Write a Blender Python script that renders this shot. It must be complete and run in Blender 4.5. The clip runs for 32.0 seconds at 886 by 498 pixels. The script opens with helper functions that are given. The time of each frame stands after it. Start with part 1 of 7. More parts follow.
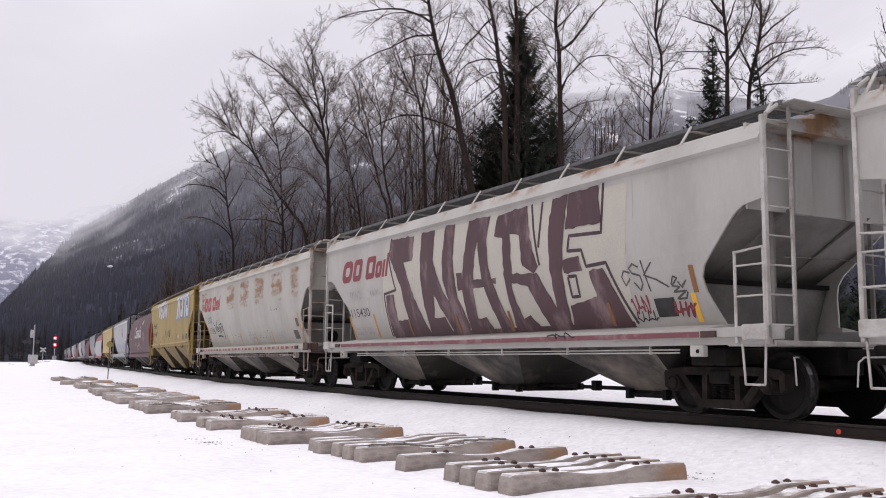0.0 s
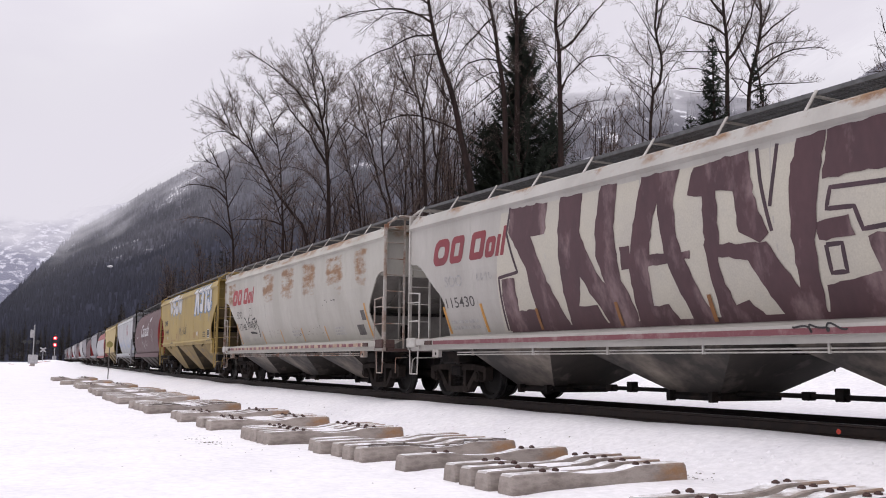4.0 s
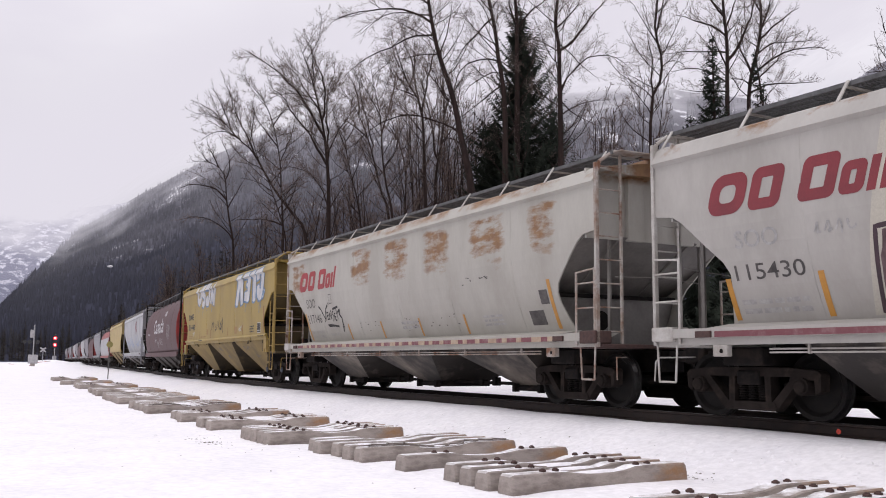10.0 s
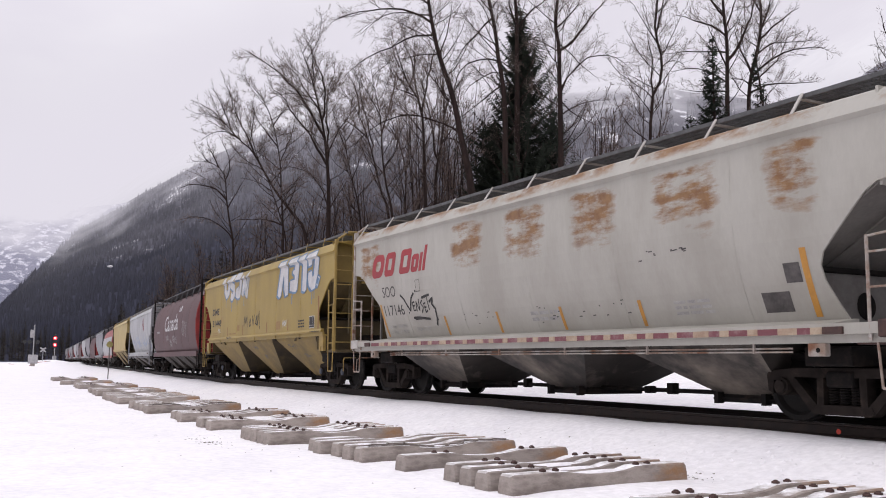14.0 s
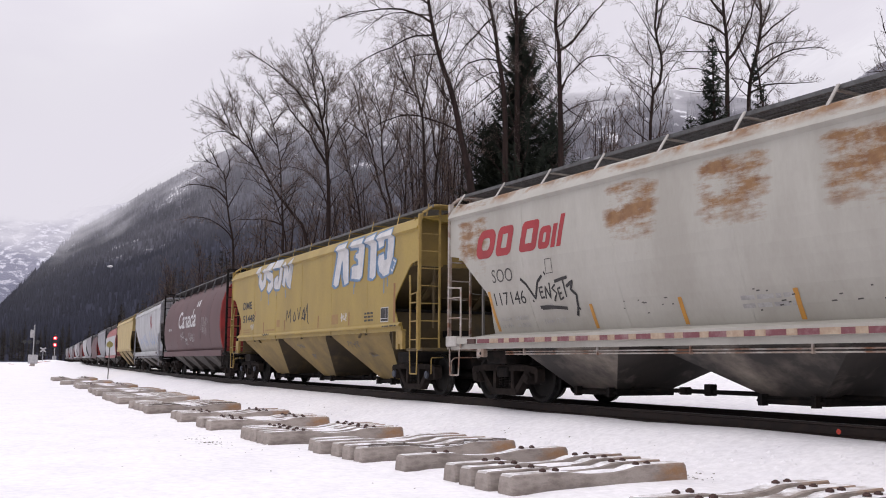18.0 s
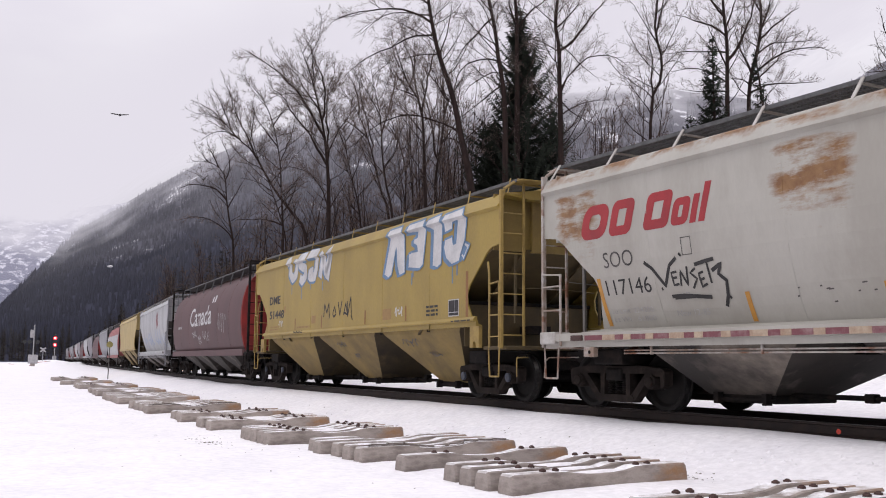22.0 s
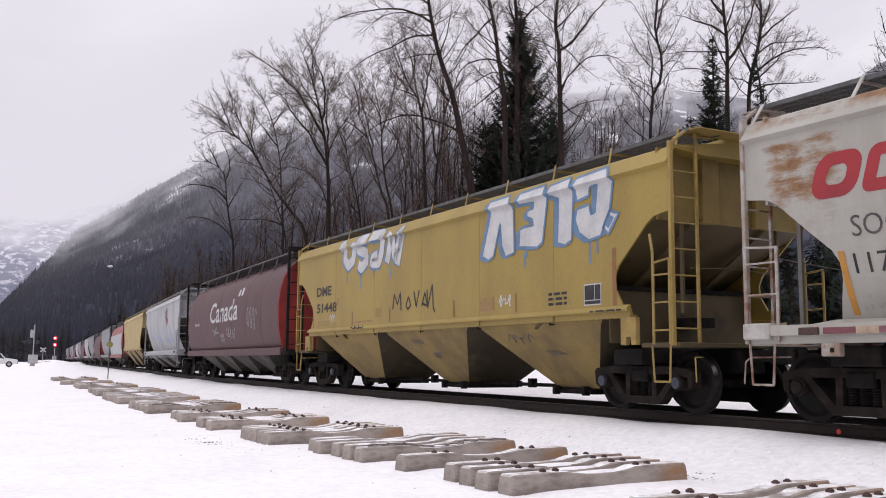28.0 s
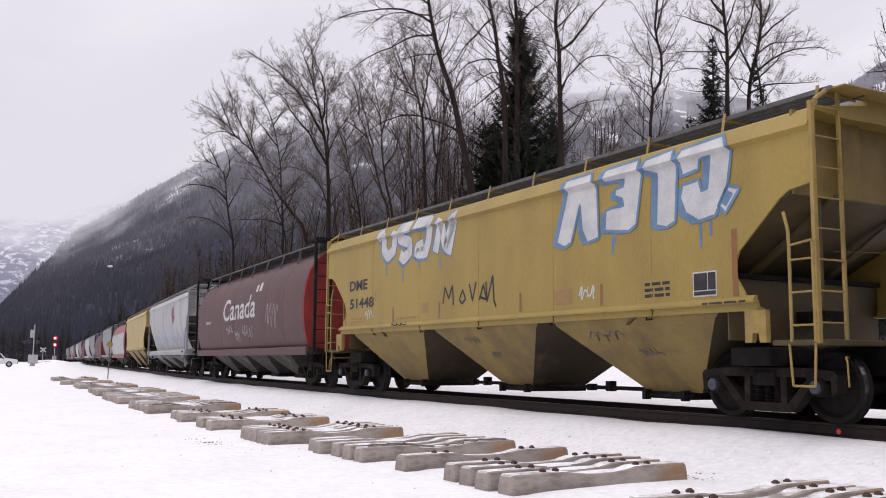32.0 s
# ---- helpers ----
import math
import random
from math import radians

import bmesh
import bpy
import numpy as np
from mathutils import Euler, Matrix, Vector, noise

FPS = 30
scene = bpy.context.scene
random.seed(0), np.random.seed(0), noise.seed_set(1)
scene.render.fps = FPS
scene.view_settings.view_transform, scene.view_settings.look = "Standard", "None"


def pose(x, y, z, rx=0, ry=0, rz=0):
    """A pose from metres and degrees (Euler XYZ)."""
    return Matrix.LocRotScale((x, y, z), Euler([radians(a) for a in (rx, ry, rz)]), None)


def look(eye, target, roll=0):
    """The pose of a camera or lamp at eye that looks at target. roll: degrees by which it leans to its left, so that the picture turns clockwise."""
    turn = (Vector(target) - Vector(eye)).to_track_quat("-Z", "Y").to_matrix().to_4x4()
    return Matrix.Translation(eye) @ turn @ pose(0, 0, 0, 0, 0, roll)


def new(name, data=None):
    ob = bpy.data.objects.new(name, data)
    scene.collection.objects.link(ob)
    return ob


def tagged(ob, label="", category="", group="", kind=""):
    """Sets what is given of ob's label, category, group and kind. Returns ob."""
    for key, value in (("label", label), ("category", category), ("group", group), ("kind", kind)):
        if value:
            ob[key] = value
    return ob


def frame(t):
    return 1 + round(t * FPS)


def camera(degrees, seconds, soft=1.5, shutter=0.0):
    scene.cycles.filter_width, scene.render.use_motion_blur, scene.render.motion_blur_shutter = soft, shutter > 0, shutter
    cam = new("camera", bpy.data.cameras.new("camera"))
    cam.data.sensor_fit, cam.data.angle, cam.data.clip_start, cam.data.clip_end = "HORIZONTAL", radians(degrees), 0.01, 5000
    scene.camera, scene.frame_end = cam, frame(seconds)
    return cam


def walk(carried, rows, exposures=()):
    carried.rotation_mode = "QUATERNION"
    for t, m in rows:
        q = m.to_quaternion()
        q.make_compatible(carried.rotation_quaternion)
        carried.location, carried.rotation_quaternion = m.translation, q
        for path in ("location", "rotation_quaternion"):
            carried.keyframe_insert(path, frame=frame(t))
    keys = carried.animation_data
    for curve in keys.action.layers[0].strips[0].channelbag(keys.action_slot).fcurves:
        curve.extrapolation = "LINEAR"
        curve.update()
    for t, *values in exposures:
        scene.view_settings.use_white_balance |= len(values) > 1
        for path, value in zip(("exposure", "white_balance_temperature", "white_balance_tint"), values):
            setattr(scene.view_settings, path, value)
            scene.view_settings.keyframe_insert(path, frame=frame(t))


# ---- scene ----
from functools import lru_cache

cam = camera(50.3, 32.0, soft=1.0)
EYE = Vector((0.0, 0.0, 0.732))
VIEW = look(EYE, EYE + Vector((-0.85548, 0.50389, 0.11939)) * 10, 0.468)
walk(cam, [(0, VIEW), (32, VIEW)], exposures=[(0, -0.04), (32, -0.04)])

# ---------------------------------------------------------------- light
world = bpy.data.worlds.new("overcast_sky")
scene.world = world
world.use_nodes = True
wn, wl = world.node_tree.nodes, world.node_tree.links
wn.clear()
w_out = wn.new("ShaderNodeOutputWorld")
w_bg = wn.new("ShaderNodeBackground")
w_sky = wn.new("ShaderNodeTexSky")
w_sky.sky_type = "NISHITA"
w_sky.sun_disc = False
w_sky.sun_elevation = radians(62)
w_sky.sun_rotation = radians(152)
w_tc = wn.new("ShaderNodeTexCoord")
w_map = wn.new("ShaderNodeMapping")
w_map.inputs["Scale"].default_value = (1.0, 1.0, 2.6)
w_noise = wn.new("ShaderNodeTexNoise")
w_noise.inputs["Scale"].default_value = 2.2
w_noise.inputs["Detail"].default_value = 5
w_noise.inputs["Roughness"].default_value = 0.5
w_ramp = wn.new("ShaderNodeValToRGB")
w_ramp.color_ramp.elements[0].position = 0.32
w_ramp.color_ramp.elements[0].color = (0.83, 0.785, 0.875, 1)
w_ramp.color_ramp.elements[1].position = 0.68
w_ramp.color_ramp.elements[1].color = (0.985, 0.955, 1.0, 1)
w_mix = wn.new("ShaderNodeMix")
w_mix.data_type = "RGBA"
w_mix.inputs[0].default_value = 0.94
w_mul = wn.new("ShaderNodeMix")
w_mul.data_type = "RGBA"
w_mul.blend_type = "MULTIPLY"
w_mul.inputs[0].default_value = 1.0
w_mul.inputs[7].default_value = (0.1, 0.1, 0.1, 1)
wl.new(w_tc.outputs["Generated"], w_map.inputs["Vector"])
wl.new(w_map.outputs["Vector"], w_noise.inputs["Vector"])
wl.new(w_noise.outputs["Fac"], w_ramp.inputs["Fac"])
wl.new(w_sky.outputs["Color"], w_mul.inputs[6])
wl.new(w_mul.outputs[2], w_mix.inputs[6])
wl.new(w_ramp.outputs["Color"], w_mix.inputs[7])
# an overcast sky, brighter towards the zenith
SUN_WAY = Vector((0.22, -0.42, 0.88)).normalized()
BRIGHT_WAY = Vector((-0.05, 0.1, 1.0)).normalized()
w_dot = wn.new("ShaderNodeVectorMath")
w_dot.operation = "DOT_PRODUCT"
w_dot.inputs[1].default_value = BRIGHT_WAY
w_grad = wn.new("ShaderNodeMapRange")
w_grad.inputs["From Min"].default_value, w_grad.inputs["From Max"].default_value = -0.1, 1.0
w_grad.inputs["To Min"].default_value, w_grad.inputs["To Max"].default_value = 0.615, 1.5
w_all = wn.new("ShaderNodeMix")
w_all.data_type = "RGBA"
w_all.blend_type = "MULTIPLY"
w_all.inputs[0].default_value = 1.0
wl.new(w_tc.outputs["Generated"], w_dot.inputs[0])
wl.new(w_dot.outputs["Value"], w_grad.inputs["Value"])
wl.new(w_mix.outputs[2], w_all.inputs[6])
wl.new(w_grad.outputs["Result"], w_all.inputs[7])
wl.new(w_all.outputs[2], w_bg.inputs["Color"])
w_bg.inputs["Strength"].default_value = 1.0
wl.new(w_bg.outputs["Background"], w_out.inputs["Surface"])

sun_data = bpy.data.lights.new("sun", "SUN")
sun_data.energy = 0.95
sun_data.angle = radians(40)
sun_data.color = (1.0, 0.955, 0.96)
sun = new("sun", sun_data)
sun.matrix_world = look(SUN_WAY * 60, (0, 0, 0))


# ---------------------------------------------------------------- materials
def rgb(c):
    return (c[0], c[1], c[2], 1.0)


def mat(name, base, second=None, scale=3.0, rough=0.6, metal=0.0, spread=(0.4, 0.65), grain=40.0, bump=0.1,
        bump_scale=None, stretch=(1, 1, 1), third=None, third_scale=0.6, third_spread=(0.55, 0.7), per_object=0.0, spec=0.5, gmix=0.35):
    """Two or three colours mixed by noise at two scales, with fine relief."""
    m = bpy.data.materials.new(name)
    m.use_nodes = True
    n, l = m.node_tree.nodes, m.node_tree.links
    b = n["Principled BSDF"]
    b.inputs["Roughness"].default_value = rough
    b.inputs["Metallic"].default_value = metal
    b.inputs["Specular IOR Level"].default_value = spec
    tc = n.new("ShaderNodeTexCoord")
    mp = n.new("ShaderNodeMapping")
    mp.inputs["Scale"].default_value = stretch
    l.new(tc.outputs["Object"], mp.inputs["Vector"])

    def noise_ramp(s, lo, hi, detail=6.0):
        t = n.new("ShaderNodeTexNoise")
        t.inputs["Scale"].default_value = s
        t.inputs["Detail"].default_value = detail
        t.inputs["Roughness"].default_value = 0.62
        l.new(mp.outputs["Vector"], t.inputs["Vector"])
        r = n.new("ShaderNodeMapRange")
        r.inputs["From Min"].default_value, r.inputs["From Max"].default_value = lo, hi
        l.new(t.outputs["Fac"], r.inputs["Value"])
        return t, r

    def blend(fac, a, c):
        x = n.new("ShaderNodeMix")
        x.data_type = "RGBA"
        l.new(fac, x.inputs[0])
        for sock, v in ((x.inputs[6], a), (x.inputs[7], c)):
            if isinstance(v, tuple):
                sock.default_value = rgb(v)
            else:
                l.new(v, sock)
        return x.outputs[2]

    second = second or tuple(v * 0.75 for v in base)
    _, r1 = noise_ramp(scale, *spread)
    col = blend(r1.outputs["Result"], base, second)
    if third:
        _, r3 = noise_ramp(third_scale, *third_spread)
        col = blend(r3.outputs["Result"], col, third)
    g, rg = noise_ramp(grain, 0.2, 0.8, 3.0)
    dark = n.new("ShaderNodeMix")
    dark.data_type = "RGBA"
    dark.blend_type = "MULTIPLY"
    dark.inputs[0].default_value = gmix
    l.new(col, dark.inputs[6])
    l.new(g.outputs["Fac"], dark.inputs[7])
    gain = n.new("ShaderNodeMix")
    gain.data_type = "RGBA"
    gain.blend_type = "MULTIPLY"
    gain.inputs[0].default_value = 1.0
    gain.inputs[7].default_value = (1 + gmix * 0.57, 1 + gmix * 0.57, 1 + gmix * 0.57, 1)
    l.new(dark.outputs[2], gain.inputs[6])
    out = gain.outputs[2]
    if per_object:
        info = n.new("ShaderNodeObjectInfo")
        pr = n.new("ShaderNodeMapRange")
        pr.inputs["To Min"].default_value, pr.inputs["To Max"].default_value = 1 - per_object, 1 + per_object
        l.new(info.outputs["Random"], pr.inputs["Value"])
        v = n.new("ShaderNodeMix")
        v.data_type = "RGBA"
        v.blend_type = "MULTIPLY"
        v.inputs[0].default_value = 1.0
        l.new(out, v.inputs[6])
        l.new(pr.outputs["Result"], v.inputs[7])
        out = v.outputs[2]
    l.new(out, b.inputs["Base Color"])
    if bump:
        bp = n.new("ShaderNodeBump")
        bp.inputs["Strength"].default_value = bump
        bp.inputs["Distance"].default_value = 0.02
        if bump_scale:
            t = n.new("ShaderNodeTexNoise")
            t.inputs["Scale"].default_value = bump_scale
            t.inputs["Detail"].default_value = 6
            l.new(mp.outputs["Vector"], t.inputs["Vector"])
            l.new(t.outputs["Fac"], bp.inputs["Height"])
        else:
            l.new(g.outputs["Fac"], bp.inputs["Height"])
        l.new(bp.outputs["Normal"], b.inputs["Normal"])
    return m


SNOW = mat("snow", (0.85, 0.835, 0.855), (0.80, 0.785, 0.815), scale=0.8, rough=0.85, grain=9.0, bump=0.5, bump_scale=2.2)
BALLAST = mat("dark_ballast", (0.025, 0.022, 0.021), (0.05, 0.045, 0.042), scale=12, rough=0.9, bump=0.8, grain=25)
RAIL_STEEL = mat("rail_steel", (0.018, 0.013, 0.012), (0.03, 0.02, 0.016), scale=5, rough=0.7, spec=0.25)
RAIL_TOP = mat("worn_rail_head", (0.3, 0.29, 0.29), (0.2, 0.19, 0.19), scale=5, rough=0.3, metal=0.9)
CONCRETE = mat("tie_concrete", (0.35, 0.305, 0.275), (0.18, 0.15, 0.135), scale=5, stretch=(0.6, 1, 1.6), rough=0.9, grain=60, bump=0.35,
               third=(0.30, 0.17, 0.09), third_scale=1.1, third_spread=(0.6, 0.72), per_object=0.12)


def dust_with_snow(m, scale, lo, hi):
    """Snow lying on the upward faces, broken up by noise."""
    n, l = m.node_tree.nodes, m.node_tree.links
    b = n["Principled BSDF"]
    col = b.inputs["Base Color"].links[0].from_socket
    geo = n.new("ShaderNodeNewGeometry")
    sep = n.new("ShaderNodeSeparateXYZ")
    l.new(geo.outputs["True Normal"], sep.inputs["Vector"])
    up = n.new("ShaderNodeMapRange")
    up.inputs["From Min"].default_value, up.inputs["From Max"].default_value = 0.75, 0.97
    l.new(sep.outputs["Z"], up.inputs["Value"])
    t = n.new("ShaderNodeTexNoise")
    t.inputs["Scale"].default_value = scale
    t.inputs["Detail"].default_value = 8
    t.inputs["Roughness"].default_value = 0.7
    l.new(geo.outputs["Position"], t.inputs["Vector"])
    r = n.new("ShaderNodeMapRange")
    r.inputs["From Min"].default_value, r.inputs["From Max"].default_value = lo, hi
    l.new(t.outputs["Fac"], r.inputs["Value"])
    mu = n.new("ShaderNodeMath")
    mu.operation = "MULTIPLY"
    l.new(up.outputs["Result"], mu.inputs[0])
    l.new(r.outputs["Result"], mu.inputs[1])
    x = n.new("ShaderNodeMix")
    x.data_type = "RGBA"
    x.inputs[7].default_value = (0.9, 0.9, 0.93, 1)
    l.new(mu.outputs[0], x.inputs[0])
    l.new(col, x.inputs[6])
    l.new(x.outputs[2], b.inputs["Base Color"])
    return m


dust_with_snow(CONCRETE, 2.6, 0.36, 0.58)
RUST_IRON = mat("rusty_iron", (0.075, 0.04, 0.034), (0.045, 0.026, 0.024), scale=20, rough=0.85)
DARK_IRON = mat("grimy_black_iron", (0.009, 0.008, 0.008), (0.016, 0.013, 0.012), scale=4, rough=0.9, third=(0.03, 0.022, 0.018), third_scale=2, spec=0.15)
CAST_STEEL = mat("grimy_cast_steel", (0.026, 0.021, 0.019), (0.015, 0.0125, 0.0115), scale=5, rough=0.85, third=(0.045, 0.034, 0.028), third_scale=3, spec=0.05)
WHEEL = mat("wheel_steel", (0.007, 0.0065, 0.0065), (0.012, 0.010, 0.009), scale=8, rough=0.7, spec=0.15)
TREAD = mat("polished_tread", (0.2, 0.195, 0.195), (0.1, 0.095, 0.09), scale=8, rough=0.3, metal=0.9)
GRATING = mat("galvanised_grating", (0.13, 0.13, 0.135), (0.08, 0.08, 0.08), scale=6, rough=0.6, metal=0.5)


def ramp_of(n, l, value, stops):
    """A smooth curve through (position, height), positions from 0 to 1."""
    r = n.new("ShaderNodeValToRGB")
    e = r.color_ramp.elements
    e[0].position, e[1].position = stops[0][0], stops[-1][0]
    e[0].color, e[1].color = ((v, v, v, 1) for v in (stops[0][1], stops[-1][1]))
    for p, v in stops[1:-1]:
        k = e.new(p)
        k.color = (v, v, v, 1)
    l.new(value, r.inputs["Fac"])
    return r.outputs["Color"]


def weathered(name, base, second, rust, eave, patches=(), rough=0.5):
    """Car paint: streaks, rust chipped along the eaves, and rust patches at (middle, half width, top, bottom) along the side."""
    m = mat(name, base, second, scale=1.1, rough=rough, grain=22, bump=0.02, stretch=(1, 1, 0.35), gmix=0.12)
    n, l = m.node_tree.nodes, m.node_tree.links
    b = n["Principled BSDF"]
    col = b.inputs["Base Color"].links[0].from_socket
    tc = n.new("ShaderNodeTexCoord")
    sep = n.new("ShaderNodeSeparateXYZ")
    l.new(tc.outputs["Object"], sep.inputs["Vector"])

    def math_node(op, a, c):
        k = n.new("ShaderNodeMath")
        k.operation = op
        k.use_clamp = True
        for s_, v in ((k.inputs[0], a), (k.inputs[1], c)):
            if isinstance(v, (int, float)):
                s_.default_value = v
            else:
                l.new(v, s_)
        return k.outputs[0]

    def unit(v, lo, hi):
        r = n.new("ShaderNodeMapRange")
        r.inputs["From Min"].default_value, r.inputs["From Max"].default_value = lo, hi
        l.new(v, r.inputs["Value"])
        return r.outputs["Result"]

    def stretched(scale, sx, sz, lo, hi):
        mp = n.new("ShaderNodeMapping")
        mp.inputs["Scale"].default_value = (sx, 1, sz)
        l.new(tc.outputs["Object"], mp.inputs["Vector"])
        t = n.new("ShaderNodeTexNoise")
        t.inputs["Scale"].default_value = scale
        t.inputs["Detail"].default_value = 9
        t.inputs["Roughness"].default_value = 0.68
        l.new(mp.outputs["Vector"], t.inputs["Vector"])
        return unit(t.outputs["Fac"], lo, hi)

    z = unit(sep.outputs["Z"], 0.0, 5.0)
    edge = ramp_of(n, l, z, [(0.0, 0.0), (0.74, 0.0), (0.76, 0.45), (0.782, 1.0), (1.0, 0.6)])
    mask = math_node("MULTIPLY", edge, stretched(0.9, 1.0, 1.4, 0.62 - eave, 0.70 - eave * 0.6))
    if patches:
        x = unit(sep.outputs["X"], -8.0, 8.0)
        stops = [(0.0, 0.0)]
        for c, w in patches:
            a, e = (c - w + 8) / 16, (c + w + 8) / 16
            stops += [(a - 0.012, 0.0), (a + 0.02, 1.0), (e - 0.02, 1.0), (e + 0.012, 0.0)]
        cols = ramp_of(n, l, x, stops + [(1.0, 0.0)])
        rows = ramp_of(n, l, z, [(0.0, 0.0), (0.36, 0.0), (0.43, 0.4), (0.52, 0.52), (0.57, 0.86), (0.62, 1.0), (0.705, 1.0), (0.722, 0.35), (0.742, 0.4), (0.76, 0.85), (0.775, 0.8), (0.79, 0.3), (1.0, 0.2)])
        ragged = math_node("ADD", math_node("MULTIPLY", stretched(1.5, 0.55, 2.8, 0.3, 0.7), 0.62), math_node("MULTIPLY", stretched(3.2, 0.8, 1.6, 0.3, 0.7), 0.38))
        area = math_node("MULTIPLY", math_node("MULTIPLY", cols, rows), math_node("ADD", math_node("MULTIPLY", ragged, 1.3), 0.04))
        steep = n.new("ShaderNodeMapRange")
        steep.inputs["From Min"].default_value, steep.inputs["From Max"].default_value = 0.36, 0.95
        l.new(area, steep.inputs["Value"])
        mask = math_node("MAXIMUM", mask, steep.outputs["Result"])
    mask = unit(mask, 0.12, 0.72)
    rc = n.new("ShaderNodeMix")
    rc.data_type = "RGBA"
    rc.inputs[6].default_value, rc.inputs[7].default_value = rgb(rust), (0.145, 0.062, 0.026, 1)
    l.new(stretched(5.0, 1, 1, 0.4, 0.7), rc.inputs[0])
    mx = n.new("ShaderNodeMix")
    mx.data_type = "RGBA"
    l.new(mask, mx.inputs[0])
    l.new(col, mx.inputs[6])
    l.new(rc.outputs[2], mx.inputs[7])
    l.new(mx.outputs[2], b.inputs["Base Color"])
    return m


RUST = (0.235, 0.128, 0.053)
WHITE_PAINT = weathered("white_hopper_paint", (0.39, 0.373, 0.348), (0.325, 0.309, 0.284), RUST, 0.15)
RUSTY_WHITE = weathered("rust_patched_white_paint", (0.385, 0.371, 0.334), (0.32, 0.304, 0.268), RUST, 0.20,
                        ((-6.8, 0.7), (-2.1, 0.75), (0.0, 0.8), (2.05, 0.72), (4.2, 0.8), (6.15, 0.55)))
# White bay sides: grime, and a base darkened for shade below the sill.
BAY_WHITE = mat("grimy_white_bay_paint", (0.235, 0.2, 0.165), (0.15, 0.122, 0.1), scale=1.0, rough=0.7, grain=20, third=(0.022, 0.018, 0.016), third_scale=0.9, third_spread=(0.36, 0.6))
# Grime with the shade of the downward slopes mixed into the colour.
BAY_GRIME_SHADE = mat("sooty_slope_paint", (0.045, 0.037, 0.032), (0.026, 0.021, 0.018), scale=1.3, rough=0.8, third=(0.13, 0.11, 0.095), third_scale=1.5)
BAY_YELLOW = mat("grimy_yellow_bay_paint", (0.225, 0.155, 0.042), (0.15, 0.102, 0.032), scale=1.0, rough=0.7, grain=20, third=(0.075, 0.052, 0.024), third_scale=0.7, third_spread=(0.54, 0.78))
# Yellow of the car ends, with grime and the shade between cars painted in.
GRIMY_SHADED_YELLOW = mat("grimy_yellow_end_paint", (0.095, 0.066, 0.024), (0.062, 0.043, 0.018), scale=1.2, rough=0.7, third=(0.06, 0.042, 0.02), third_scale=1.4, third_spread=(0.5, 0.68))
SHADED_YELLOW = mat("dull_yellow_end_paint", (0.21, 0.143, 0.036), (0.155, 0.105, 0.028), scale=1.2, rough=0.65, third=(0.12, 0.075, 0.028), third_scale=1.2)
# Its yellow counterpart, grime and painted shade in one brown.
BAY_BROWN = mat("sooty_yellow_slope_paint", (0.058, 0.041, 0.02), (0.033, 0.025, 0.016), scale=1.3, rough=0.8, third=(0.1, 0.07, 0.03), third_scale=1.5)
# Grey of the white cars' slope sheets, darkened for shade under the ends.
SHADED_GREY = mat("grey_slope_paint", (0.175, 0.163, 0.15), (0.105, 0.094, 0.085), scale=1.5, rough=0.6, grain=20, bump=0.05)
WHITE_IRON = mat("white_painted_iron", (0.45, 0.435, 0.41), (0.30, 0.275, 0.25), scale=3, rough=0.6)
YELLOW_PAINT = mat("yellow_hopper_paint", (0.31, 0.219, 0.047), (0.255, 0.178, 0.04), scale=1.0, rough=0.5, grain=30, bump=0.03, stretch=(1, 1, 0.4))
YELLOW_IRON = mat("yellow_painted_iron", (0.31, 0.212, 0.058), (0.21, 0.142, 0.042), scale=3, rough=0.6)
MAROON_PAINT = mat("maroon_hopper_paint", (0.092, 0.043, 0.045), (0.072, 0.034, 0.037), scale=1.0, rough=0.62, grain=30, bump=0.03, stretch=(1, 1, 0.4))
RED_PAINT = mat("red_end_paint", (0.26, 0.02, 0.018), (0.16, 0.016, 0.015), scale=2, rough=0.6)
BARK = mat("bare_bark", (0.031, 0.0205, 0.018), (0.018, 0.0125, 0.0115), scale=6, rough=0.95, spec=0.15, bump=0.5, grain=30, stretch=(1, 1, 0.25))
TWIG = mat("reddish_twigs", (0.15, 0.116, 0.104), (0.105, 0.08, 0.072), scale=3, rough=0.95, bump=0, spec=0.15)
BROWN_TWIG = mat("brown_thicket_twigs", (0.112, 0.08, 0.068), (0.07, 0.05, 0.044), scale=3, rough=0.95, bump=0, spec=0.1)
FAR_NEEDLES = mat("grey_brown_far_needles", (0.055, 0.05, 0.045), (0.03, 0.03, 0.03), scale=0.4, rough=1.0, bump=0, spec=0.0)
# Shear plate yellow, browned and darkened for the shaded recess.
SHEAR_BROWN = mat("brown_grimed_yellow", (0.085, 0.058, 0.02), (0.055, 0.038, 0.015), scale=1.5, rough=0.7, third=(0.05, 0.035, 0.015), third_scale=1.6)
NEEDLES = mat("dark_spruce_needles", (0.03, 0.036, 0.027), (0.017, 0.021, 0.017), scale=2, rough=0.9, bump=0, spec=0.08)






# ---------------------------------------------------------------- mesh helpers
def part(name, bm, material, parent=None, label="", smooth=False):
    me = bpy.data.meshes.new(name)
    bmesh.ops.recalc_face_normals(bm, faces=bm.faces)
    bm.to_mesh(me)
    bm.free()
    return hang(name, me, material, parent, label, smooth)


def hang(name, me, material, parent=None, label="", smooth=False):
    if material and not me.materials:
        me.materials.append(material)
    if smooth:
        me.polygons.foreach_set("use_smooth", [True] * len(me.polygons))
    ob = new(name, me)
    ob.parent = parent
    if label:
        tagged(ob, label)
    return ob


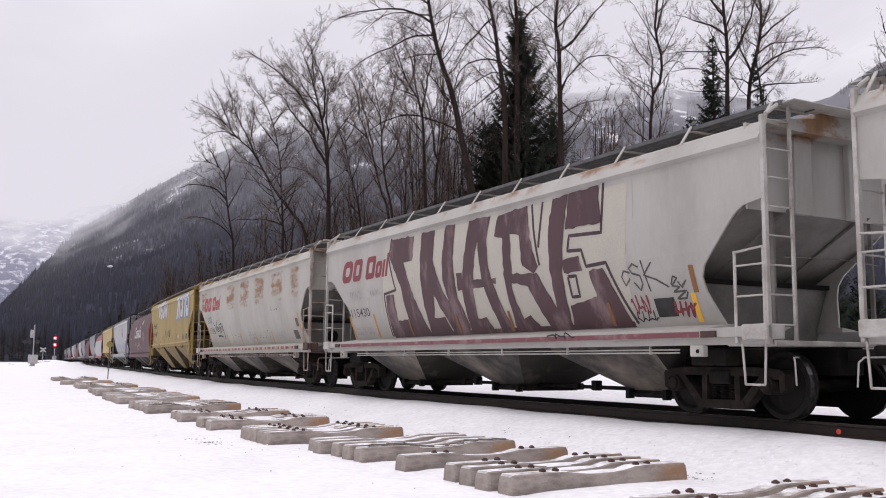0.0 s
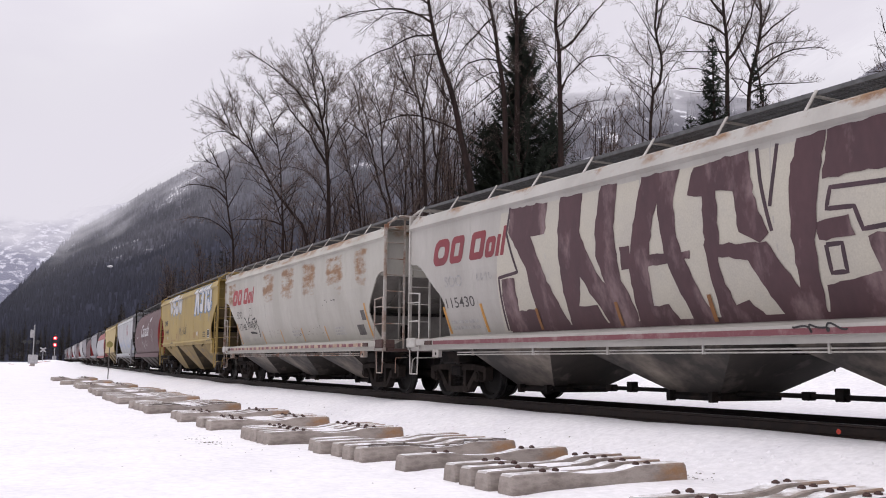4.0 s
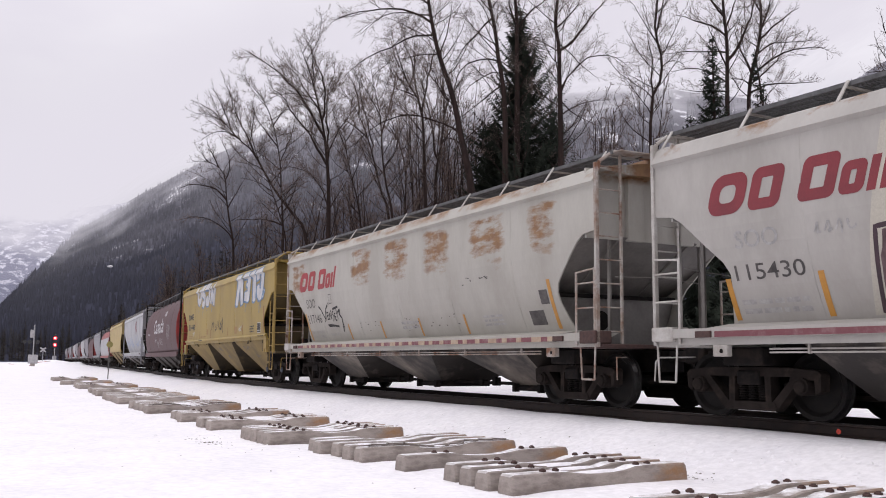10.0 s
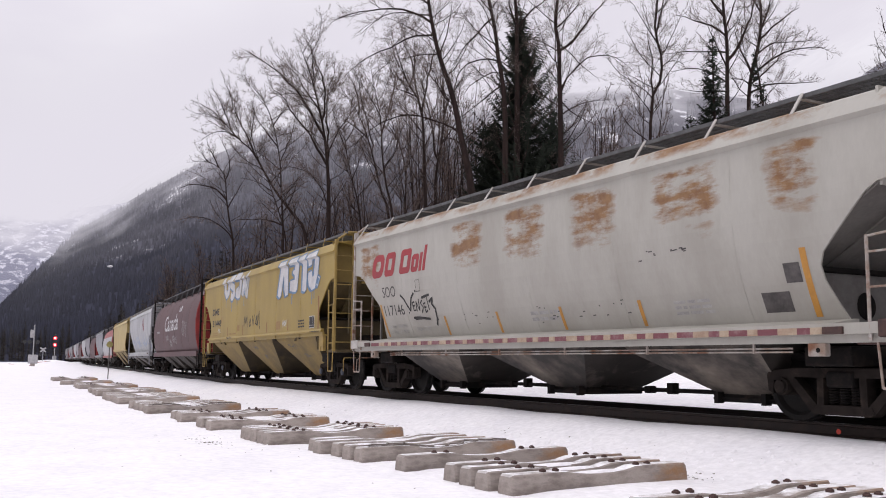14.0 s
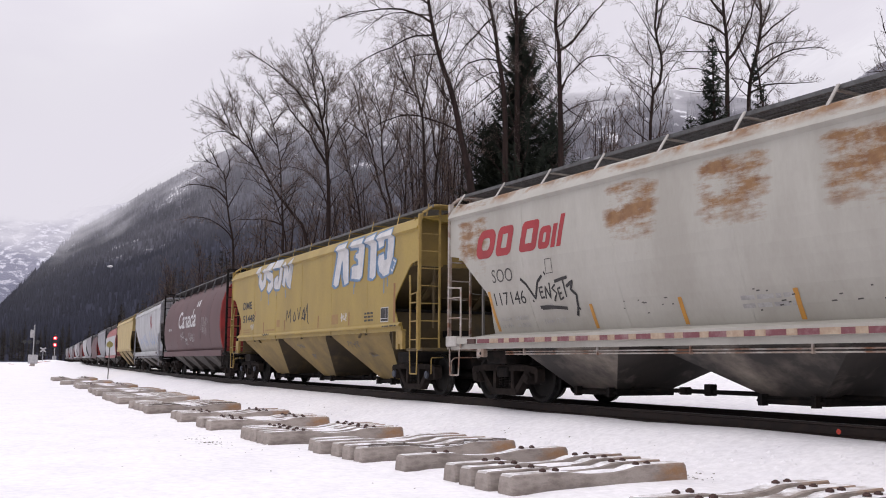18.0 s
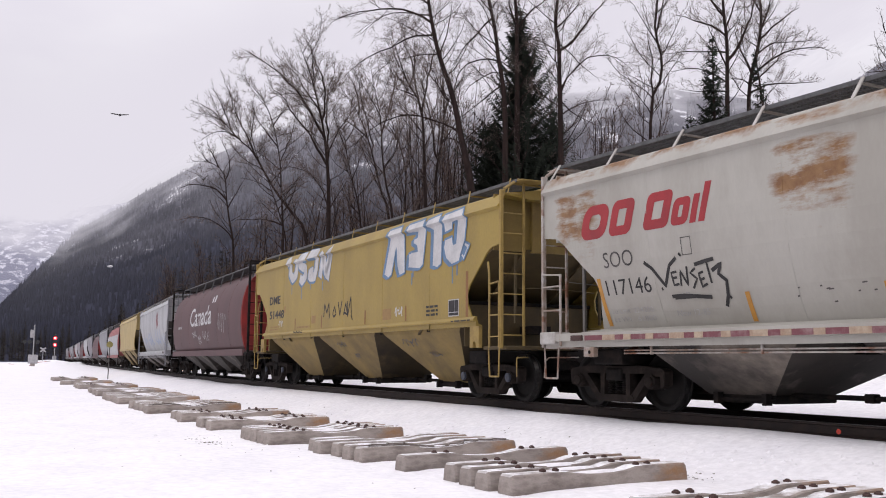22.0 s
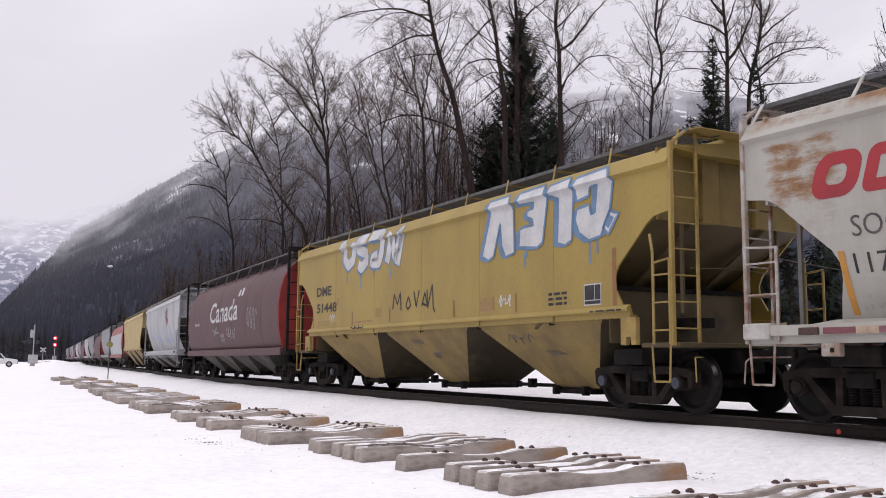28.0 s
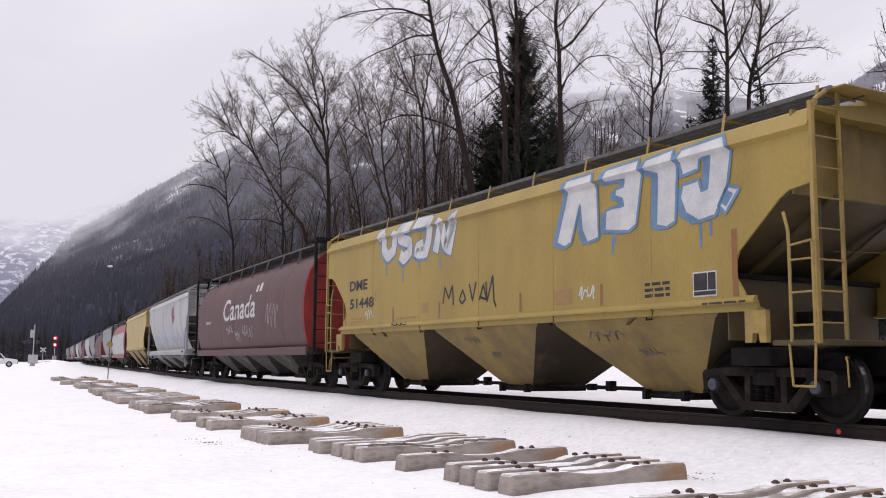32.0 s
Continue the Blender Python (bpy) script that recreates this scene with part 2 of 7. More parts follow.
def box(bm, x0, x1, y0, y1, z0, z1):
    v = [bm.verts.new(p) for p in ((x0, y0, z0), (x1, y0, z0), (x1, y1, z0), (x0, y1, z0),
                                   (x0, y0, z1), (x1, y0, z1), (x1, y1, z1), (x0, y1, z1))]
    for f in ((0, 3, 2, 1), (4, 5, 6, 7), (0, 1, 5, 4), (1, 2, 6, 5), (2, 3, 7, 6), (3, 0, 4, 7)):
        bm.faces.new([v[i] for i in f])
    return bm


def soft_box(bm, x0, x1, y0, y1, z0, z1, r=0.02):
    b = bmesh.new()
    box(b, x0, x1, y0, y1, z0, z1)
    bmesh.ops.bevel(b, geom=b.edges[:], offset=r, segments=2, affect="EDGES", profile=0.5)
    me = bpy.data.meshes.new("tmp")
    b.to_mesh(me)
    b.free()
    bm.from_mesh(me)
    bpy.data.meshes.remove(me)
    return bm


def loft(bm, rings, caps=True, closed=True):
    """Skins rings of equal length."""
    vs = [[bm.verts.new(p) for p in ring] for ring in rings]
    n = len(rings[0])
    for a, b in zip(vs, vs[1:]):
        for i in range(n if closed else n - 1):
            j = (i + 1) % n
            bm.faces.new((a[i], a[j], b[j], b[i]))
    if caps and closed:
        bm.faces.new(vs[0][::-1])
        bm.faces.new(vs[-1])
    return bm


def plate_xz(bm, pts, y0, y1):
    """A polygon in x, z with thickness along y."""
    return loft(bm, [[(x, y0, z) for x, z in pts], [(x, y1, z) for x, z in pts]])


def rod(bm, a, b, r, sides=8, r2=None):
    a, b = Vector(a), Vector(b)
    d = (b - a).normalized()
    u = d.orthogonal().normalized()
    w = d.cross(u)
    ring = lambda c, q: [c + (u * math.cos(t) + w * math.sin(t)) * q for t in (2 * math.pi * i / sides for i in range(sides))]
    return loft(bm, [ring(a, r), ring(b, r if r2 is None else r2)])


def rods(bm, pts, r, sides=6):
    for a, b in zip(pts, pts[1:]):
        rod(bm, a, b, r, sides)
    return bm


def lathe_y(bm, profile, cx, cy, cz, n=28):
    """Turns (radius, y) about the y axis."""
    rings = []
    for i in range(n):
        t = 2 * math.pi * i / n
        rings.append([(cx + q * math.cos(t), cy + y, cz + q * math.sin(t)) for q, y in profile])
    vs = [[bm.verts.new(p) for p in ring] for ring in rings]
    for i in range(n):
        a, b = vs[i], vs[(i + 1) % n]
        for j in range(len(profile) - 1):
            bm.faces.new((a[j], a[j + 1], b[j + 1], b[j]))
    bm.faces.new([v[0] for v in vs])
    bm.faces.new([v[-1] for v in vs][::-1])
    return bm


def empty(name, label, category, group=""):
    ob = new(name)
    ob.empty_display_size = 0.3
    return tagged(ob, label, category, group)


# ---------------------------------------------------------------- the line of the track
TRACK_Y = 11.278          # centre line abreast of the camera
CURVE, CURVE_END = 1 / 400.5, 55.0


def track(s):
    """Place and heading at s metres along the line (+ is the way the train goes)."""
    a = min(max(-s, 0.0), CURVE_END)
    th = CURVE * a
    x, y = -math.sin(th) / CURVE, (1 - math.cos(th)) / CURVE
    rest = max(-s - CURVE_END, 0.0)
    x -= rest * math.cos(th)
    y += rest * math.sin(th)
    if s > 0:
        x = s
    return x, TRACK_Y + y, th


def beside(s, l, z=0.0):
    """A point l metres towards the camera's side of the line."""
    x, y, th = track(s)
    return Vector((x - l * math.sin(th), y - l * math.cos(th), z))


def on_track(s):
    x, y, th = track(s)
    return Matrix.Translation((x, y, 0)) @ Matrix.Rotation(-th, 4, "Z")


# run of the train: seconds, metres along the line
RUN = [(0, -25.42), (1, -24.11), (2, -22.81), (3, -21.5), (3.5, -20.84), (4.5, -19.54), (5.5, -18.22), (6.5, -16.87), (7.5, -15.5), (8.5, -14.13),
       (9.5, -12.78), (10.5, -11.40), (11.5, -10.02), (12.5, -8.66), (13.5, -7.31), (14.5, -5.96), (15.5, -4.6), (16.5, -3.25), (17.5, -2.09),
       (18.5, -1.04), (19.5, -0.09), (20.5, 0.75), (21.5, 1.5), (22.5, 2.18), (23.5, 2.85), (24.5, 3.59), (25.5, 4.44), (26.5, 5.26), (27.5, 6.06),
       (28.5, 6.83), (29.5, 7.58), (30.5, 8.23), (31, 8.5), (31.5, 8.73), (32, 8.94)]


def run_at(t):
    for (t0, s0), (t1, s1) in zip(RUN, RUN[1:]):
        if t <= t1:
            return s0 + (s1 - s0) * (t - t0) / (t1 - t0)
    return RUN[-1][1]
# ---------------------------------------------------------------- ground and track
def ground_z(s, l):
    """Height of the snow, by the distance l from the line towards the camera."""
    if l >= 0:
        k = min(max((l - 0.85) / 2.3, 0), 1)
        z = -0.168 - 0.432 * k * k * (3 - 2 * k)
    else:
        k = min(max((-l - 1.6) / 9.0, 0), 1)
        z = -0.215 + 1.25 * k * k * (3 - 2 * k)
    return z


def lump(p, k, amp):
    return amp * noise.noise(Vector(p) * k)


def ground():
    svals = [-2600, -1800, -1200, -800, -500] + [-400 + 10 * i for i in range(17)] + [-232 + 4 * i for i in range(20)] + [-150 + 2.5 * i for i in range(40)] + [-50 + 0.5 * i for i in range(110)] + [6, 10, 20, 50, 120, 300, 700]
    lvals = [900, 500, 250, 120, 60, 35, 22, 16] + [13 - 0.35 * i for i in range(28)] + [3.2 - 0.2 * i for i in range(12)] + [0.85, 0.6, -0.6, -0.85, -1.2, -1.6, -2.2, -3, -4, -5, -6, -7, -8, -9.5, -11, -14, -18, -25, -40, -70, -130, -300, -700, -1500, -2400]
    vs, fs = [], []
    for s in svals:
        for l in lvals:
            p = beside(s, l)
            z = ground_z(s, l)
            near = 0 < l < 40
            z += lump(p, 0.35, 0.05 if near else 0.12 if abs(l) > 3 else 0.02) + (lump(p, 1.7, 0.022) * min(1, l - 0.6) + lump(p, 4.1, 0.008) if l > 0.8 else 0)
            if -230 < s < -90 and l > 6:      # ploughed bank along the crossing
                z += 0.55 * max(0, 1 - abs(l - 17) / 11) * max(0, 1 - abs(s + 150) / 70)
            z += 1.25 * math.exp(-((s + 198) / 11) ** 2 - ((l - 6.5) / 5.5) ** 2) + 0.5 * math.exp(-((s + 165) / 14) ** 2 - ((l - 17) / 5) ** 2)
            if abs(l) < 0.8:
                z = -0.2 + lump(p, 2, 0.008)
            vs.append((p.x, p.y, z))
    n = len(lvals)
    for i in range(len(svals) - 1):
        for j in range(n - 1):
            a = i * n + j
            fs.append((a, a + 1, a + n + 1, a + n))
    me = bpy.data.meshes.new("ground")
    me.from_pydata(vs, [], fs)
    tagged(hang("ground", me, SNOW, smooth=True), "trodden white snow over the flat railway yard", "ground", kind="structure")


def sweep(profile, name, material, s0, s1, step, parent=None, l0=0.0, label=""):
    """A profile of (l, z) carried along the line."""
    bm = bmesh.new()
    rings, s = [], s0
    while s <= s1 + 1e-6:
        rings.append([beside(s, l0 + l, z) for l, z in profile])
        s += step
    loft(bm, rings)
    return part(name, bm, material, parent, label)


def railway():
    tr = tagged(new("railway_track"), "single railway track with dark rails sunk in snow", "track", kind="structure")
    web = [(-0.075, -0.172), (-0.075, -0.16), (-0.012, -0.14), (-0.012, -0.04), (-0.036, -0.03), (-0.036, -0.004), (0.036, -0.004), (0.036, -0.03), (0.012, -0.04), (0.012, -0.14), (0.075, -0.16), (0.075, -0.172)]
    for side in (0.7525, -0.7525):
        r = sweep(web, "rail", RAIL_STEEL, -420, 30, 3, tr, side)
        sweep([(-0.03, -0.004), (0.03, -0.004), (0.026, 0.0), (-0.026, 0.0)], "rail_head", RAIL_TOP, -420, 30, 3, r, side)
    sweep([(-1.35, -0.23), (-1.25, -0.176), (0.84, -0.176), (0.86, -0.26)], "ballast", BALLAST, -420, 30, 3, tr)


ground()
railway()
# ---------------------------------------------------------------- freight trucks (shared meshes)
WB = 0.889       # half the truck's wheelbase
WR = 0.457       # wheel radius


def as_mesh(name, bm, *materials, smooth=False):
    me = bpy.data.meshes.new(name)
    bmesh.ops.recalc_face_normals(bm, faces=bm.faces)
    bm.to_mesh(me)
    bm.free()
    for m in materials:
        me.materials.append(m)
    if smooth:
        me.polygons.foreach_set("use_smooth", [True] * len(me.polygons))
    return me


@lru_cache(None)
def truck_meshes():
    out = {}
    # wheel, turned about y at its own centre; flange towards +y
    bm = bmesh.new()
    lathe_y(bm, [(0.10, -0.09), (0.13, -0.05), (0.34, -0.02), (0.385, -0.07), (0.44, -0.07), (WR - 0.004, -0.062), (WR - 0.001, 0.03), (WR + 0.024, 0.045), (WR + 0.022, 0.07),
                 (0.40, 0.07), (0.36, 0.03), (0.14, 0.02), (0.11, 0.06)], 0, 0, 0, 36)
    bm.faces.ensure_lookup_table()
    me = as_mesh("wheel", bm, WHEEL, TREAD, smooth=False)
    for p in me.polygons:
        c = p.center
        if 0.443 < math.hypot(c.x, c.z) < 0.47 and abs(p.normal.y) < 0.8:
            p.material_index = 1
    out["wheel"] = me
    bm = bmesh.new()
    rod(bm, (0, -0.98, 0), (0, 0.98, 0), 0.085, 12)
    out["axle"] = as_mesh("axle", bm, DARK_IRON, smooth=True)
    # cast side frame in x, z about the truck's centre, at height 0
    bm = bmesh.new()
    t0, t1 = -0.09, 0.09
    plate_xz(bm, [(-1.16, 0.62), (-1.12, 0.66), (-0.7, 0.70), (0.7, 0.70), (1.12, 0.66), (1.16, 0.62), (1.16, 0.57), (0.72, 0.58), (-0.72, 0.58), (-1.16, 0.57)], t0, t1)
    plate_xz(bm, [(-0.42, 0.12), (0.42, 0.12), (0.46, 0.16), (0.42, 0.24), (-0.42, 0.24), (-0.46, 0.16)], t0, t1)
    for k in (-1, 1):
        plate_xz(bm, [(k * 0.74, 0.60), (k * 0.86, 0.58), (k * 0.46, 0.14), (k * 0.36, 0.22)], t0 + 0.01, t1 - 0.01)
        plate_xz(bm, [(k * 0.26, 0.59), (k * 0.36, 0.59), (k * 0.37, 0.22), (k * 0.27, 0.22)], t0 + 0.005, t1 - 0.005)
        plate_xz(bm, [(k * 0.70, 0.61), (k * 1.17, 0.61), (k * 1.15, 0.40), (k * 1.07, 0.36), (k * 1.06, 0.54), (k * 0.73, 0.54)], t0 + 0.004, t1 - 0.004)
        rod(bm, (k * WB, -0.14, WR), (k * WB, 0.12, WR), 0.115, 16)
    box(bm, -0.28, 0.28, 0.03, 0.07, 0.2, 0.6)
    out["side_frame"] = as_mesh("side_frame", bm, CAST_STEEL)
    bm = bmesh.new()
    for k in (-0.17, 0.0, 0.17):
        for i in range(6):
            lathe_y(bm, [(0.055, -0.012), (0.07, 0.0), (0.055, 0.012)], k, 0, 0, 10)
            for v in bm.verts[-30:]:
                v.co = (v.co.x, v.co.z, 0.27 + 0.035 * i + v.co.y)
    out["spring_nest"] = as_mesh("spring_nest", bm, DARK_IRON)
    bm = bmesh.new()
    soft_box(bm, -0.2, 0.2, -1.12, 1.12, 0.46, 0.66, 0.03)
    out["bolster"] = as_mesh("bolster", bm, DARK_IRON)
    bm = bmesh.new()
    for k in (-1, 1):
        rod(bm, (k * 0.36, -0.75, 0.36), (k * 0.36, 0.75, 0.36), 0.035, 8)
        for w in (-0.75, 0.75):
            box(bm, k * 0.37 - 0.03, k * 0.37 + 0.05, w - 0.05, w + 0.05, 0.24, 0.5)
    out["brake_beam"] = as_mesh("brake_beam", bm, DARK_IRON)
    bm = bmesh.new()
    lathe_y(bm, [(0.07, -0.03), (0.085, -0.02), (0.085, 0.02)], 0, 0, 0, 14)
    out["bearing_cap"] = as_mesh("bearing_cap", bm, CAST_STEEL)
    out["blue_cap"] = out["bearing_cap"].copy()
    out["blue_cap"].materials[0] = mat("bearing_cap_blue_grey", (0.05, 0.06, 0.09), (0.03, 0.033, 0.042), scale=9, rough=0.6)
    return out


ROLLING = []      # (wheelset, x, z) of the cars whose wheels are seen turning


def truck(car, x, turning, blue_caps=False):
    tm = truck_meshes()
    for w in (-1, 1):
        f = hang("side_frame", tm["side_frame"], None, car)
        f.location = (x, w * 1.0, 0)
        if w > 0:
            f.rotation_euler = (0, 0, math.pi)
        s = hang("spring_nest", tm["spring_nest"], None, f)
        for k in (-1, 1):
            c = hang("bearing_cap", tm["bearing_cap"], None, f)
            c.location = (k * WB, -0.155, WR)
            if blue_caps:
                c.data = tm["blue_cap"]
    for n in ("bolster", "brake_beam"):
        hang(n, tm[n], None, car).location = (x, 0, 0)
    for k in (-1, 1):
        a = hang("wheelset", tm["axle"], None, car)
        a.location = (x + k * WB, 0, WR)
        for w in (-1, 1):
            h = hang("wheel", tm["wheel"], None, a)
            h.location = (0, w * 0.75, 0)
            if w > 0:
                h.rotation_euler = (0, 0, math.pi)
        if turning:
            ROLLING.append((a, x + k * WB, turning))


# ---------------------------------------------------------------- covered hoppers
def rung_ladder(bm, a0, a1, b0, b1, n, r=0.014, stile=0.022):
    """Two stiles a0-a1 and b0-b1 and n rungs between."""
    a0, a1, b0, b1 = map(Vector, (a0, a1, b0, b1))
    for p, q in ((a0, a1), (b0, b1)):
        rod(bm, p, q, stile, 6)
    for i in range(n):
        k = (i + 0.5) / n
        rod(bm, a0.lerp(a1, k), b0.lerp(b1, k), r, 6)


def side_y(z, taper=0.0, flare=0.07):
    """How far the side stands out from the middle at height z."""
    if z < 3.64:
        return 1.57 - taper * max(0.0, 3.0 - z) ** 2
    if z < 3.69:
        return 1.57 + flare * (z - 3.64) / 0.05
    return 1.57 + flare - 0.13 * (z - 3.69) / 0.23


def hopper(label, E, lo, hi, paint, iron, slope, bay, slope_shade, turning=0, trucks=(-6.45, 6.38), notch=(2.9, 2.02), bays=(-4.4, 0, 4.4), near=True, stripe=None, taper=0.0, group="hopper cars of the grain train"):
    """A three-bay covered hopper; E half its body, lo and hi the side sill, local x along the train, -y the camera's side."""
    car = empty("covered_hopper", label, "freight car", group)
    zt = 3.92
    na, nb = notch
    sheet = [(-E, zt), (-E, na), (-E + 0.36, na - 0.05), (-E + 0.52, na - 0.14), (-E + 1.22, nb + 0.1), (-E + 1.3, nb - 0.06), (-E + 1.28, nb - 0.25), (-E + 1.1, hi)]
    for w in (-1, 1):
        bm = bmesh.new()
        zs = [hi, (hi + nb - 0.25) / 2, nb - 0.25, nb - 0.06, nb + 0.1, nb + 0.3, na - 0.3, na - 0.14, na - 0.05, na, 3.2, 3.64, 3.665, 3.69, 3.8, zt]
        ends = {round(z, 3): x for x, z in sheet}
        rings = []
        for z in zs:
            x = ends.get(round(z, 3), -E)
            if z == zs[1]:
                x = -E + 1.19
            if z in (zs[5], zs[6]):      # along the slanting edge of the notch
                x = -E + 1.22 + (0.52 - 1.22) * (z - zs[4]) / (zs[7] - zs[4])
            y = side_y(z, taper)
            rings.append([(x, w * y, z), (-x, w * y, z), (-x, w * (y - 0.03), z), (x, w * (y - 0.03), z)])
        loft(bm, rings)
        part("side_panel", bm, paint, car)
        # seams between the sheets
        if near and w < 0:
            for i in range(-2, 3):
                bm = bmesh.new()
                loft(bm, [[(i * 2.55 + a, -side_y(z, taper) - b, z) for a, b in ((-0.012, -0.01), (0.012, -0.01), (0.012, 0.004), (-0.012, 0.004))] for z in (hi, 1.45, 1.6, 1.77, 1.95, 2.25, 2.6, 3.0, 3.64)])
                part("weld_seam", bm, paint, car)
        bm = bmesh.new()
        inner = side_y(hi, taper) - 0.05
        plate = [(w * inner, hi - 0.05), (w * 1.62, hi - 0.05), (w * 1.62, lo + 0.1), (w * 1.56, lo + 0.1), (w * 1.56, lo), (w * 1.42, lo), (w * 1.42, lo + 0.03), (w * 1.50, lo + 0.05)]
        x0 = E - 0.02 if lo < 1.3 else E - 0.95
        loft(bm, [[(-x0, y, z) for y, z in plate], [(x0, y, z) for y, z in plate]])
        part("side_sill", bm, paint, car)
        if stripe:
            bm = bmesh.new()
            box(bm, -x0 + 1.15, x0 - 1.15, w * 1.62 - 0.003, w * 1.62 + 0.003, lo + 0.105, lo + 0.185)
            part("stripe", bm, stripe, car, "dark maroon stripe")
            if iron is RUSTY_IRON_WHITE and w < 0:
                for i in range(26):
                    bm = bmesh.new()
                    xs_ = -x0 + 1.6 + i * 0.5
                    box(bm, xs_, xs_ + (0.17 if i % 3 else 0.3), -1.626, -1.6, lo + 0.103, lo + 0.187)
                    part("stripe_patch", bm, STRIPE_TAN, car)
        bm = bmesh.new()
        xl = x0 - (1 if lo < 1.3 else 0.02)
        loft(bm, [[(v, w * inner, hi - 0.05), (v, w * 1.62, hi - 0.05), (v, w * (inner + 0.04), hi + 0.02), (v, w * inner, hi + 0.02)] for v in (-xl, xl)])
        part("sill_ledge", bm, paint, car)
        # jacking pads and the lower rail of the brake pipe
        if near:
            for k in (-1, 1):
                xj = k * (E - 1.25 if lo < 1.3 else E - 0.95)
                bm = bmesh.new()
                if lo < 1.3:
                    soft_box(bm, xj - 0.13, xj + 0.13, w * 1.56 - 0.05, w * 1.56 + 0.05, lo - 0.16, lo - 0.002, 0.015)
                else:
                    plate_xz(bm, [(xj - 0.18, lo), (xj + 0.18, lo), (xj + 0.18, lo - 0.42), (xj + 0.07, lo - 0.42), (xj + 0.05, lo - 0.3), (xj - 0.05, lo - 0.3), (xj - 0.07, lo - 0.42), (xj - 0.18, lo - 0.42)], w * 1.56 - 0.04, w * 1.56 + 0.04)
                pad = part("jacking_pad", bm, iron, car)
                if lo < 1.3:
                    # A dark disc on the pad imitates a shaded hole.
                    bm = bmesh.new()
                    rod(bm, (xj + 0.03, w * 1.612, lo - 0.085), (xj + 0.03, w * 1.618, lo - 0.085), 0.03, 10)
                    part("pad_hole", bm, DARK_IRON, pad)
            if lo > 1.3:
                for i in range(5):
                    bm = bmesh.new()
                    x = -5.0 + 2.5 * i
                    rods(bm, [(x - 0.07, w * 1.53, lo - 0.01), (x - 0.06, w * 1.54, lo - 0.05), (x + 0.07, w * 1.54, lo - 0.04)], 0.012, 6)
                    part("sill_hook", bm, DARK_IRON, car)
                continue
            bm = bmesh.new()
            for dz in (-0.06, -0.105):
                rod(bm, (-E + 2.0, w * 1.5, lo + dz), (E - 1.7, w * 1.5, lo + dz), 0.012, 6)
            for i in range(6):
                box(bm, -E + 2.6 + i * 2.1, -E + 2.63 + i * 2.1, w * 1.5 - 0.02, w * 1.5 + 0.02, lo - 0.125, lo + 0.01)
            part("operating_rod", bm, iron, car)
    # roof, with the loading trough
    bm = bmesh.new()
    prof = [(-1.49, zt), (-1.45, zt + 0.035), (-1.0, zt + 0.10), (-0.42, zt + 0.18), (-0.40, zt + 0.27), (0.40, zt + 0.27), (0.42, zt + 0.18), (1.0, zt + 0.10), (1.45, zt + 0.035), (1.49, zt), (0.9, zt - 0.05), (-0.9, zt - 0.05)]
    loft(bm, [[(-E + 0.02, y, z) for y, z in prof], [(E - 0.02, y, z) for y, z in prof]])
    part("roof", bm, paint, car)
    # running boards of open grating
    for w in (-1, 1):
        bm = bmesh.new()
        y0, y1, zb = 0.66, 1.27, zt + 0.29
        for y in (y0, y1):
            box(bm, -E - 0.1, E + 0.1, w * y - 0.012, w * y + 0.012, zb - 0.05, zb + 0.01)
        rb = part("running_board", bm, GRATING, car)
        bm = bmesh.new()
        n = int(2 * E / (0.06 if near else 0.24))
        for i in range(n):
            x = -E + (i + 0.5) * 2 * E / n
            box(bm, x - 0.009, x + 0.009, w * y0, w * y1, zb - 0.03, zb) if w > 0 else box(bm, x - 0.009, x + 0.009, -y1, -y0, zb - 0.03, zb)
        for y in (0.81, 0.96, 1.11):
            box(bm, -E - 0.1, E + 0.1, w * y - 0.006, w * y + 0.006, zb - 0.03, zb + 0.003)
        tagged(part("grating", bm, GRATING, rb), kind="stuff")
        m = 10
        for i in range(m + 1):
            x = -E + 0.08 + i * (2 * E - 0.16) / m
            bm = bmesh.new()
            a, b = (Vector((x, w * 1.49, zt - 0.02)), Vector((x + 0.02, w * 1.29, zb - 0.01))) if lo < 1.3 else (Vector((x, w * 1.36, zt + 0.02)), Vector((x, w * 1.3, zb + 0.02)))
            loft(bm, [[a + Vector(o) for o in ((-0.025, 0, 0), (0.025, 0, 0), (0.025, 0, 0.03), (-0.025, 0, 0.03))], [b + Vector(o) for o in ((-0.025, 0, 0), (0.025, 0, 0), (0.025, 0, 0.03), (-0.025, 0, 0.03))]])
            box(bm, x - 0.02, x + 0.02, min(w * 1.28, w * 0.6), max(w * 1.28, w * 0.6), zb - 0.07, zb - 0.04)
            part("board_bracket", bm, WHITE_IRON if lo < 1.3 and near else iron, car)
    if lo > 1.3 and near:
        for i in range(-2, 3):
            bm = bmesh.new()
            for w in (-1, 1):
                loft(bm, [[(i * 3.1 - 0.45, w * 1.42, zt + 0.03), (i * 3.1 + 0.45, w * 1.42, zt + 0.03), (i * 3.1 + 0.3, w * 0.6, zt + 0.26), (i * 3.1 - 0.3, w * 0.6, zt + 0.26)],
                          [(i * 3.1 - 0.45, w * 1.38, zt + 0.0), (i * 3.1 + 0.45, w * 1.38, zt + 0.0), (i * 3.1 + 0.3, w * 0.58, zt + 0.1), (i * 3.1 - 0.3, w * 0.58, zt + 0.1)]])
            part("board_saddle", bm, iron, car)
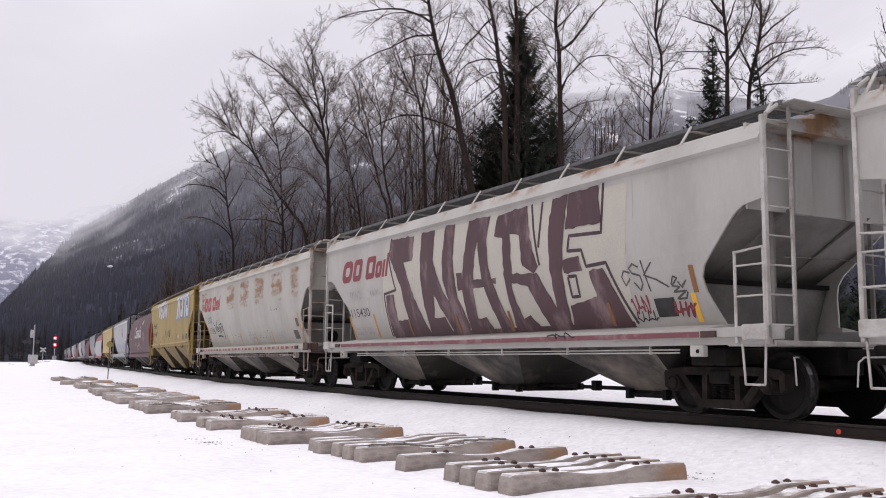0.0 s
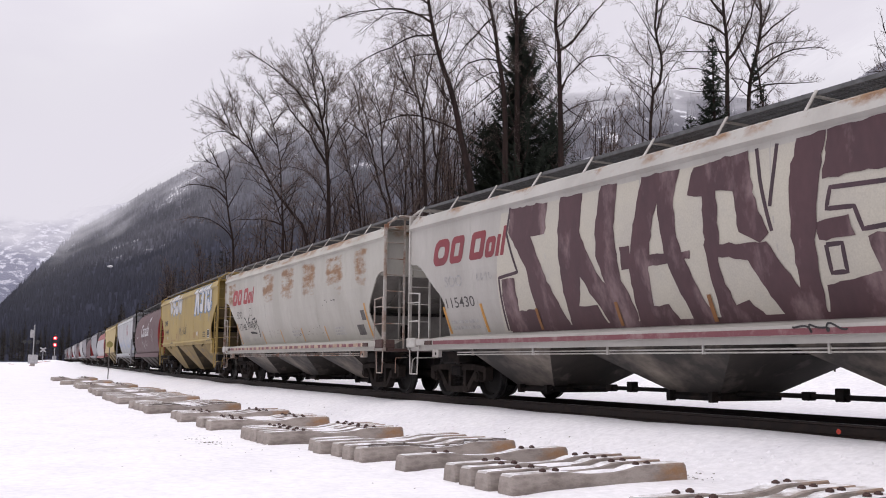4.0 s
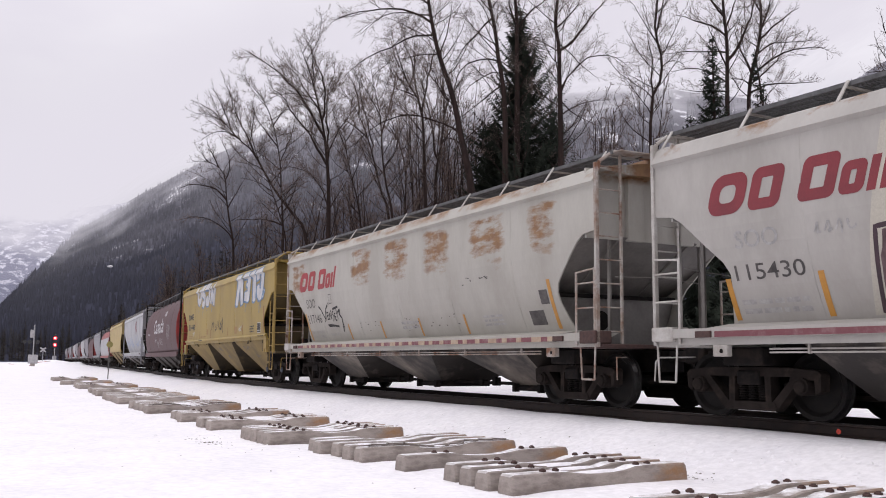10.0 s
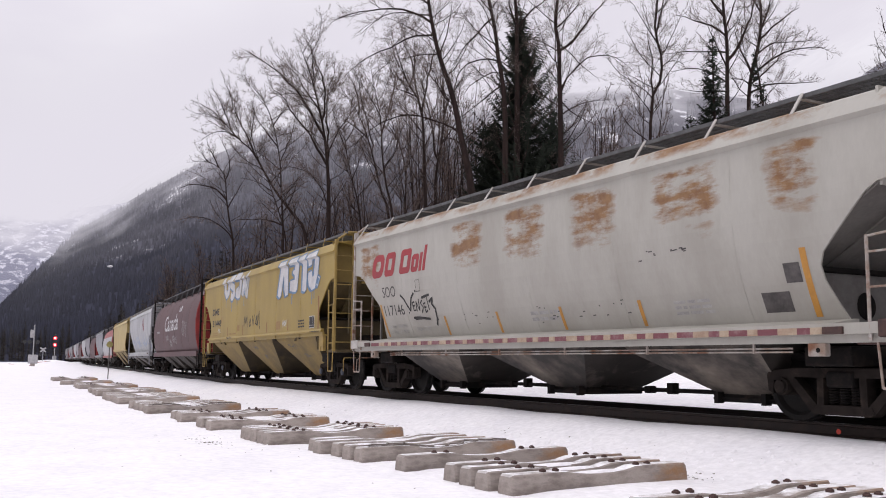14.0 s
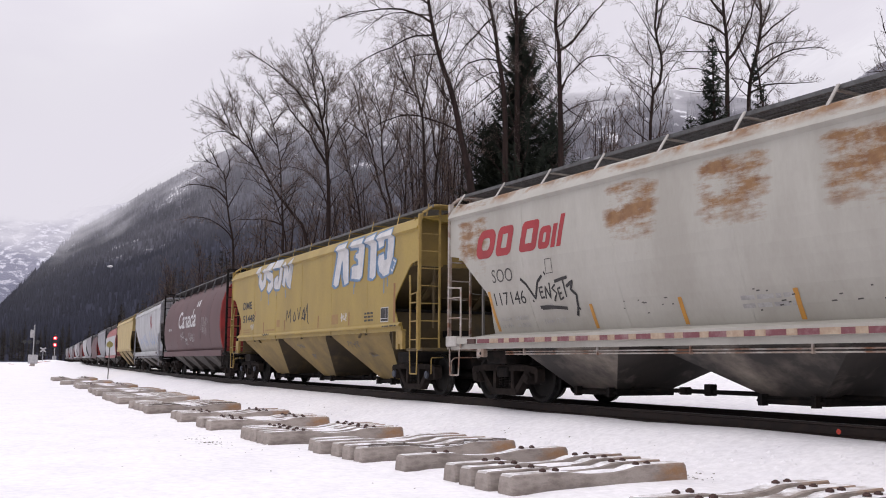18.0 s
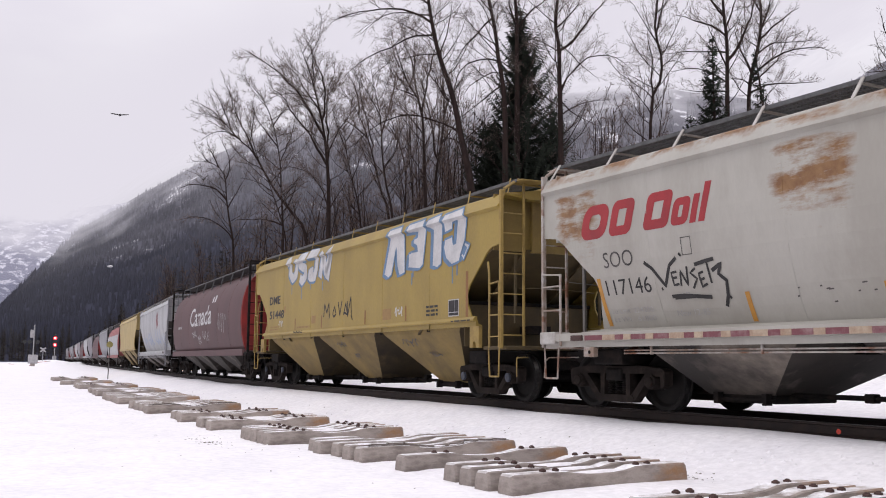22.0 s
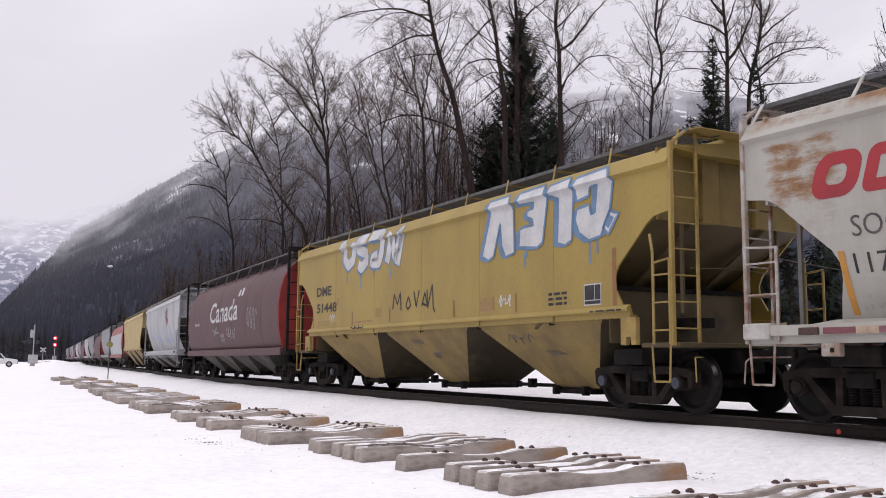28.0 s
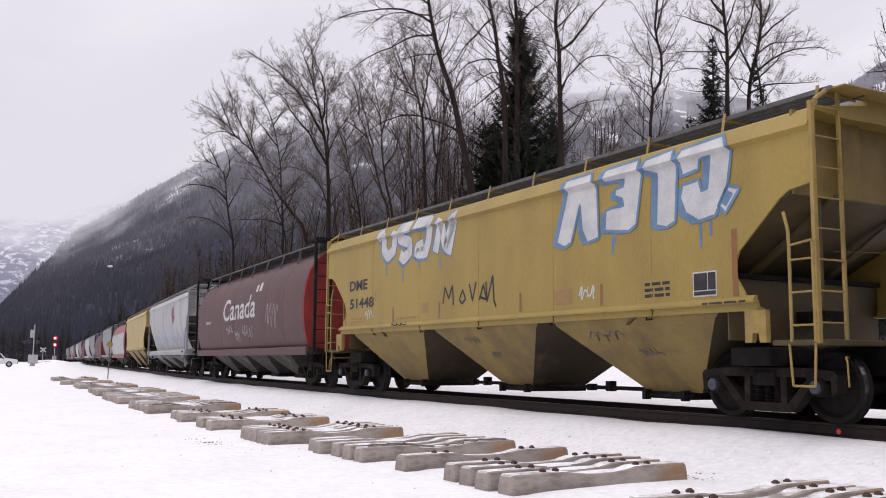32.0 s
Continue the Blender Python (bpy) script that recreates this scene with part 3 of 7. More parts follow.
    for k in (-1, 1):
        bm = bmesh.new()
        box(bm, k * (E + 0.1) - 0.2, k * (E + 0.1) + 0.2, -1.27, 1.27, zt + 0.255, zt + 0.27)
        for w in (-1, 1):
            rods(bm, [(k * (E + 0.02), w * 1.53, zt - 0.05), (k * (E + 0.02), w * 1.5, zt + 0.1), (k * (E + 0.02), w * 1.2, zt + 0.3), (k * (E + 0.02), 0, zt + 0.3)], 0.03, 6)
        part("end_walkway", bm, iron, car)
        # end wall with ribs, the long slope sheet below it
        xe = E - 0.32
        bm = bmesh.new()
        box(bm, k * xe - 0.02, k * xe + 0.02, -1.53, 1.53, na - 0.1, zt + 0.05)
        # Yellow end walls get a yellow darkened for the side turned from light.
        end_paint = SHADED_YELLOW if paint is YELLOW_PAINT else paint
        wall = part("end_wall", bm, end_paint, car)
        for y in (-0.55, 0.55):
            bm = bmesh.new()
            soft_box(bm, k * (xe + 0.06) - 0.05, k * (xe + 0.06) + 0.05, y - 0.17, y + 0.17, na - 0.12, zt + 0.03, 0.015)
            part("end_post", bm, end_paint, wall)
        bm = bmesh.new()
        rings = []
        for i in range(9):
            q = i / 8
            x, z = k * (xe + (E - 3.6 - xe) * q), na - 0.02 + (lo - 0.05 - na + 0.02) * q
            wide = min(1.53, side_y(max(z, hi), taper) - 0.04)
            rings.append([(x, -wide, z), (x, wide, z), (x - k * 0.04, wide, z - 0.06), (x - k * 0.04, -wide, z - 0.06)])
        loft(bm, rings)
        part("slope_sheet", bm, slope, car, "grimy slope sheet with the shade of the car end in its colour")
        if near:
            for y in (-0.75, 0.75):
                bm = bmesh.new()
                loft(bm, [[(k * (xe + a), v, na - 0.06) for a, v in ((0, y - 0.07), (0.09, y - 0.07), (0.09, y + 0.07), (0, y + 0.07))],
                          [(k * (E - 2.0 + a), v, 1.9) for a, v in ((0, y - 0.07), (0.09, y - 0.07), (0.09, y + 0.07), (0, y + 0.07))]])
                part("slope_rib", bm, slope, car)
            bm = bmesh.new()
            loft(bm, [[(k * (E - 1.5) + o, v * (side_y(max(z, hi), taper) - 0.05), z) for o, v in ((-0.012, -1), (0.012, -1), (0.012, 1), (-0.012, 1))] for z in (1.06, 1.3, 1.6, 1.9)])
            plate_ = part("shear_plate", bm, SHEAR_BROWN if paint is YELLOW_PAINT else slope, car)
            bm = bmesh.new()
            reach = side_y(1.9, taper) - 0.06
            soft_box(bm, k * (E - 1.46) - 0.05, k * (E - 1.46) + 0.05, -reach, reach, 1.9, 1.97, 0.012)
            part("shear_plate_flange", bm, DARK_IRON, plate_)
            if iron is RUSTY_IRON_WHITE:
                # A dark disc on the plate stands for the shade in an opening.
                bm = bmesh.new()
                rod(bm, (k * (E - 1.486), -0.35, 1.5), (k * (E - 1.482), -0.35, 1.5), 0.18, 20)
                part("access_hole", bm, DARK_IRON, plate_)
            if lo < 1.3:
                for w in (-1, 1):
                    bm = bmesh.new()
                    soft_box(bm, min(k * (E - 0.38), k * (E + 0.05)), max(k * (E - 0.38), k * (E + 0.05)), min(w * 1.3, w * 1.64), max(w * 1.3, w * 1.64), 1.054, 1.262, 0.02)
                    part("corner_casting", bm, (RUST_IRON if k > 0 else WHITE_IRON) if iron is RUSTY_IRON_WHITE else iron, car)
                    bm = bmesh.new()
                    soft_box(bm, min(k * (E - 1.12), k * (E - 0.84)), max(k * (E - 1.12), k * (E - 0.84)), min(w * 1.615, w * 1.66), max(w * 1.615, w * 1.66), 1.1, 1.19, 0.008)
                    part("placard_holder", bm, RUST_IRON, car)
        # side gusset that closes the notch above the sill
        for w in (-1, 1):
            bm = bmesh.new()
            plate_xz(bm, [(k * (E - 0.42), lo + 0.06), (k * (E - 0.36), lo + 0.06), (k * (E - 0.36), na), (k * (E - 0.42), na)], w * 0.98, w * 1.02)
            part("corner_post", bm, slope, car)
        # platform, coupler
        bm = bmesh.new()
        soft_box(bm, k * (E - 0.35) - 0.42, k * (E - 0.35) + 0.42, -1.5, 1.5, 0.98, 1.05, 0.015)
        part("end_sill", bm, RUST_IRON if iron is RUSTY_IRON_WHITE and k > 0 else iron if lo < 1.3 else slope, car)
        bm = bmesh.new()
        soft_box(bm, k * (E - 1.5) - 1.5, k * (E - 1.5) + 1.5, -0.25, 0.25, 0.6, 0.975, 0.02)
        soft_box(bm, k * (E - 1.35) - 0.35, k * (E - 1.35) + 0.35, -1.3, 1.3, 0.72, 0.97, 0.03)
        part("body_bolster", bm, DARK_IRON, car)
        bm = bmesh.new()
        soft_box(bm, min(k * E, k * (E + 0.5)), max(k * E, k * (E + 0.5)), -0.09, 0.09, 0.78, 0.95, 0.02)
        soft_box(bm, min(k * (E + 0.45), k * (E + 0.8)), max(k * (E + 0.45), k * (E + 0.8)), -0.16, 0.16, 0.74, 1.0, 0.04)
        rods(bm, [(k * E, 0.35, 0.85), (k * (E + 0.3), 0.3, 0.5), (k * (E + 0.75), 0.15, 0.42)], 0.03, 6)
        part("coupler", bm, DARK_IRON, car)
        if near:
            # ladders: short one on the side, tall one on the end
            for w in (-1, 1):
                bm = bmesh.new()
                xa = E - (0.50 if lo < 1.3 else 0.36)
                rung_ladder(bm, (k * xa, w * 1.60, 1.02), (k * xa, w * 1.60, 2.24), (k * E, w * 1.60, 1.02), (k * E, w * 1.60, 2.24), 3)
                rod(bm, (k * xa, w * 1.6, 2.22), (k * E, w * 1.6, 2.26), 0.016, 6)
                if lo > 1.3:
                    rods(bm, [(k * xa, w * 1.6, 2.2), (k * (xa - 0.01), w * 1.6, 2.42), (k * (xa - 0.09), w * 1.58, 2.66)], 0.022, 6)
                part("side_ladder", bm, iron, car)
                bm = bmesh.new()
                rods(bm, [(k * (E - 0.42), w * 1.58, 1.0), (k * (E - 0.38), w * 1.58, 0.48), (k * (E - 0.05), w * 1.58, 0.48), (k * (E - 0.02), w * 1.58, 1.0)], 0.016, 6)
                part("sill_step", bm, iron, car)
            bm = bmesh.new()
            w = -1
            a = soft_box(bm, k * (E + 0.02) - 0.03, k * (E + 0.02) + 0.03, -1.60, -1.53, 1.0, zt + 0.08, 0.008)
            box(bm, k * (E + 0.02) - 0.02, k * (E + 0.02) + 0.02, -1.09, -1.05, 1.0, zt + 0.25)
            for i in range(8):
                rod(bm, (k * (E + 0.03), -1.56, 1.25 + 0.385 * i), (k * (E + 0.03), -1.07, 1.25 + 0.385 * i), 0.013, 6)
            part("end_ladder", bm, iron, car)
            bm = bmesh.new()
            rods(bm, [(k * (E - 0.1), -1.1, 2.15), (k * (E + 0.12), -0.4, 2.15), (k * (E + 0.12), 0.5, 2.1)], 0.009, 6)
            part("grab_iron", bm, slope, car)
            bm = bmesh.new()
            rods(bm, [(k * (E - 0.1), -0.9, 0.84), (k * (E + 0.2), -1.33, 0.83), (k * (E + 0.25), -1.37, 0.77), (k * (E + 0.27), -1.38, 0.48)], 0.011, 6)
            part("uncoupling_lever", bm, iron, car)
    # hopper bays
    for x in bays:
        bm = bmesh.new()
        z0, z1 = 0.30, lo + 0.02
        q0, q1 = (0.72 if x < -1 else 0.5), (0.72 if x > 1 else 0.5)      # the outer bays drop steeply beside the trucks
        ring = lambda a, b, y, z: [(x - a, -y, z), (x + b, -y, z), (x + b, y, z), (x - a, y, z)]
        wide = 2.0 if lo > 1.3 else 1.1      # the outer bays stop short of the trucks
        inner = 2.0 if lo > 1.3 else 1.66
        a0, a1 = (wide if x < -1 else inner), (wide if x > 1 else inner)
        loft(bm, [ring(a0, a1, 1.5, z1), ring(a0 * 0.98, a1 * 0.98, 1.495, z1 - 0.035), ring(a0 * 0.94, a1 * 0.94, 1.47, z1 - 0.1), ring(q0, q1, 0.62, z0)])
        # End slopes take the darker material: grime, plus shade put into the colour.
        me = as_mesh("hopper_bay", bm, bay, slope_shade)
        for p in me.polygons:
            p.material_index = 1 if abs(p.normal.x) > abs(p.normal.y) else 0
        chute = hang("hopper_bay", me, None, car, "discharge hopper stained with grime, shade painted on its end slopes")
        bm = bmesh.new()
        soft_box(bm, x - 0.54, x + 0.54, -0.64, 0.64, 0.19, 0.31, 0.02)
        rod(bm, (x - 0.58, -0.68, 0.24), (x + 0.58, -0.68, 0.24), 0.025, 8)
        for k in (-0.45, 0.45):
            box(bm, x + k - 0.04, x + k + 0.04, -0.78, -0.66, 0.17, 0.33)
        part("outlet_gate", bm, DARK_IRON, chute)
    bm = bmesh.new()
    box(bm, -E + 1, E - 1, -0.22, 0.22, lo - 0.12, lo + 0.04)
    part("centre_sill", bm, DARK_IRON, car)
    bm = bmesh.new()
    rod(bm, (-E + 2, -0.3, 0.31), (E - 2, -0.3, 0.31), 0.035, 8)
    for i in (-2.3, -1.75, 1.95, 2.5):
        soft_box(bm, i - 0.07, i + 0.07, -0.37, -0.22, 0.25, 0.43 if i in (-1.75, 2.5) else 0.37, 0.015)
    part("brake_rod", bm, DARK_IRON, car)
    for x in trucks:
        truck(car, x, turning, paint is YELLOW_PAINT)
    return car


def cylinder_hopper(label, E, paint, end_paint, turning=0, L=6.75, group="hopper cars of the grain train", low=None):
    """A round-sided covered hopper with a flat-topped barrel body and open end platforms."""
    car = empty("covered_hopper", label, "freight car", group)
    half = [(0.0, 4.12), (0.55, 4.10), (0.9, 3.98), (1.22, 3.72), (1.42, 3.4), (1.54, 3.0), (1.595, 2.55), (1.595, 2.1), (1.55, 1.65), (1.47, 1.3), (1.38, 1.1)]
    prof = [(-y, z) for y, z in half[::-1]] + half[1:]
    bm = bmesh.new()
    xs = [-E + 0.02, -E + 0.05] + [-E + 2 * E * i / 7 for i in range(1, 7)] + [E - 0.05, E - 0.02]
    loft(bm, [[(x, y, z) for y, z in prof] for x in xs])
    body = part("barrel_body", bm, paint, car, smooth=False)
    for me in (body.data,):
        me.polygons.foreach_set("use_smooth", [abs(p.normal.x) < 0.5 for p in me.polygons])
    if low:
        bm = bmesh.new()
        loft(bm, [[(x, -y - 0.012, z) for y, z in half[5:]] + [(x, -y + 0.02, z) for y, z in half[5:][::-1]] for x in (-E + 0.2, E - 0.2)])
        part("lower_band", bm, low, car, "white lower half")
    for i in range(1, 7):
        bm = bmesh.new()
        x = -E + 2 * E * i / 7
        loft(bm, [[(x + o, y * 1.003, z + 0.003) for y, z in prof] for o in (-0.02, 0.02)])
        part("weld_seam", bm, paint, car)
    for k in (-1, 1):
        bm = bmesh.new()
        loft(bm, [[(k * (E - 0.03), y, z) for y, z in prof], [(k * (E + 0.05), y * 0.99, 2.6 + (z - 2.6) * 0.99) for y, z in prof]])
        part("end_bulkhead", bm, end_paint, car)
        bm = bmesh.new()
        soft_box(bm, k * (E + 0.45) - 0.5, k * (E + 0.45) + 0.5, -1.5, 1.5, 0.95, 1.05, 0.02)
        box(bm, min(k * (E - 2), k * (E + 0.9)), max(k * (E - 2), k * (E + 0.9)), -0.25, 0.25, 0.7, 0.98)
        part("end_platform", bm, DARK_IRON, car)
        bm = bmesh.new()
        for y in (-1.5, -1.05, 1.05, 1.5):
            box(bm, k * (E + 0.82) - 0.04, k * (E + 0.82) + 0.04, y - 0.04, y + 0.04, 1.0, 4.25)
        for i in range(8):
            rod(bm, (k * (E + 0.82), -1.5, 1.25 + 0.38 * i), (k * (E + 0.82), -1.05, 1.25 + 0.38 * i), 0.014, 6)
        box(bm, min(k * E, k * (E + 0.9)), max(k * E, k * (E + 0.9)), -1.5, 1.5, 4.2, 4.26)
        part("end_frame", bm, DARK_IRON, car, "black end ladder frame")
        bm = bmesh.new()
        rods(bm, [(k * (E + 0.4), -1.54, 1.0), (k * (E + 0.4), -1.54, 0.48), (k * (E + 0.8), -1.54, 0.48), (k * (E + 0.8), -1.54, 1.0)], 0.016, 6)
        part("sill_step", bm, DARK_IRON, car)
        bm = bmesh.new()
        soft_box(bm, min(k * (E + 0.9), k * (E + 1.5)), max(k * (E + 0.9), k * (E + 1.5)), -0.14, 0.14, 0.74, 0.98, 0.04)
        part("coupler", bm, DARK_IRON, car)
        truck(car, k * L, turning)
    for w in (-1, 1):
        bm = bmesh.new()
        soft_box(bm, -E - 0.2, E + 0.2, w * 1.49 - 0.06, w * 1.49 + 0.06, 0.92, 1.16, 0.02)
        part("side_sill", bm, paint, car)
        bm = bmesh.new()
        box(bm, -E - 0.8, E + 0.8, w * 0.8 - 0.3, w * 0.8 + 0.3, 4.2, 4.24)
        for i in range(9):
            x = -E + i * E / 4
            rod(bm, (x, w * 1.1, 4.2), (x, w * 1.22, 3.75), 0.025, 6)
        part("running_board", bm, GRATING, car)
    for x in (-4.2, -1.4, 1.4, 4.2):
        bm = bmesh.new()
        loft(bm, [[(x - 1.3, -1.4, 1.0), (x + 1.3, -1.4, 1.0), (x + 1.3, 1.4, 1.0), (x - 1.3, 1.4, 1.0)], [(x - 0.4, -0.6, 0.3), (x + 0.4, -0.6, 0.3), (x + 0.4, 0.6, 0.3), (x - 0.4, 0.6, 0.3)]])
        chute = part("hopper_bay", bm, BAY_GRIME_SHADE, car)
        bm = bmesh.new()
        soft_box(bm, x - 0.5, x + 0.5, -0.66, 0.66, 0.2, 0.31, 0.02)
        part("outlet_gate", bm, DARK_IRON, chute)
    return car


TRAIN = []        # (car, its middle in the train)
RUSTY_IRON_WHITE = mat("rust_chipped_white_iron", (0.38, 0.355, 0.33), (0.23, 0.165, 0.125), scale=3.5, rough=0.7, third=(0.17, 0.075, 0.04), third_scale=2.2, third_spread=(0.5, 0.62))
STRIPE_TAN = mat("tan_stripe", (0.42, 0.33, 0.24), (0.3, 0.2, 0.14), scale=6, rough=0.6)
STRIPE = mat("maroon_stripe", (0.16, 0.05, 0.06), (0.3, 0.2, 0.2), scale=4, rough=0.6, spread=(0.5, 0.8))


def add_car(car, u):
    TRAIN.append((car, u))
    car.matrix_basis = on_track(RUN[0][1] + u)
    return car


WHITE_ARGS = dict(E=7.72, lo=1.0, hi=1.28, paint=WHITE_PAINT, iron=WHITE_IRON, slope=SHADED_GREY, bay=BAY_WHITE, slope_shade=BAY_GRIME_SHADE, stripe=STRIPE, taper=0.14, bays=(-4.1, 0.12, 4.4))
YELLOW_ARGS = dict(E=8.08, lo=1.44, hi=1.62, paint=YELLOW_PAINT, iron=YELLOW_IRON, slope=GRIMY_SHADED_YELLOW, bay=BAY_YELLOW, slope_shade=BAY_BROWN, notch=(2.98, 2.14), trucks=(-7.2, 6.78))
car_0 = add_car(hopper("grimy white covered hopper car on the rails", turning=1, **WHITE_ARGS), 9.45 + 16.79)
car_1 = add_car(hopper("white covered hopper car with large purple graffiti letters", turning=1, **WHITE_ARGS), 9.45)
car_2 = add_car(hopper("white covered hopper car with rust patches and black tags", turning=1, **dict(WHITE_ARGS, paint=RUSTY_WHITE, iron=RUSTY_IRON_WHITE)), -7.34)
car_3 = add_car(hopper("yellow covered hopper car with white and blue graffiti", turning=1, **YELLOW_ARGS), -24.5)
car_4 = add_car(cylinder_hopper("maroon round-sided hopper car with red ends", 7.45, MAROON_PAINT, RED_PAINT, turning=1), -42.0)
LIGHT_GREY = mat("light_grey_paint", (0.40, 0.405, 0.415), (0.31, 0.31, 0.32), scale=1.2, rough=0.55, stretch=(1, 1, 0.4))
MID_GREY = mat("mid_grey_paint", (0.24, 0.24, 0.26), (0.18, 0.18, 0.19), scale=1.2, rough=0.55)
PALE_RED = mat("faded_red_paint", (0.30, 0.085, 0.082), (0.24, 0.07, 0.065), scale=1.2, rough=0.55)
# Mauve distance haze is mixed into the grey of the far cars.
FAR_GREY = mat("dull_mauve_grey_paint", (0.235, 0.222, 0.24), (0.18, 0.17, 0.185), scale=1.2, rough=0.6)
BUFF = mat("buff_paint", (0.42, 0.32, 0.13), (0.35, 0.26, 0.105), scale=1.2, rough=0.55)
G_ARGS = dict(WHITE_ARGS, paint=LIGHT_GREY, slope=BAY_GRIME_SHADE, iron=MID_GREY, stripe=None)
car_5 = add_car(hopper("pale grey covered hopper car with faded blue graffiti", turning=0, **dict(G_ARGS, E=8.0)), -60.2)
car_6 = add_car(hopper("buff yellow covered hopper car", near=False, **dict(YELLOW_ARGS, paint=BUFF)), -79.3)
car_7 = add_car(cylinder_hopper("round-sided hopper car, faded red above and white below", 7.45, PALE_RED, PALE_RED, low=LIGHT_GREY), -97.0)
car_8 = add_car(hopper("mid grey covered hopper car", near=False, **dict(G_ARGS, paint=MID_GREY)), -114.5)
far_paints = [MAROON_PAINT, FAR_GREY, LIGHT_GREY, MAROON_PAINT, FAR_GREY, LIGHT_GREY, MAROON_PAINT, MID_GREY, FAR_GREY, MAROON_PAINT, FAR_GREY, MID_GREY]
for i, paint in enumerate(far_paints):
    u = -132.0 - 17.4 * i
    if paint is MAROON_PAINT:
        add_car(cylinder_hopper("distant maroon round-sided hopper car", 7.45, MAROON_PAINT, RED_PAINT), u)
    else:
        add_car(hopper("distant grey covered hopper car", near=False, **dict(G_ARGS, paint=paint)), u)


# ---------------------------------------------------------------- mountains
HEADING = math.atan2(0.50389, -0.85548)


def bearing(azimuth, dist):
    """A point at that distance; azimuth in degrees to the right of the view's axis."""
    a = HEADING - radians(azimuth)
    return math.cos(a) * dist, math.sin(a) * dist


def aim(azimuth, elevation, dist):
    x, y = bearing(azimuth, dist)
    return Vector((x, y, EYE.z + dist * math.tan(radians(elevation))))


def interp(x, table):
    for (x0, y0), (x1, y1) in zip(table, table[1:]):
        if x <= x1:
            return y0 + (y1 - y0) * max(0, (x - x0)) / (x1 - x0)
    return table[-1][1]


def mountain_point(az, k, ridge, near, far, rough, foot):
    top = math.tan(radians(interp(az, ridge)))
    d = near + (far - near) * k
    x, y = bearing(az, d)
    h = d * top * (k ** 1.15)
    bumpy = noise.noise(Vector((x, y, 0)) * 0.0035) * 60 + noise.noise(Vector((x, y, 5)) * 0.011) * 22 + noise.noise(Vector((x, y, 9)) * 0.03) * 8
    return x, y, foot + h + bumpy * rough * min(1, 3 * k) * (1 - 0.75 * k)


def mountain(name, label, ridge, near, far, a0, a1, material, steps=90, rows=36, rough=1.0, foot=-2.0):
    """A slope from its foot to a ridge given as (azimuth, elevation) in degrees."""
    vs, fs = [], []
    for i in range(steps + 1):
        for j in range(rows + 1):
            vs.append(mountain_point(a0 + (a1 - a0) * i / steps, j / rows, ridge, near, far, rough, foot))
    n = rows + 1
    for i in range(steps):
        for j in range(rows):
            a = i * n + j
            fs.append((a, a + n, a + n + 1, a + 1))
    me = bpy.data.meshes.new(name)
    me.from_pydata(vs, [], fs)
    return tagged(hang(name, me, material, smooth=True), label, "mountain", kind="structure")


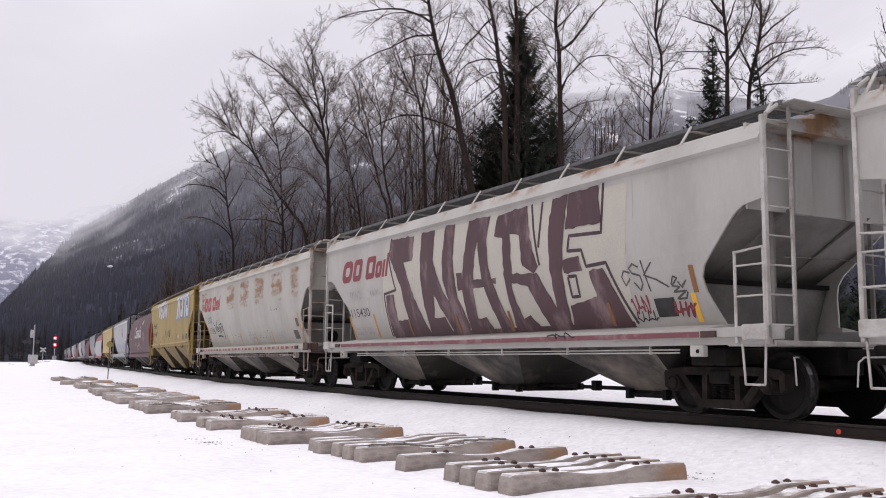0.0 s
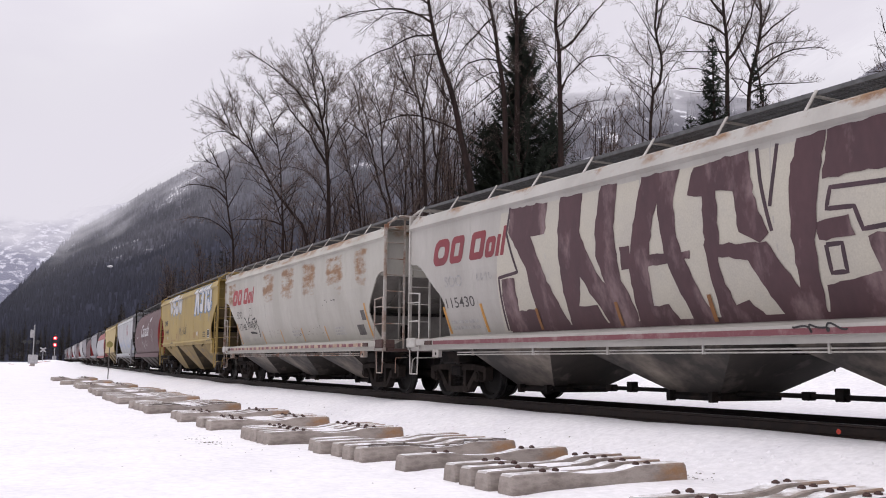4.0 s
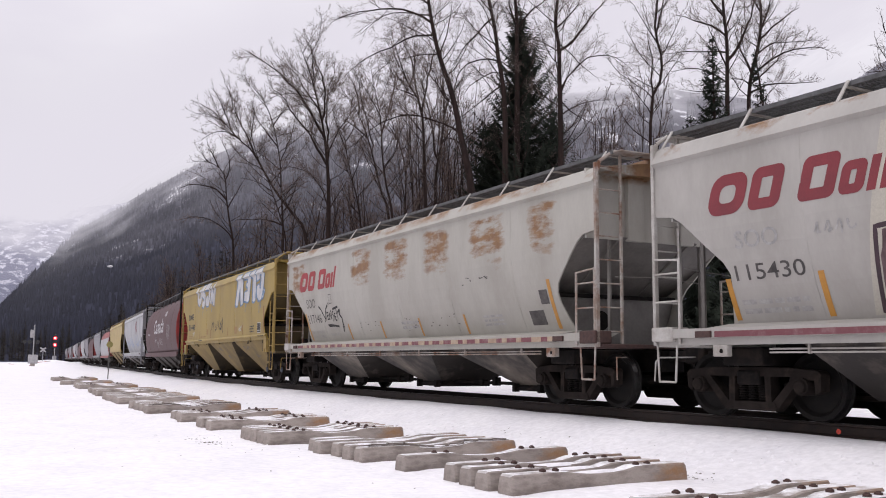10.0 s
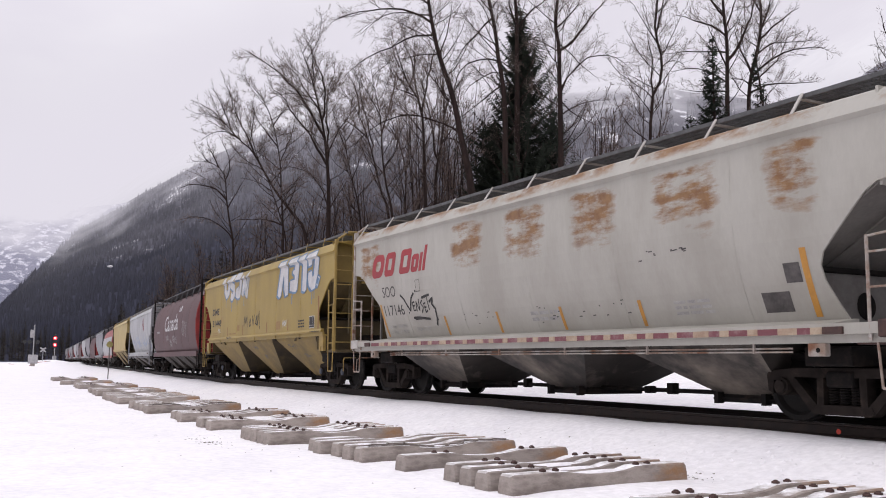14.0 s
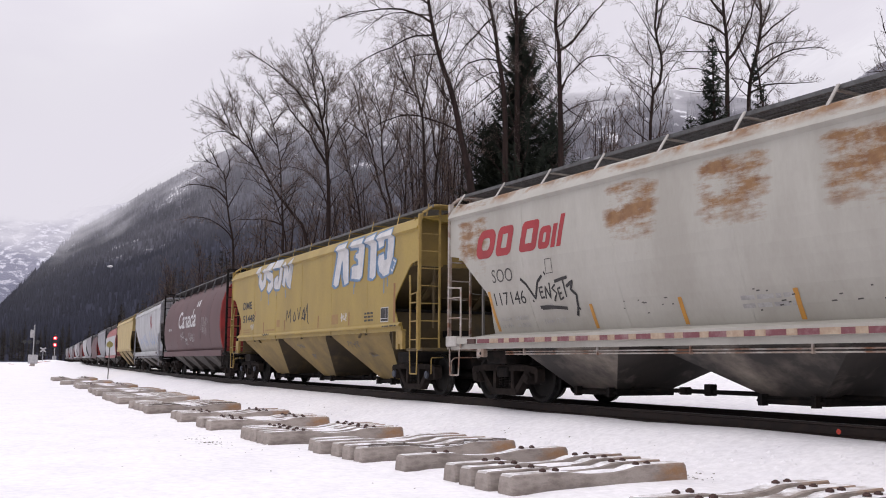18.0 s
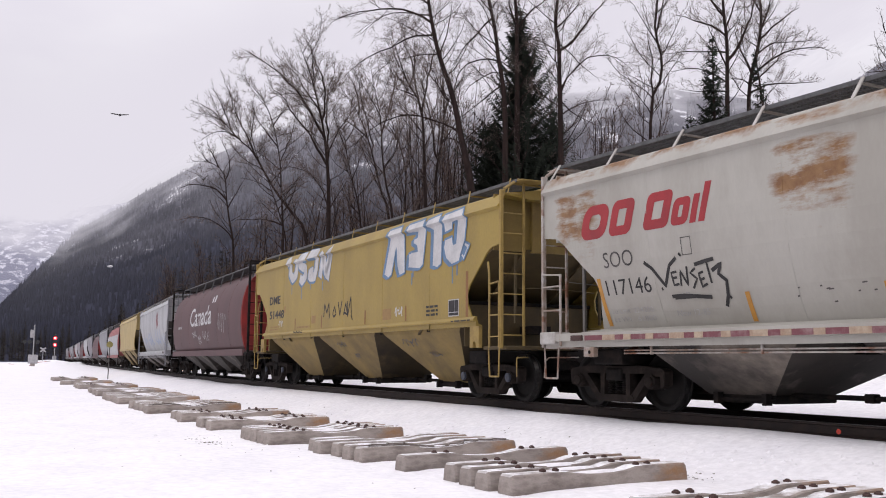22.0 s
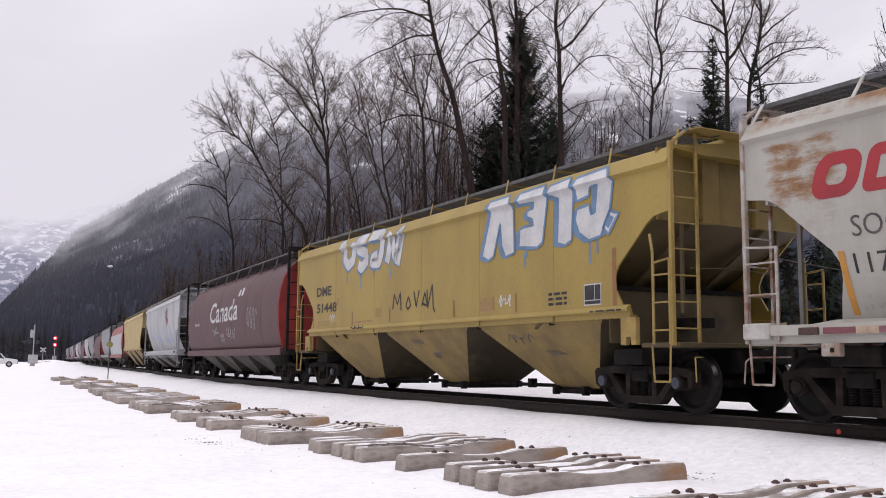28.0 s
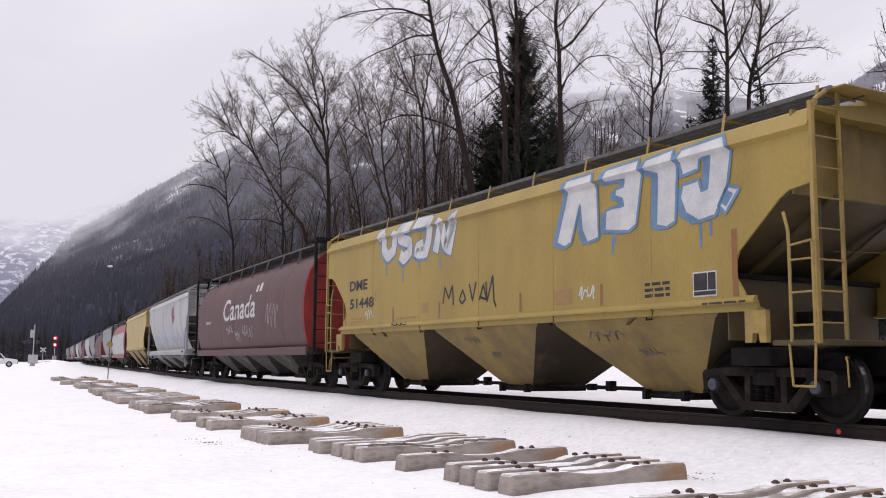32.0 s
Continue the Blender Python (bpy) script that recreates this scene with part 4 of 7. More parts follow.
def altitude_material(name, low, high, z0, z1, patch, patch_scale, patch_at, fleck=0.35, per_island=True):
    """Colour by height above the valley, flecked by noise, with patches."""
    m = bpy.data.materials.new(name)
    m.use_nodes = True
    n, l = m.node_tree.nodes, m.node_tree.links
    b = n["Principled BSDF"]
    b.inputs["Roughness"].default_value = 1.0
    b.inputs["Specular IOR Level"].default_value = 0.0
    tc = n.new("ShaderNodeTexCoord")
    sep = n.new("ShaderNodeSeparateXYZ")
    l.new(tc.outputs["Object"], sep.inputs["Vector"])
    big = n.new("ShaderNodeTexNoise")
    big.inputs["Scale"].default_value = 0.006
    big.inputs["Detail"].default_value = 5
    l.new(tc.outputs["Object"], big.inputs["Vector"])
    off = n.new("ShaderNodeMath")
    off.operation = "MULTIPLY_ADD"
    off.inputs[1].default_value = (z1 - z0) * 1.1
    l.new(big.outputs["Fac"], off.inputs[0])
    l.new(sep.outputs["Z"], off.inputs[2])
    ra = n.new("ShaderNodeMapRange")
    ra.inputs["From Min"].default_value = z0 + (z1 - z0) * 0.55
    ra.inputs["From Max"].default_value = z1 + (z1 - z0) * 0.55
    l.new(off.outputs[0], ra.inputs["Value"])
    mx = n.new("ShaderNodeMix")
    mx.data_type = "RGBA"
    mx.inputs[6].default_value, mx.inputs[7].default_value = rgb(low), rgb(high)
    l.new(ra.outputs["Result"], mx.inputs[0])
    pn = n.new("ShaderNodeTexNoise")
    pn.inputs["Scale"].default_value = patch_scale
    pn.inputs["Detail"].default_value = 8
    pn.inputs["Roughness"].default_value = 0.7
    l.new(tc.outputs["Object"], pn.inputs["Vector"])
    pr = n.new("ShaderNodeMapRange")
    pr.inputs["From Min"].default_value, pr.inputs["From Max"].default_value = patch_at
    l.new(pn.outputs["Fac"], pr.inputs["Value"])
    pm = n.new("ShaderNodeMath")
    pm.operation = "MULTIPLY"
    l.new(pr.outputs["Result"], pm.inputs[0])
    l.new(ra.outputs["Result"], pm.inputs[1])
    mp = n.new("ShaderNodeMix")
    mp.data_type = "RGBA"
    mp.inputs[7].default_value = rgb(patch)
    l.new(pm.outputs[0], mp.inputs[0])
    l.new(mx.outputs[2], mp.inputs[6])
    out = mp.outputs[2]
    if per_island:
        geo = n.new("ShaderNodeNewGeometry")
        vr = n.new("ShaderNodeMapRange")
        vr.inputs["To Min"].default_value, vr.inputs["To Max"].default_value = 1 - fleck, 1 + fleck
        l.new(geo.outputs["Random Per Island"], vr.inputs["Value"])
        mm = n.new("ShaderNodeMix")
        mm.data_type = "RGBA"
        mm.blend_type = "MULTIPLY"
        mm.inputs[0].default_value = 1.0
        l.new(out, mm.inputs[6])
        l.new(vr.outputs["Result"], mm.inputs[7])
        out = mm.outputs[2]
    l.new(out, b.inputs["Base Color"])
    return m


# Bluish distance haze is mixed into these forest, slope and rock colours.
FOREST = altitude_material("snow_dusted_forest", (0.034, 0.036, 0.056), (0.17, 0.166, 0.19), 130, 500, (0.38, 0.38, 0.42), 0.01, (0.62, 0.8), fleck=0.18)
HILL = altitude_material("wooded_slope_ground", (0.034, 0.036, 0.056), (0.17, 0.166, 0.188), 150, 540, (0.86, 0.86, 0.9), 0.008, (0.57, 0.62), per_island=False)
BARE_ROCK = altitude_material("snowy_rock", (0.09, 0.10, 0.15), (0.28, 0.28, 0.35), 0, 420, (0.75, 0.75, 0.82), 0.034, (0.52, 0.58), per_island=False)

RIDGE = [(-45, 0.6), (-27, 1.6), (-25.1, 2.94), (-23.5, 4.9), (-21.3, 7.4), (-19.5, 8.6), (-17.4, 9.9), (-15, 11.5), (-13.2, 12.5), (-10.6, 13.8), (-7.9, 15.0), (-3, 16), (5, 16.2), (11.5, 16.4), (14, 16.2), (18, 15.4), (20, 14.8), (22.5, 15.0), (24, 16.0), (26, 17.0), (30, 18), (45, 19)]
NEAR_HILL = dict(ridge=RIDGE, near=420, far=2300, rough=0.8, foot=-2.0)
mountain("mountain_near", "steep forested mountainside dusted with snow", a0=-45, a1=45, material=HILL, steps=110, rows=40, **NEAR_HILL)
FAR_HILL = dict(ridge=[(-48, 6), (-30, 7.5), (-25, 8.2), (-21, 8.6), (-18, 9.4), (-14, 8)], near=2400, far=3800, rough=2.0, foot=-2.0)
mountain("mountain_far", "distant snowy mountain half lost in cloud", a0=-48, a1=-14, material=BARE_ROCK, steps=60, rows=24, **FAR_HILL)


def forest(count, a0, a1, k0, k1, hill, seed, tall=(13, 22)):
    """Conifers too many to count, all over a mountainside."""
    rng = random.Random(seed)
    vs, fs = [], []
    while count:
        az, k = rng.uniform(a0, a1), k0 + (k1 - k0) * rng.random() ** 0.75
        x, y, z = mountain_point(az, k, **hill)
        if noise.noise(Vector((x, y, 3)) * 0.006) > 0.55 - 0.7 * max(0, z - 420) / 250 and k > 0.4:
            continue
        if az > 7 and k > 0.3 and noise.noise(Vector((az * 1.3, k * 2.5, 3))) > 0.2:
            continue
        count -= 1
        h = rng.uniform(*tall) * (0.75 + 0.35 * noise.noise(Vector((x, y, 1)) * 0.01))
        r = h * rng.uniform(0.13, 0.2)
        for zb, zt, q in ((-2.0, 0.72 * h, r), (0.42 * h, h, r * 0.62)):
            b = len(vs)
            a = rng.random() * 6
            vs.extend((x + q * math.cos(a + i * 1.2566), y + q * math.sin(a + i * 1.2566), z + zb) for i in range(5))
            vs.append((x, y, z + zt))
            fs.extend((b + i, b + (i + 1) % 5, b + 5) for i in range(5))
    me = bpy.data.meshes.new("mountain_forest")
    me.from_pydata(vs, [], fs)
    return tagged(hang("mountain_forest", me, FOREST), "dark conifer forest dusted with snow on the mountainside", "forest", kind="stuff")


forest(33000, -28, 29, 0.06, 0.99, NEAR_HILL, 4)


def cloud_bank():
    """Low cloud that hides the tops of the mountains."""
    base = [(-50, 5.0), (-26, 6.3), (-22, 6.8), (-19.5, 8.2), (-16, 11.0), (-13.5, 12.4), (-11, 13.8), (-7, 14.0), (0, 14.3), (6, 15.0), (11, 15.8), (15, 15.6), (20, 16.2), (25, 18.5), (50, 21)]
    bm = bmesh.new()
    uv = bm.loops.layers.uv.new("cloud")
    azs = [-50 + i for i in range(101)]
    offs = [-3, -1.5, 0, 1.5, 3, 6, 12]
    grid = [[(bm.verts.new(aim(a, interp(a, base) + o, 1950)), a, o) for o in offs] for a in azs]
    for c0, c1 in zip(grid, grid[1:]):
        for j in range(len(offs) - 1):
            quad = (c0[j], c1[j], c1[j + 1], c0[j + 1])
            f = bm.faces.new([q[0] for q in quad])
            for lp, q in zip(f.loops, quad):
                lp[uv].uv = (q[1] / 10, q[2] / 3)
    m = bpy.data.materials.new("low_cloud")
    m.use_nodes = True
    n, l = m.node_tree.nodes, m.node_tree.links
    n.clear()
    out = n.new("ShaderNodeOutputMaterial")
    tr = n.new("ShaderNodeBsdfTransparent")
    em = n.new("ShaderNodeEmission")
    em.inputs["Color"].default_value = (0.80, 0.765, 0.85, 1)
    u = n.new("ShaderNodeUVMap")
    u.uv_map = "cloud"
    sep = n.new("ShaderNodeSeparateXYZ")
    l.new(u.outputs["UV"], sep.inputs["Vector"])
    t = n.new("ShaderNodeTexNoise")
    t.inputs["Scale"].default_value = 3.0
    t.inputs["Detail"].default_value = 7
    l.new(u.outputs["UV"], t.inputs["Vector"])
    ad = n.new("ShaderNodeMath")
    ad.operation = "MULTIPLY_ADD"
    ad.inputs[1].default_value = 1.5
    l.new(t.outputs["Fac"], ad.inputs[0])
    l.new(sep.outputs["Y"], ad.inputs[2])
    r = n.new("ShaderNodeMapRange")
    r.interpolation_type = "SMOOTHSTEP"
    r.inputs["From Min"].default_value, r.inputs["From Max"].default_value = 0.2, 1.35
    l.new(ad.outputs[0], r.inputs["Value"])
    # the bank thins out again upwards, into the overcast
    r2 = n.new("ShaderNodeMapRange")
    r2.interpolation_type = "SMOOTHSTEP"
    r2.inputs["From Min"].default_value, r2.inputs["From Max"].default_value = 3.8, 1.6
    l.new(sep.outputs["Y"], r2.inputs["Value"])
    mu = n.new("ShaderNodeMath")
    mu.operation = "MULTIPLY"
    l.new(r.outputs["Result"], mu.inputs[0])
    l.new(r2.outputs["Result"], mu.inputs[1])
    mx = n.new("ShaderNodeMixShader")
    l.new(mu.outputs[0], mx.inputs[0])
    l.new(tr.outputs[0], mx.inputs[1])
    l.new(em.outputs[0], mx.inputs[2])
    l.new(mx.outputs[0], out.inputs["Surface"])
    ob = part("backdrop_cloud_bank", bm, m)
    tagged(ob, "pale low cloud drifting over the ridges", "cloud", kind="structure")



def mist():
    """Glowing sheet that imitates thin haze before the mountainside, denser towards the cloud."""
    ridge = [(-50, 5.2), (-26, 6.4), (-22, 7.6), (-19.5, 9.6), (-15, 12.4), (-11, 14.2), (-6, 14.9), (0, 15.3), (11, 16.2), (25, 17.5), (50, 21)]
    bm = bmesh.new()
    uv = bm.loops.layers.uv.new("mist")
    offs = [0.0, 0.25, 0.5, 0.75, 1.0, 1.3]
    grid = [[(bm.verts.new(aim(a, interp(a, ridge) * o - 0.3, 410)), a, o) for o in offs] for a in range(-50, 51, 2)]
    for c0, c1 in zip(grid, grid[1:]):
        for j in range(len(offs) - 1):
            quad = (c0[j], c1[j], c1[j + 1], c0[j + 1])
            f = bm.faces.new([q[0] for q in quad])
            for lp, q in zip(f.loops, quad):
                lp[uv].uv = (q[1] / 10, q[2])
    m = bpy.data.materials.new("thin_mist")
    m.use_nodes = True
    n, l = m.node_tree.nodes, m.node_tree.links
    n.clear()
    out = n.new("ShaderNodeOutputMaterial")
    tr = n.new("ShaderNodeBsdfTransparent")
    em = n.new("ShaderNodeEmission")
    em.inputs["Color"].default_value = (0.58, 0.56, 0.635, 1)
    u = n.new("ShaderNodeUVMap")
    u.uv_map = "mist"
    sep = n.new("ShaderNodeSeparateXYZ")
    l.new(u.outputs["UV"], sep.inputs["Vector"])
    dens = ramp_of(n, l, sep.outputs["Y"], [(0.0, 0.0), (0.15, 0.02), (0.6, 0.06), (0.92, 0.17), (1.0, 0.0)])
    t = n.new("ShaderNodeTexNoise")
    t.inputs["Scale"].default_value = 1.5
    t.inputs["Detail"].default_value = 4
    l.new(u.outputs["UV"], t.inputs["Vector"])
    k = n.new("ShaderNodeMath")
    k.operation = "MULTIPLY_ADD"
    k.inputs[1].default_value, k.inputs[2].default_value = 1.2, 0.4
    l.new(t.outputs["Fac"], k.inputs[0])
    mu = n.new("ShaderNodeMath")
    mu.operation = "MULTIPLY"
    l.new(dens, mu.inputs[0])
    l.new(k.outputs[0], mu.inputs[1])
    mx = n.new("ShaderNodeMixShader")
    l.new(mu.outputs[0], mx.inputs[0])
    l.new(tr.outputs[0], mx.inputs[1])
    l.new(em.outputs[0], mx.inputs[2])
    l.new(mx.outputs[0], out.inputs["Surface"])
    tagged(part("backdrop_mist", bm, m), "pale glowing sheet imitating haze before the mountainside", "mist", kind="structure")


cloud_bank()
mist()
# ---------------------------------------------------------------- trees
def add_tube(vs, fs, pts, radii, sides):
    """A bent tapering tube."""
    first = len(vs)
    prev_u = None
    for i, p in enumerate(pts):
        d = pts[min(i + 1, len(pts) - 1)] - pts[max(i - 1, 0)]
        d.normalize()
        u = d.orthogonal() if prev_u is None else prev_u - d * prev_u.dot(d)
        if u.length < 1e-6:
            u = d.orthogonal()
        u.normalize()
        prev_u = u
        w = d.cross(u)
        for k in range(sides):
            t = 2 * math.pi * k / sides
            vs.append(p + (u * math.cos(t) + w * math.sin(t)) * radii[i])
    for i in range(len(pts) - 1):
        a, b = first + i * sides, first + (i + 1) * sides
        for k in range(sides):
            j = (k + 1) % sides
            fs.append((a + k, a + j, b + j, b + k))


def bent(rng, start, d, length, n, wander, lift):
    pts, p, d = [start.copy()], start.copy(), d.normalized()
    for i in range(n):
        d = d + Vector((rng.gauss(0, wander), rng.gauss(0, wander), rng.gauss(0, wander) + lift))
        d.normalize()
        p = p + d * (length / n)
        pts.append(p.copy())
    return pts, d


def smooth_line(pts, n):
    """n + 1 evenly spaced points along a smooth curve through the given ones."""
    q = [pts[0] * 2 - pts[1]] + list(pts) + [pts[-1] * 2 - pts[-2]]
    dense, m = [], len(pts) - 1
    for i in range(m * 12 + 1):
        f = min(i / 12, m - 1e-6)
        j, t = int(f), f - int(f)
        p0, p1, p2, p3 = q[j:j + 4]
        dense.append(0.5 * ((2 * p1) + (p2 - p0) * t + (2 * p0 - 5 * p1 + 4 * p2 - p3) * t * t + (3 * p1 - p0 - 3 * p2 + p3) * t ** 3))
    run = [0.0]
    for a, b in zip(dense, dense[1:]):
        run.append(run[-1] + (b - a).length)
    out, j = [], 0
    for i in range(n + 1):
        want = run[-1] * i / n
        while j < len(run) - 2 and run[j + 1] < want:
            j += 1
        out.append(dense[j].lerp(dense[j + 1], (want - run[j]) / max(run[j + 1] - run[j], 1e-6)))
    return out


class Sprouting:
    """Grows limbs, branches and twigs; thick wood and fine twigs are kept apart."""

    def __init__(self, seed, fine=1.0, thin=0.0065):
        self.rng = random.Random(seed)
        self.wood, self.twigs = ([], []), ([], [])
        self.fine, self.thin = fine, thin

    def at(self, pts, k):
        f = k * (len(pts) - 1)
        i = min(int(f), len(pts) - 2)
        return pts[i].lerp(pts[i + 1], f - i), (pts[i + 1] - pts[i]).normalized()

    def aside(self, d, angle):
        rng = self.rng
        o = Vector((rng.gauss(0, 1), rng.gauss(0, 1), rng.gauss(0, 0.8) + 0.25))
        o = (o - d * o.dot(d)).normalized()
        return d * math.cos(angle) + o * math.sin(angle)

    def tube(self, pts, r0, r1, sides, thick):
        n = len(pts) - 1
        v, f = self.wood if thick else self.twigs
        add_tube(v, f, pts, [r0 + (r1 - r0) * (i / n) ** 0.9 for i in range(n + 1)], sides)

    def branches(self, pts, length, r, gap, level, k0=0.2):
        """Side shoots along a limb, a shoot every gap metres."""
        rng = self.rng
        total = sum((q - p).length for p, q in zip(pts, pts[1:]))
        n = max(2, int(total * (1 - k0) / gap))
        for i in range(n):
            k = k0 + (1 - k0) * (i + rng.random()) / n
            p, d = self.at(pts, min(k, 0.999))
            L = length * rng.uniform(0.45, 1.15) * (1.15 - 0.55 * k)
            seg = (1, 3, 4)[level]
            q, _ = bent(rng, p, self.aside(d, radians(rng.uniform(20, 56))), L, seg, (0.16, 0.2, 0.17)[level], (0.02, 0.05, 0.06)[level])
            rr = max(r * (1.1 - 0.5 * k), self.thin)
            self.tube(q, rr, max(rr * 0.35, self.thin * 0.8), 4 if level == 2 else 3, level == 2)
            if level:
                self.branches(q, L * (0.46 if level == 2 else 0.55), rr * 0.5, (0.1 if level == 1 else 0.15) / self.fine, level - 1, 0.12)

    def limb(self, p, angle_0, angle_1, length, r, across, away, depth):
        """A limb that turns from one angle to another across the view (0 right, 90 up, 180 left)."""
        rng = self.rng
        n = max(6, int(length / 0.45))
        pts, w = [p.copy()], rng.uniform(-0.4, 0.4) + depth
        kink = 0.0
        for i in range(n):
            kink = 0.6 * kink + rng.gauss(0, 7)
            a = radians(angle_0 + (angle_1 - angle_0) * (i + 0.5) / n + kink)
            p = p + (across * math.cos(a) + Vector((0, 0, math.sin(a))) + away * (w * 0.35 + rng.gauss(0, 0.12))) * (length / n)
            pts.append(p.copy())
        self.tube(pts, r, max(0.2 * r, 0.008), 6, True)
        self.branches(pts, 0.7 + 0.24 * length, max(0.26 * r, 0.009), 0.34 / self.fine ** 0.5, 2, 0.18)
        return pts

    def tree(self, base, label, category="tree", group="bare trees behind the track"):
        ob = tagged(new("bare_tree"), label, category, group)
        for name, (v, f), m in (("trunk", self.wood, BARK), ("crown", self.twigs, TWIG)):
            me = bpy.data.meshes.new(name)
            me.from_pydata([tuple(p - base) for p in v], [], f)
            hang(name, me, m, ob, smooth=True)
        ob.location = base
        return ob


def sketched_tree(az, d, trunk, r, label, limbs, seed, fine=1.0):
    """A leafless tree at a bearing and distance. trunk: (metres aside, height), limbs: (place on the trunk, angle at its start and end, length, radius)."""
    g = Sprouting(seed, fine ** 0.5, 0.0043 * d / 48)
    rng = g.rng
    x, y = bearing(az, d)
    a = HEADING - radians(az)
    across, away = Vector((math.sin(a), -math.cos(a), 0)), Vector((math.cos(a), math.sin(a), 0))
    sway = rng.uniform(-0.03, 0.03)
    pts = smooth_line([Vector((x, y, z)) + across * u + away * (sway * z + rng.gauss(0, 0.08)) for u, z in trunk], 26)
    top = 0.05 if trunk[-1][1] > 19.8 and d < 52 else 0.01
    g.tube(pts, r, top, 9, True)
    for i, (k, a0, a1, L, rr) in enumerate(limbs):
        p, _ = g.at(pts, k)
        g.limb(p, a0, a1, L, rr, across, away, (0.9, -0.9, 0.0)[i % 3])
    # lesser boughs between the great ones, all round the upper trunk
    for i in range(14):
        k = 0.42 + 0.56 * (i + rng.random()) / 14
        p, _ = g.at(pts, k)
        lean = rng.choice((-1, 1)) * rng.uniform(25, 60)
        g.limb(p, 90 + lean, 90 + lean * rng.uniform(0.3, 1.2), rng.uniform(1.4, 3.0), 0.028, across, away, rng.uniform(-2.2, 2.2))
    g.branches(pts[-7:], 1.5, 0.014, 0.2, 2, 0.0)
    return g.tree(Vector((x, y, trunk[0][1])), label)


def thicket_meshes(H, seed):
    """A slim young tree with several stems, branched from low down."""
    g = Sprouting(seed, 0.62, 0.012)
    rng = g.rng
    for i in range(3):
        a = rng.random() * 6.3
        lean = rng.uniform(0.03, 0.2)
        stem = smooth_line([Vector((math.cos(a) * (0.25 + lean * z) + rng.gauss(0, 0.15), math.sin(a) * (0.25 + lean * z) + rng.gauss(0, 0.15), z)) for z in (0, H * 0.3, H * 0.6, H * rng.uniform(0.82, 1.0))], 12)
        g.tube(stem, 0.1, 0.02, 6, True)
        g.branches(stem, H * 0.26, 0.03, 0.5, 2, 0.12)
    out = []
    for name, (v, f), m in (("trunk", g.wood, BARK), ("crown", g.twigs, BROWN_TWIG)):
        me = bpy.data.meshes.new(name)
        me.from_pydata([tuple(p) for p in v], [], f)
        me.materials.append(m)
        me.polygons.foreach_set("use_smooth", [True] * len(me.polygons))
        out.append(me)
    return out


def shrub(p, h, seed):
    g = Sprouting(seed, 0.6, 0.005)
    for i in range(5):
        stem, _ = bent(g.rng, p, Vector((g.rng.gauss(0, 0.5), g.rng.gauss(0, 0.5), 1)), h * g.rng.uniform(0.7, 1.1), 5, 0.15, 0.05)
        g.tube(stem, 0.011, 0.005, 5, True)
        g.branches(stem, h * 0.4, 0.006, 0.12, 1, 0.2)
    return g.tree(p, "small leafless shrub poking out of the snow", "shrub", "shrubs beyond the track")


def spruce_meshes(H, R, seed, density=1.0, start=0.06, needles=None, coarse=1.0):
    """A spruce of single boughs, rising near the top and hanging lower down, each fringed with sprays of needles."""
    rng = random.Random(seed)
    vs, fs, tv, tf = [], [], [], []
    add_tube(tv, tf, [Vector((0, 0, H * i / 6)) for i in range(7)], [0.014 * H * (1 - 0.95 * i / 6) + 0.01 for i in range(7)], 7)
    z = start * H
    while z < H * 0.992:
        k = z / H
        reach = R * min(1.0, 1.25 * (1 - k) ** 0.6)
        for i in range(max(3, int((9 if k < 0.85 else 6) * density))):
            a = rng.random() * 2 * math.pi
            patchy = 0.95 + 0.5 * noise.noise(Vector((math.cos(a) * 1.5, math.sin(a) * 1.5, z * 0.55 + seed)))
            L = reach * min(patchy, 1.1) * rng.uniform(0.4, 1.0) + 0.08
            rise = radians(-26 + 64 * k + rng.uniform(-9, 9))
            ca, sa = math.cos(a), math.sin(a)
            m = max(3, int(L / (0.085 * coarse ** 1.5)))
            for j in range(m):
                t = (j + 0.7) / m
                out = L * t * math.cos(rise)
                x, y, h = ca * out, sa * out, z + L * t * math.sin(rise) + 0.22 * L * t * t - 0.12 * L * math.sin(t * 3.1)
                w = (0.36 * (1.08 - t) * min(1.0, L) + 0.12) * coarse ** 0.7
                for sgn in (-1, 1, 0):
                    e = rng.uniform(0.6, 1.25) * w
                    turn = a + sgn * radians(rng.uniform(35, 70))
                    drop = rng.uniform(-0.75, -0.15) if sgn else rng.uniform(-1.4, -0.2)
                    if not sgn:
                        e *= 0.7
                    tip = (x + math.cos(turn) * e, y + math.sin(turn) * e, h + drop * e)
                    q = 0.3 * e + 0.025
                    b = len(vs)
                    vs.extend(((x - sa * q * 0.5, y + ca * q * 0.5, h + 0.02), (x + sa * q * 0.5, y - ca * q * 0.5, h - 0.4 * q), tip))
                    fs.append((b, b + 1, b + 2))
        z += rng.uniform(0.22, 0.46) * (H / 18) ** 0.5 * coarse
    out = []
    for name, v, f, m in (("trunk", tv, tf, BARK), ("crown", vs, fs, needles or NEEDLES)):
        me = bpy.data.meshes.new(name)
        me.from_pydata([tuple(p) for p in v], [], f)
        me.materials.append(m)
        out.append(me)
    return out


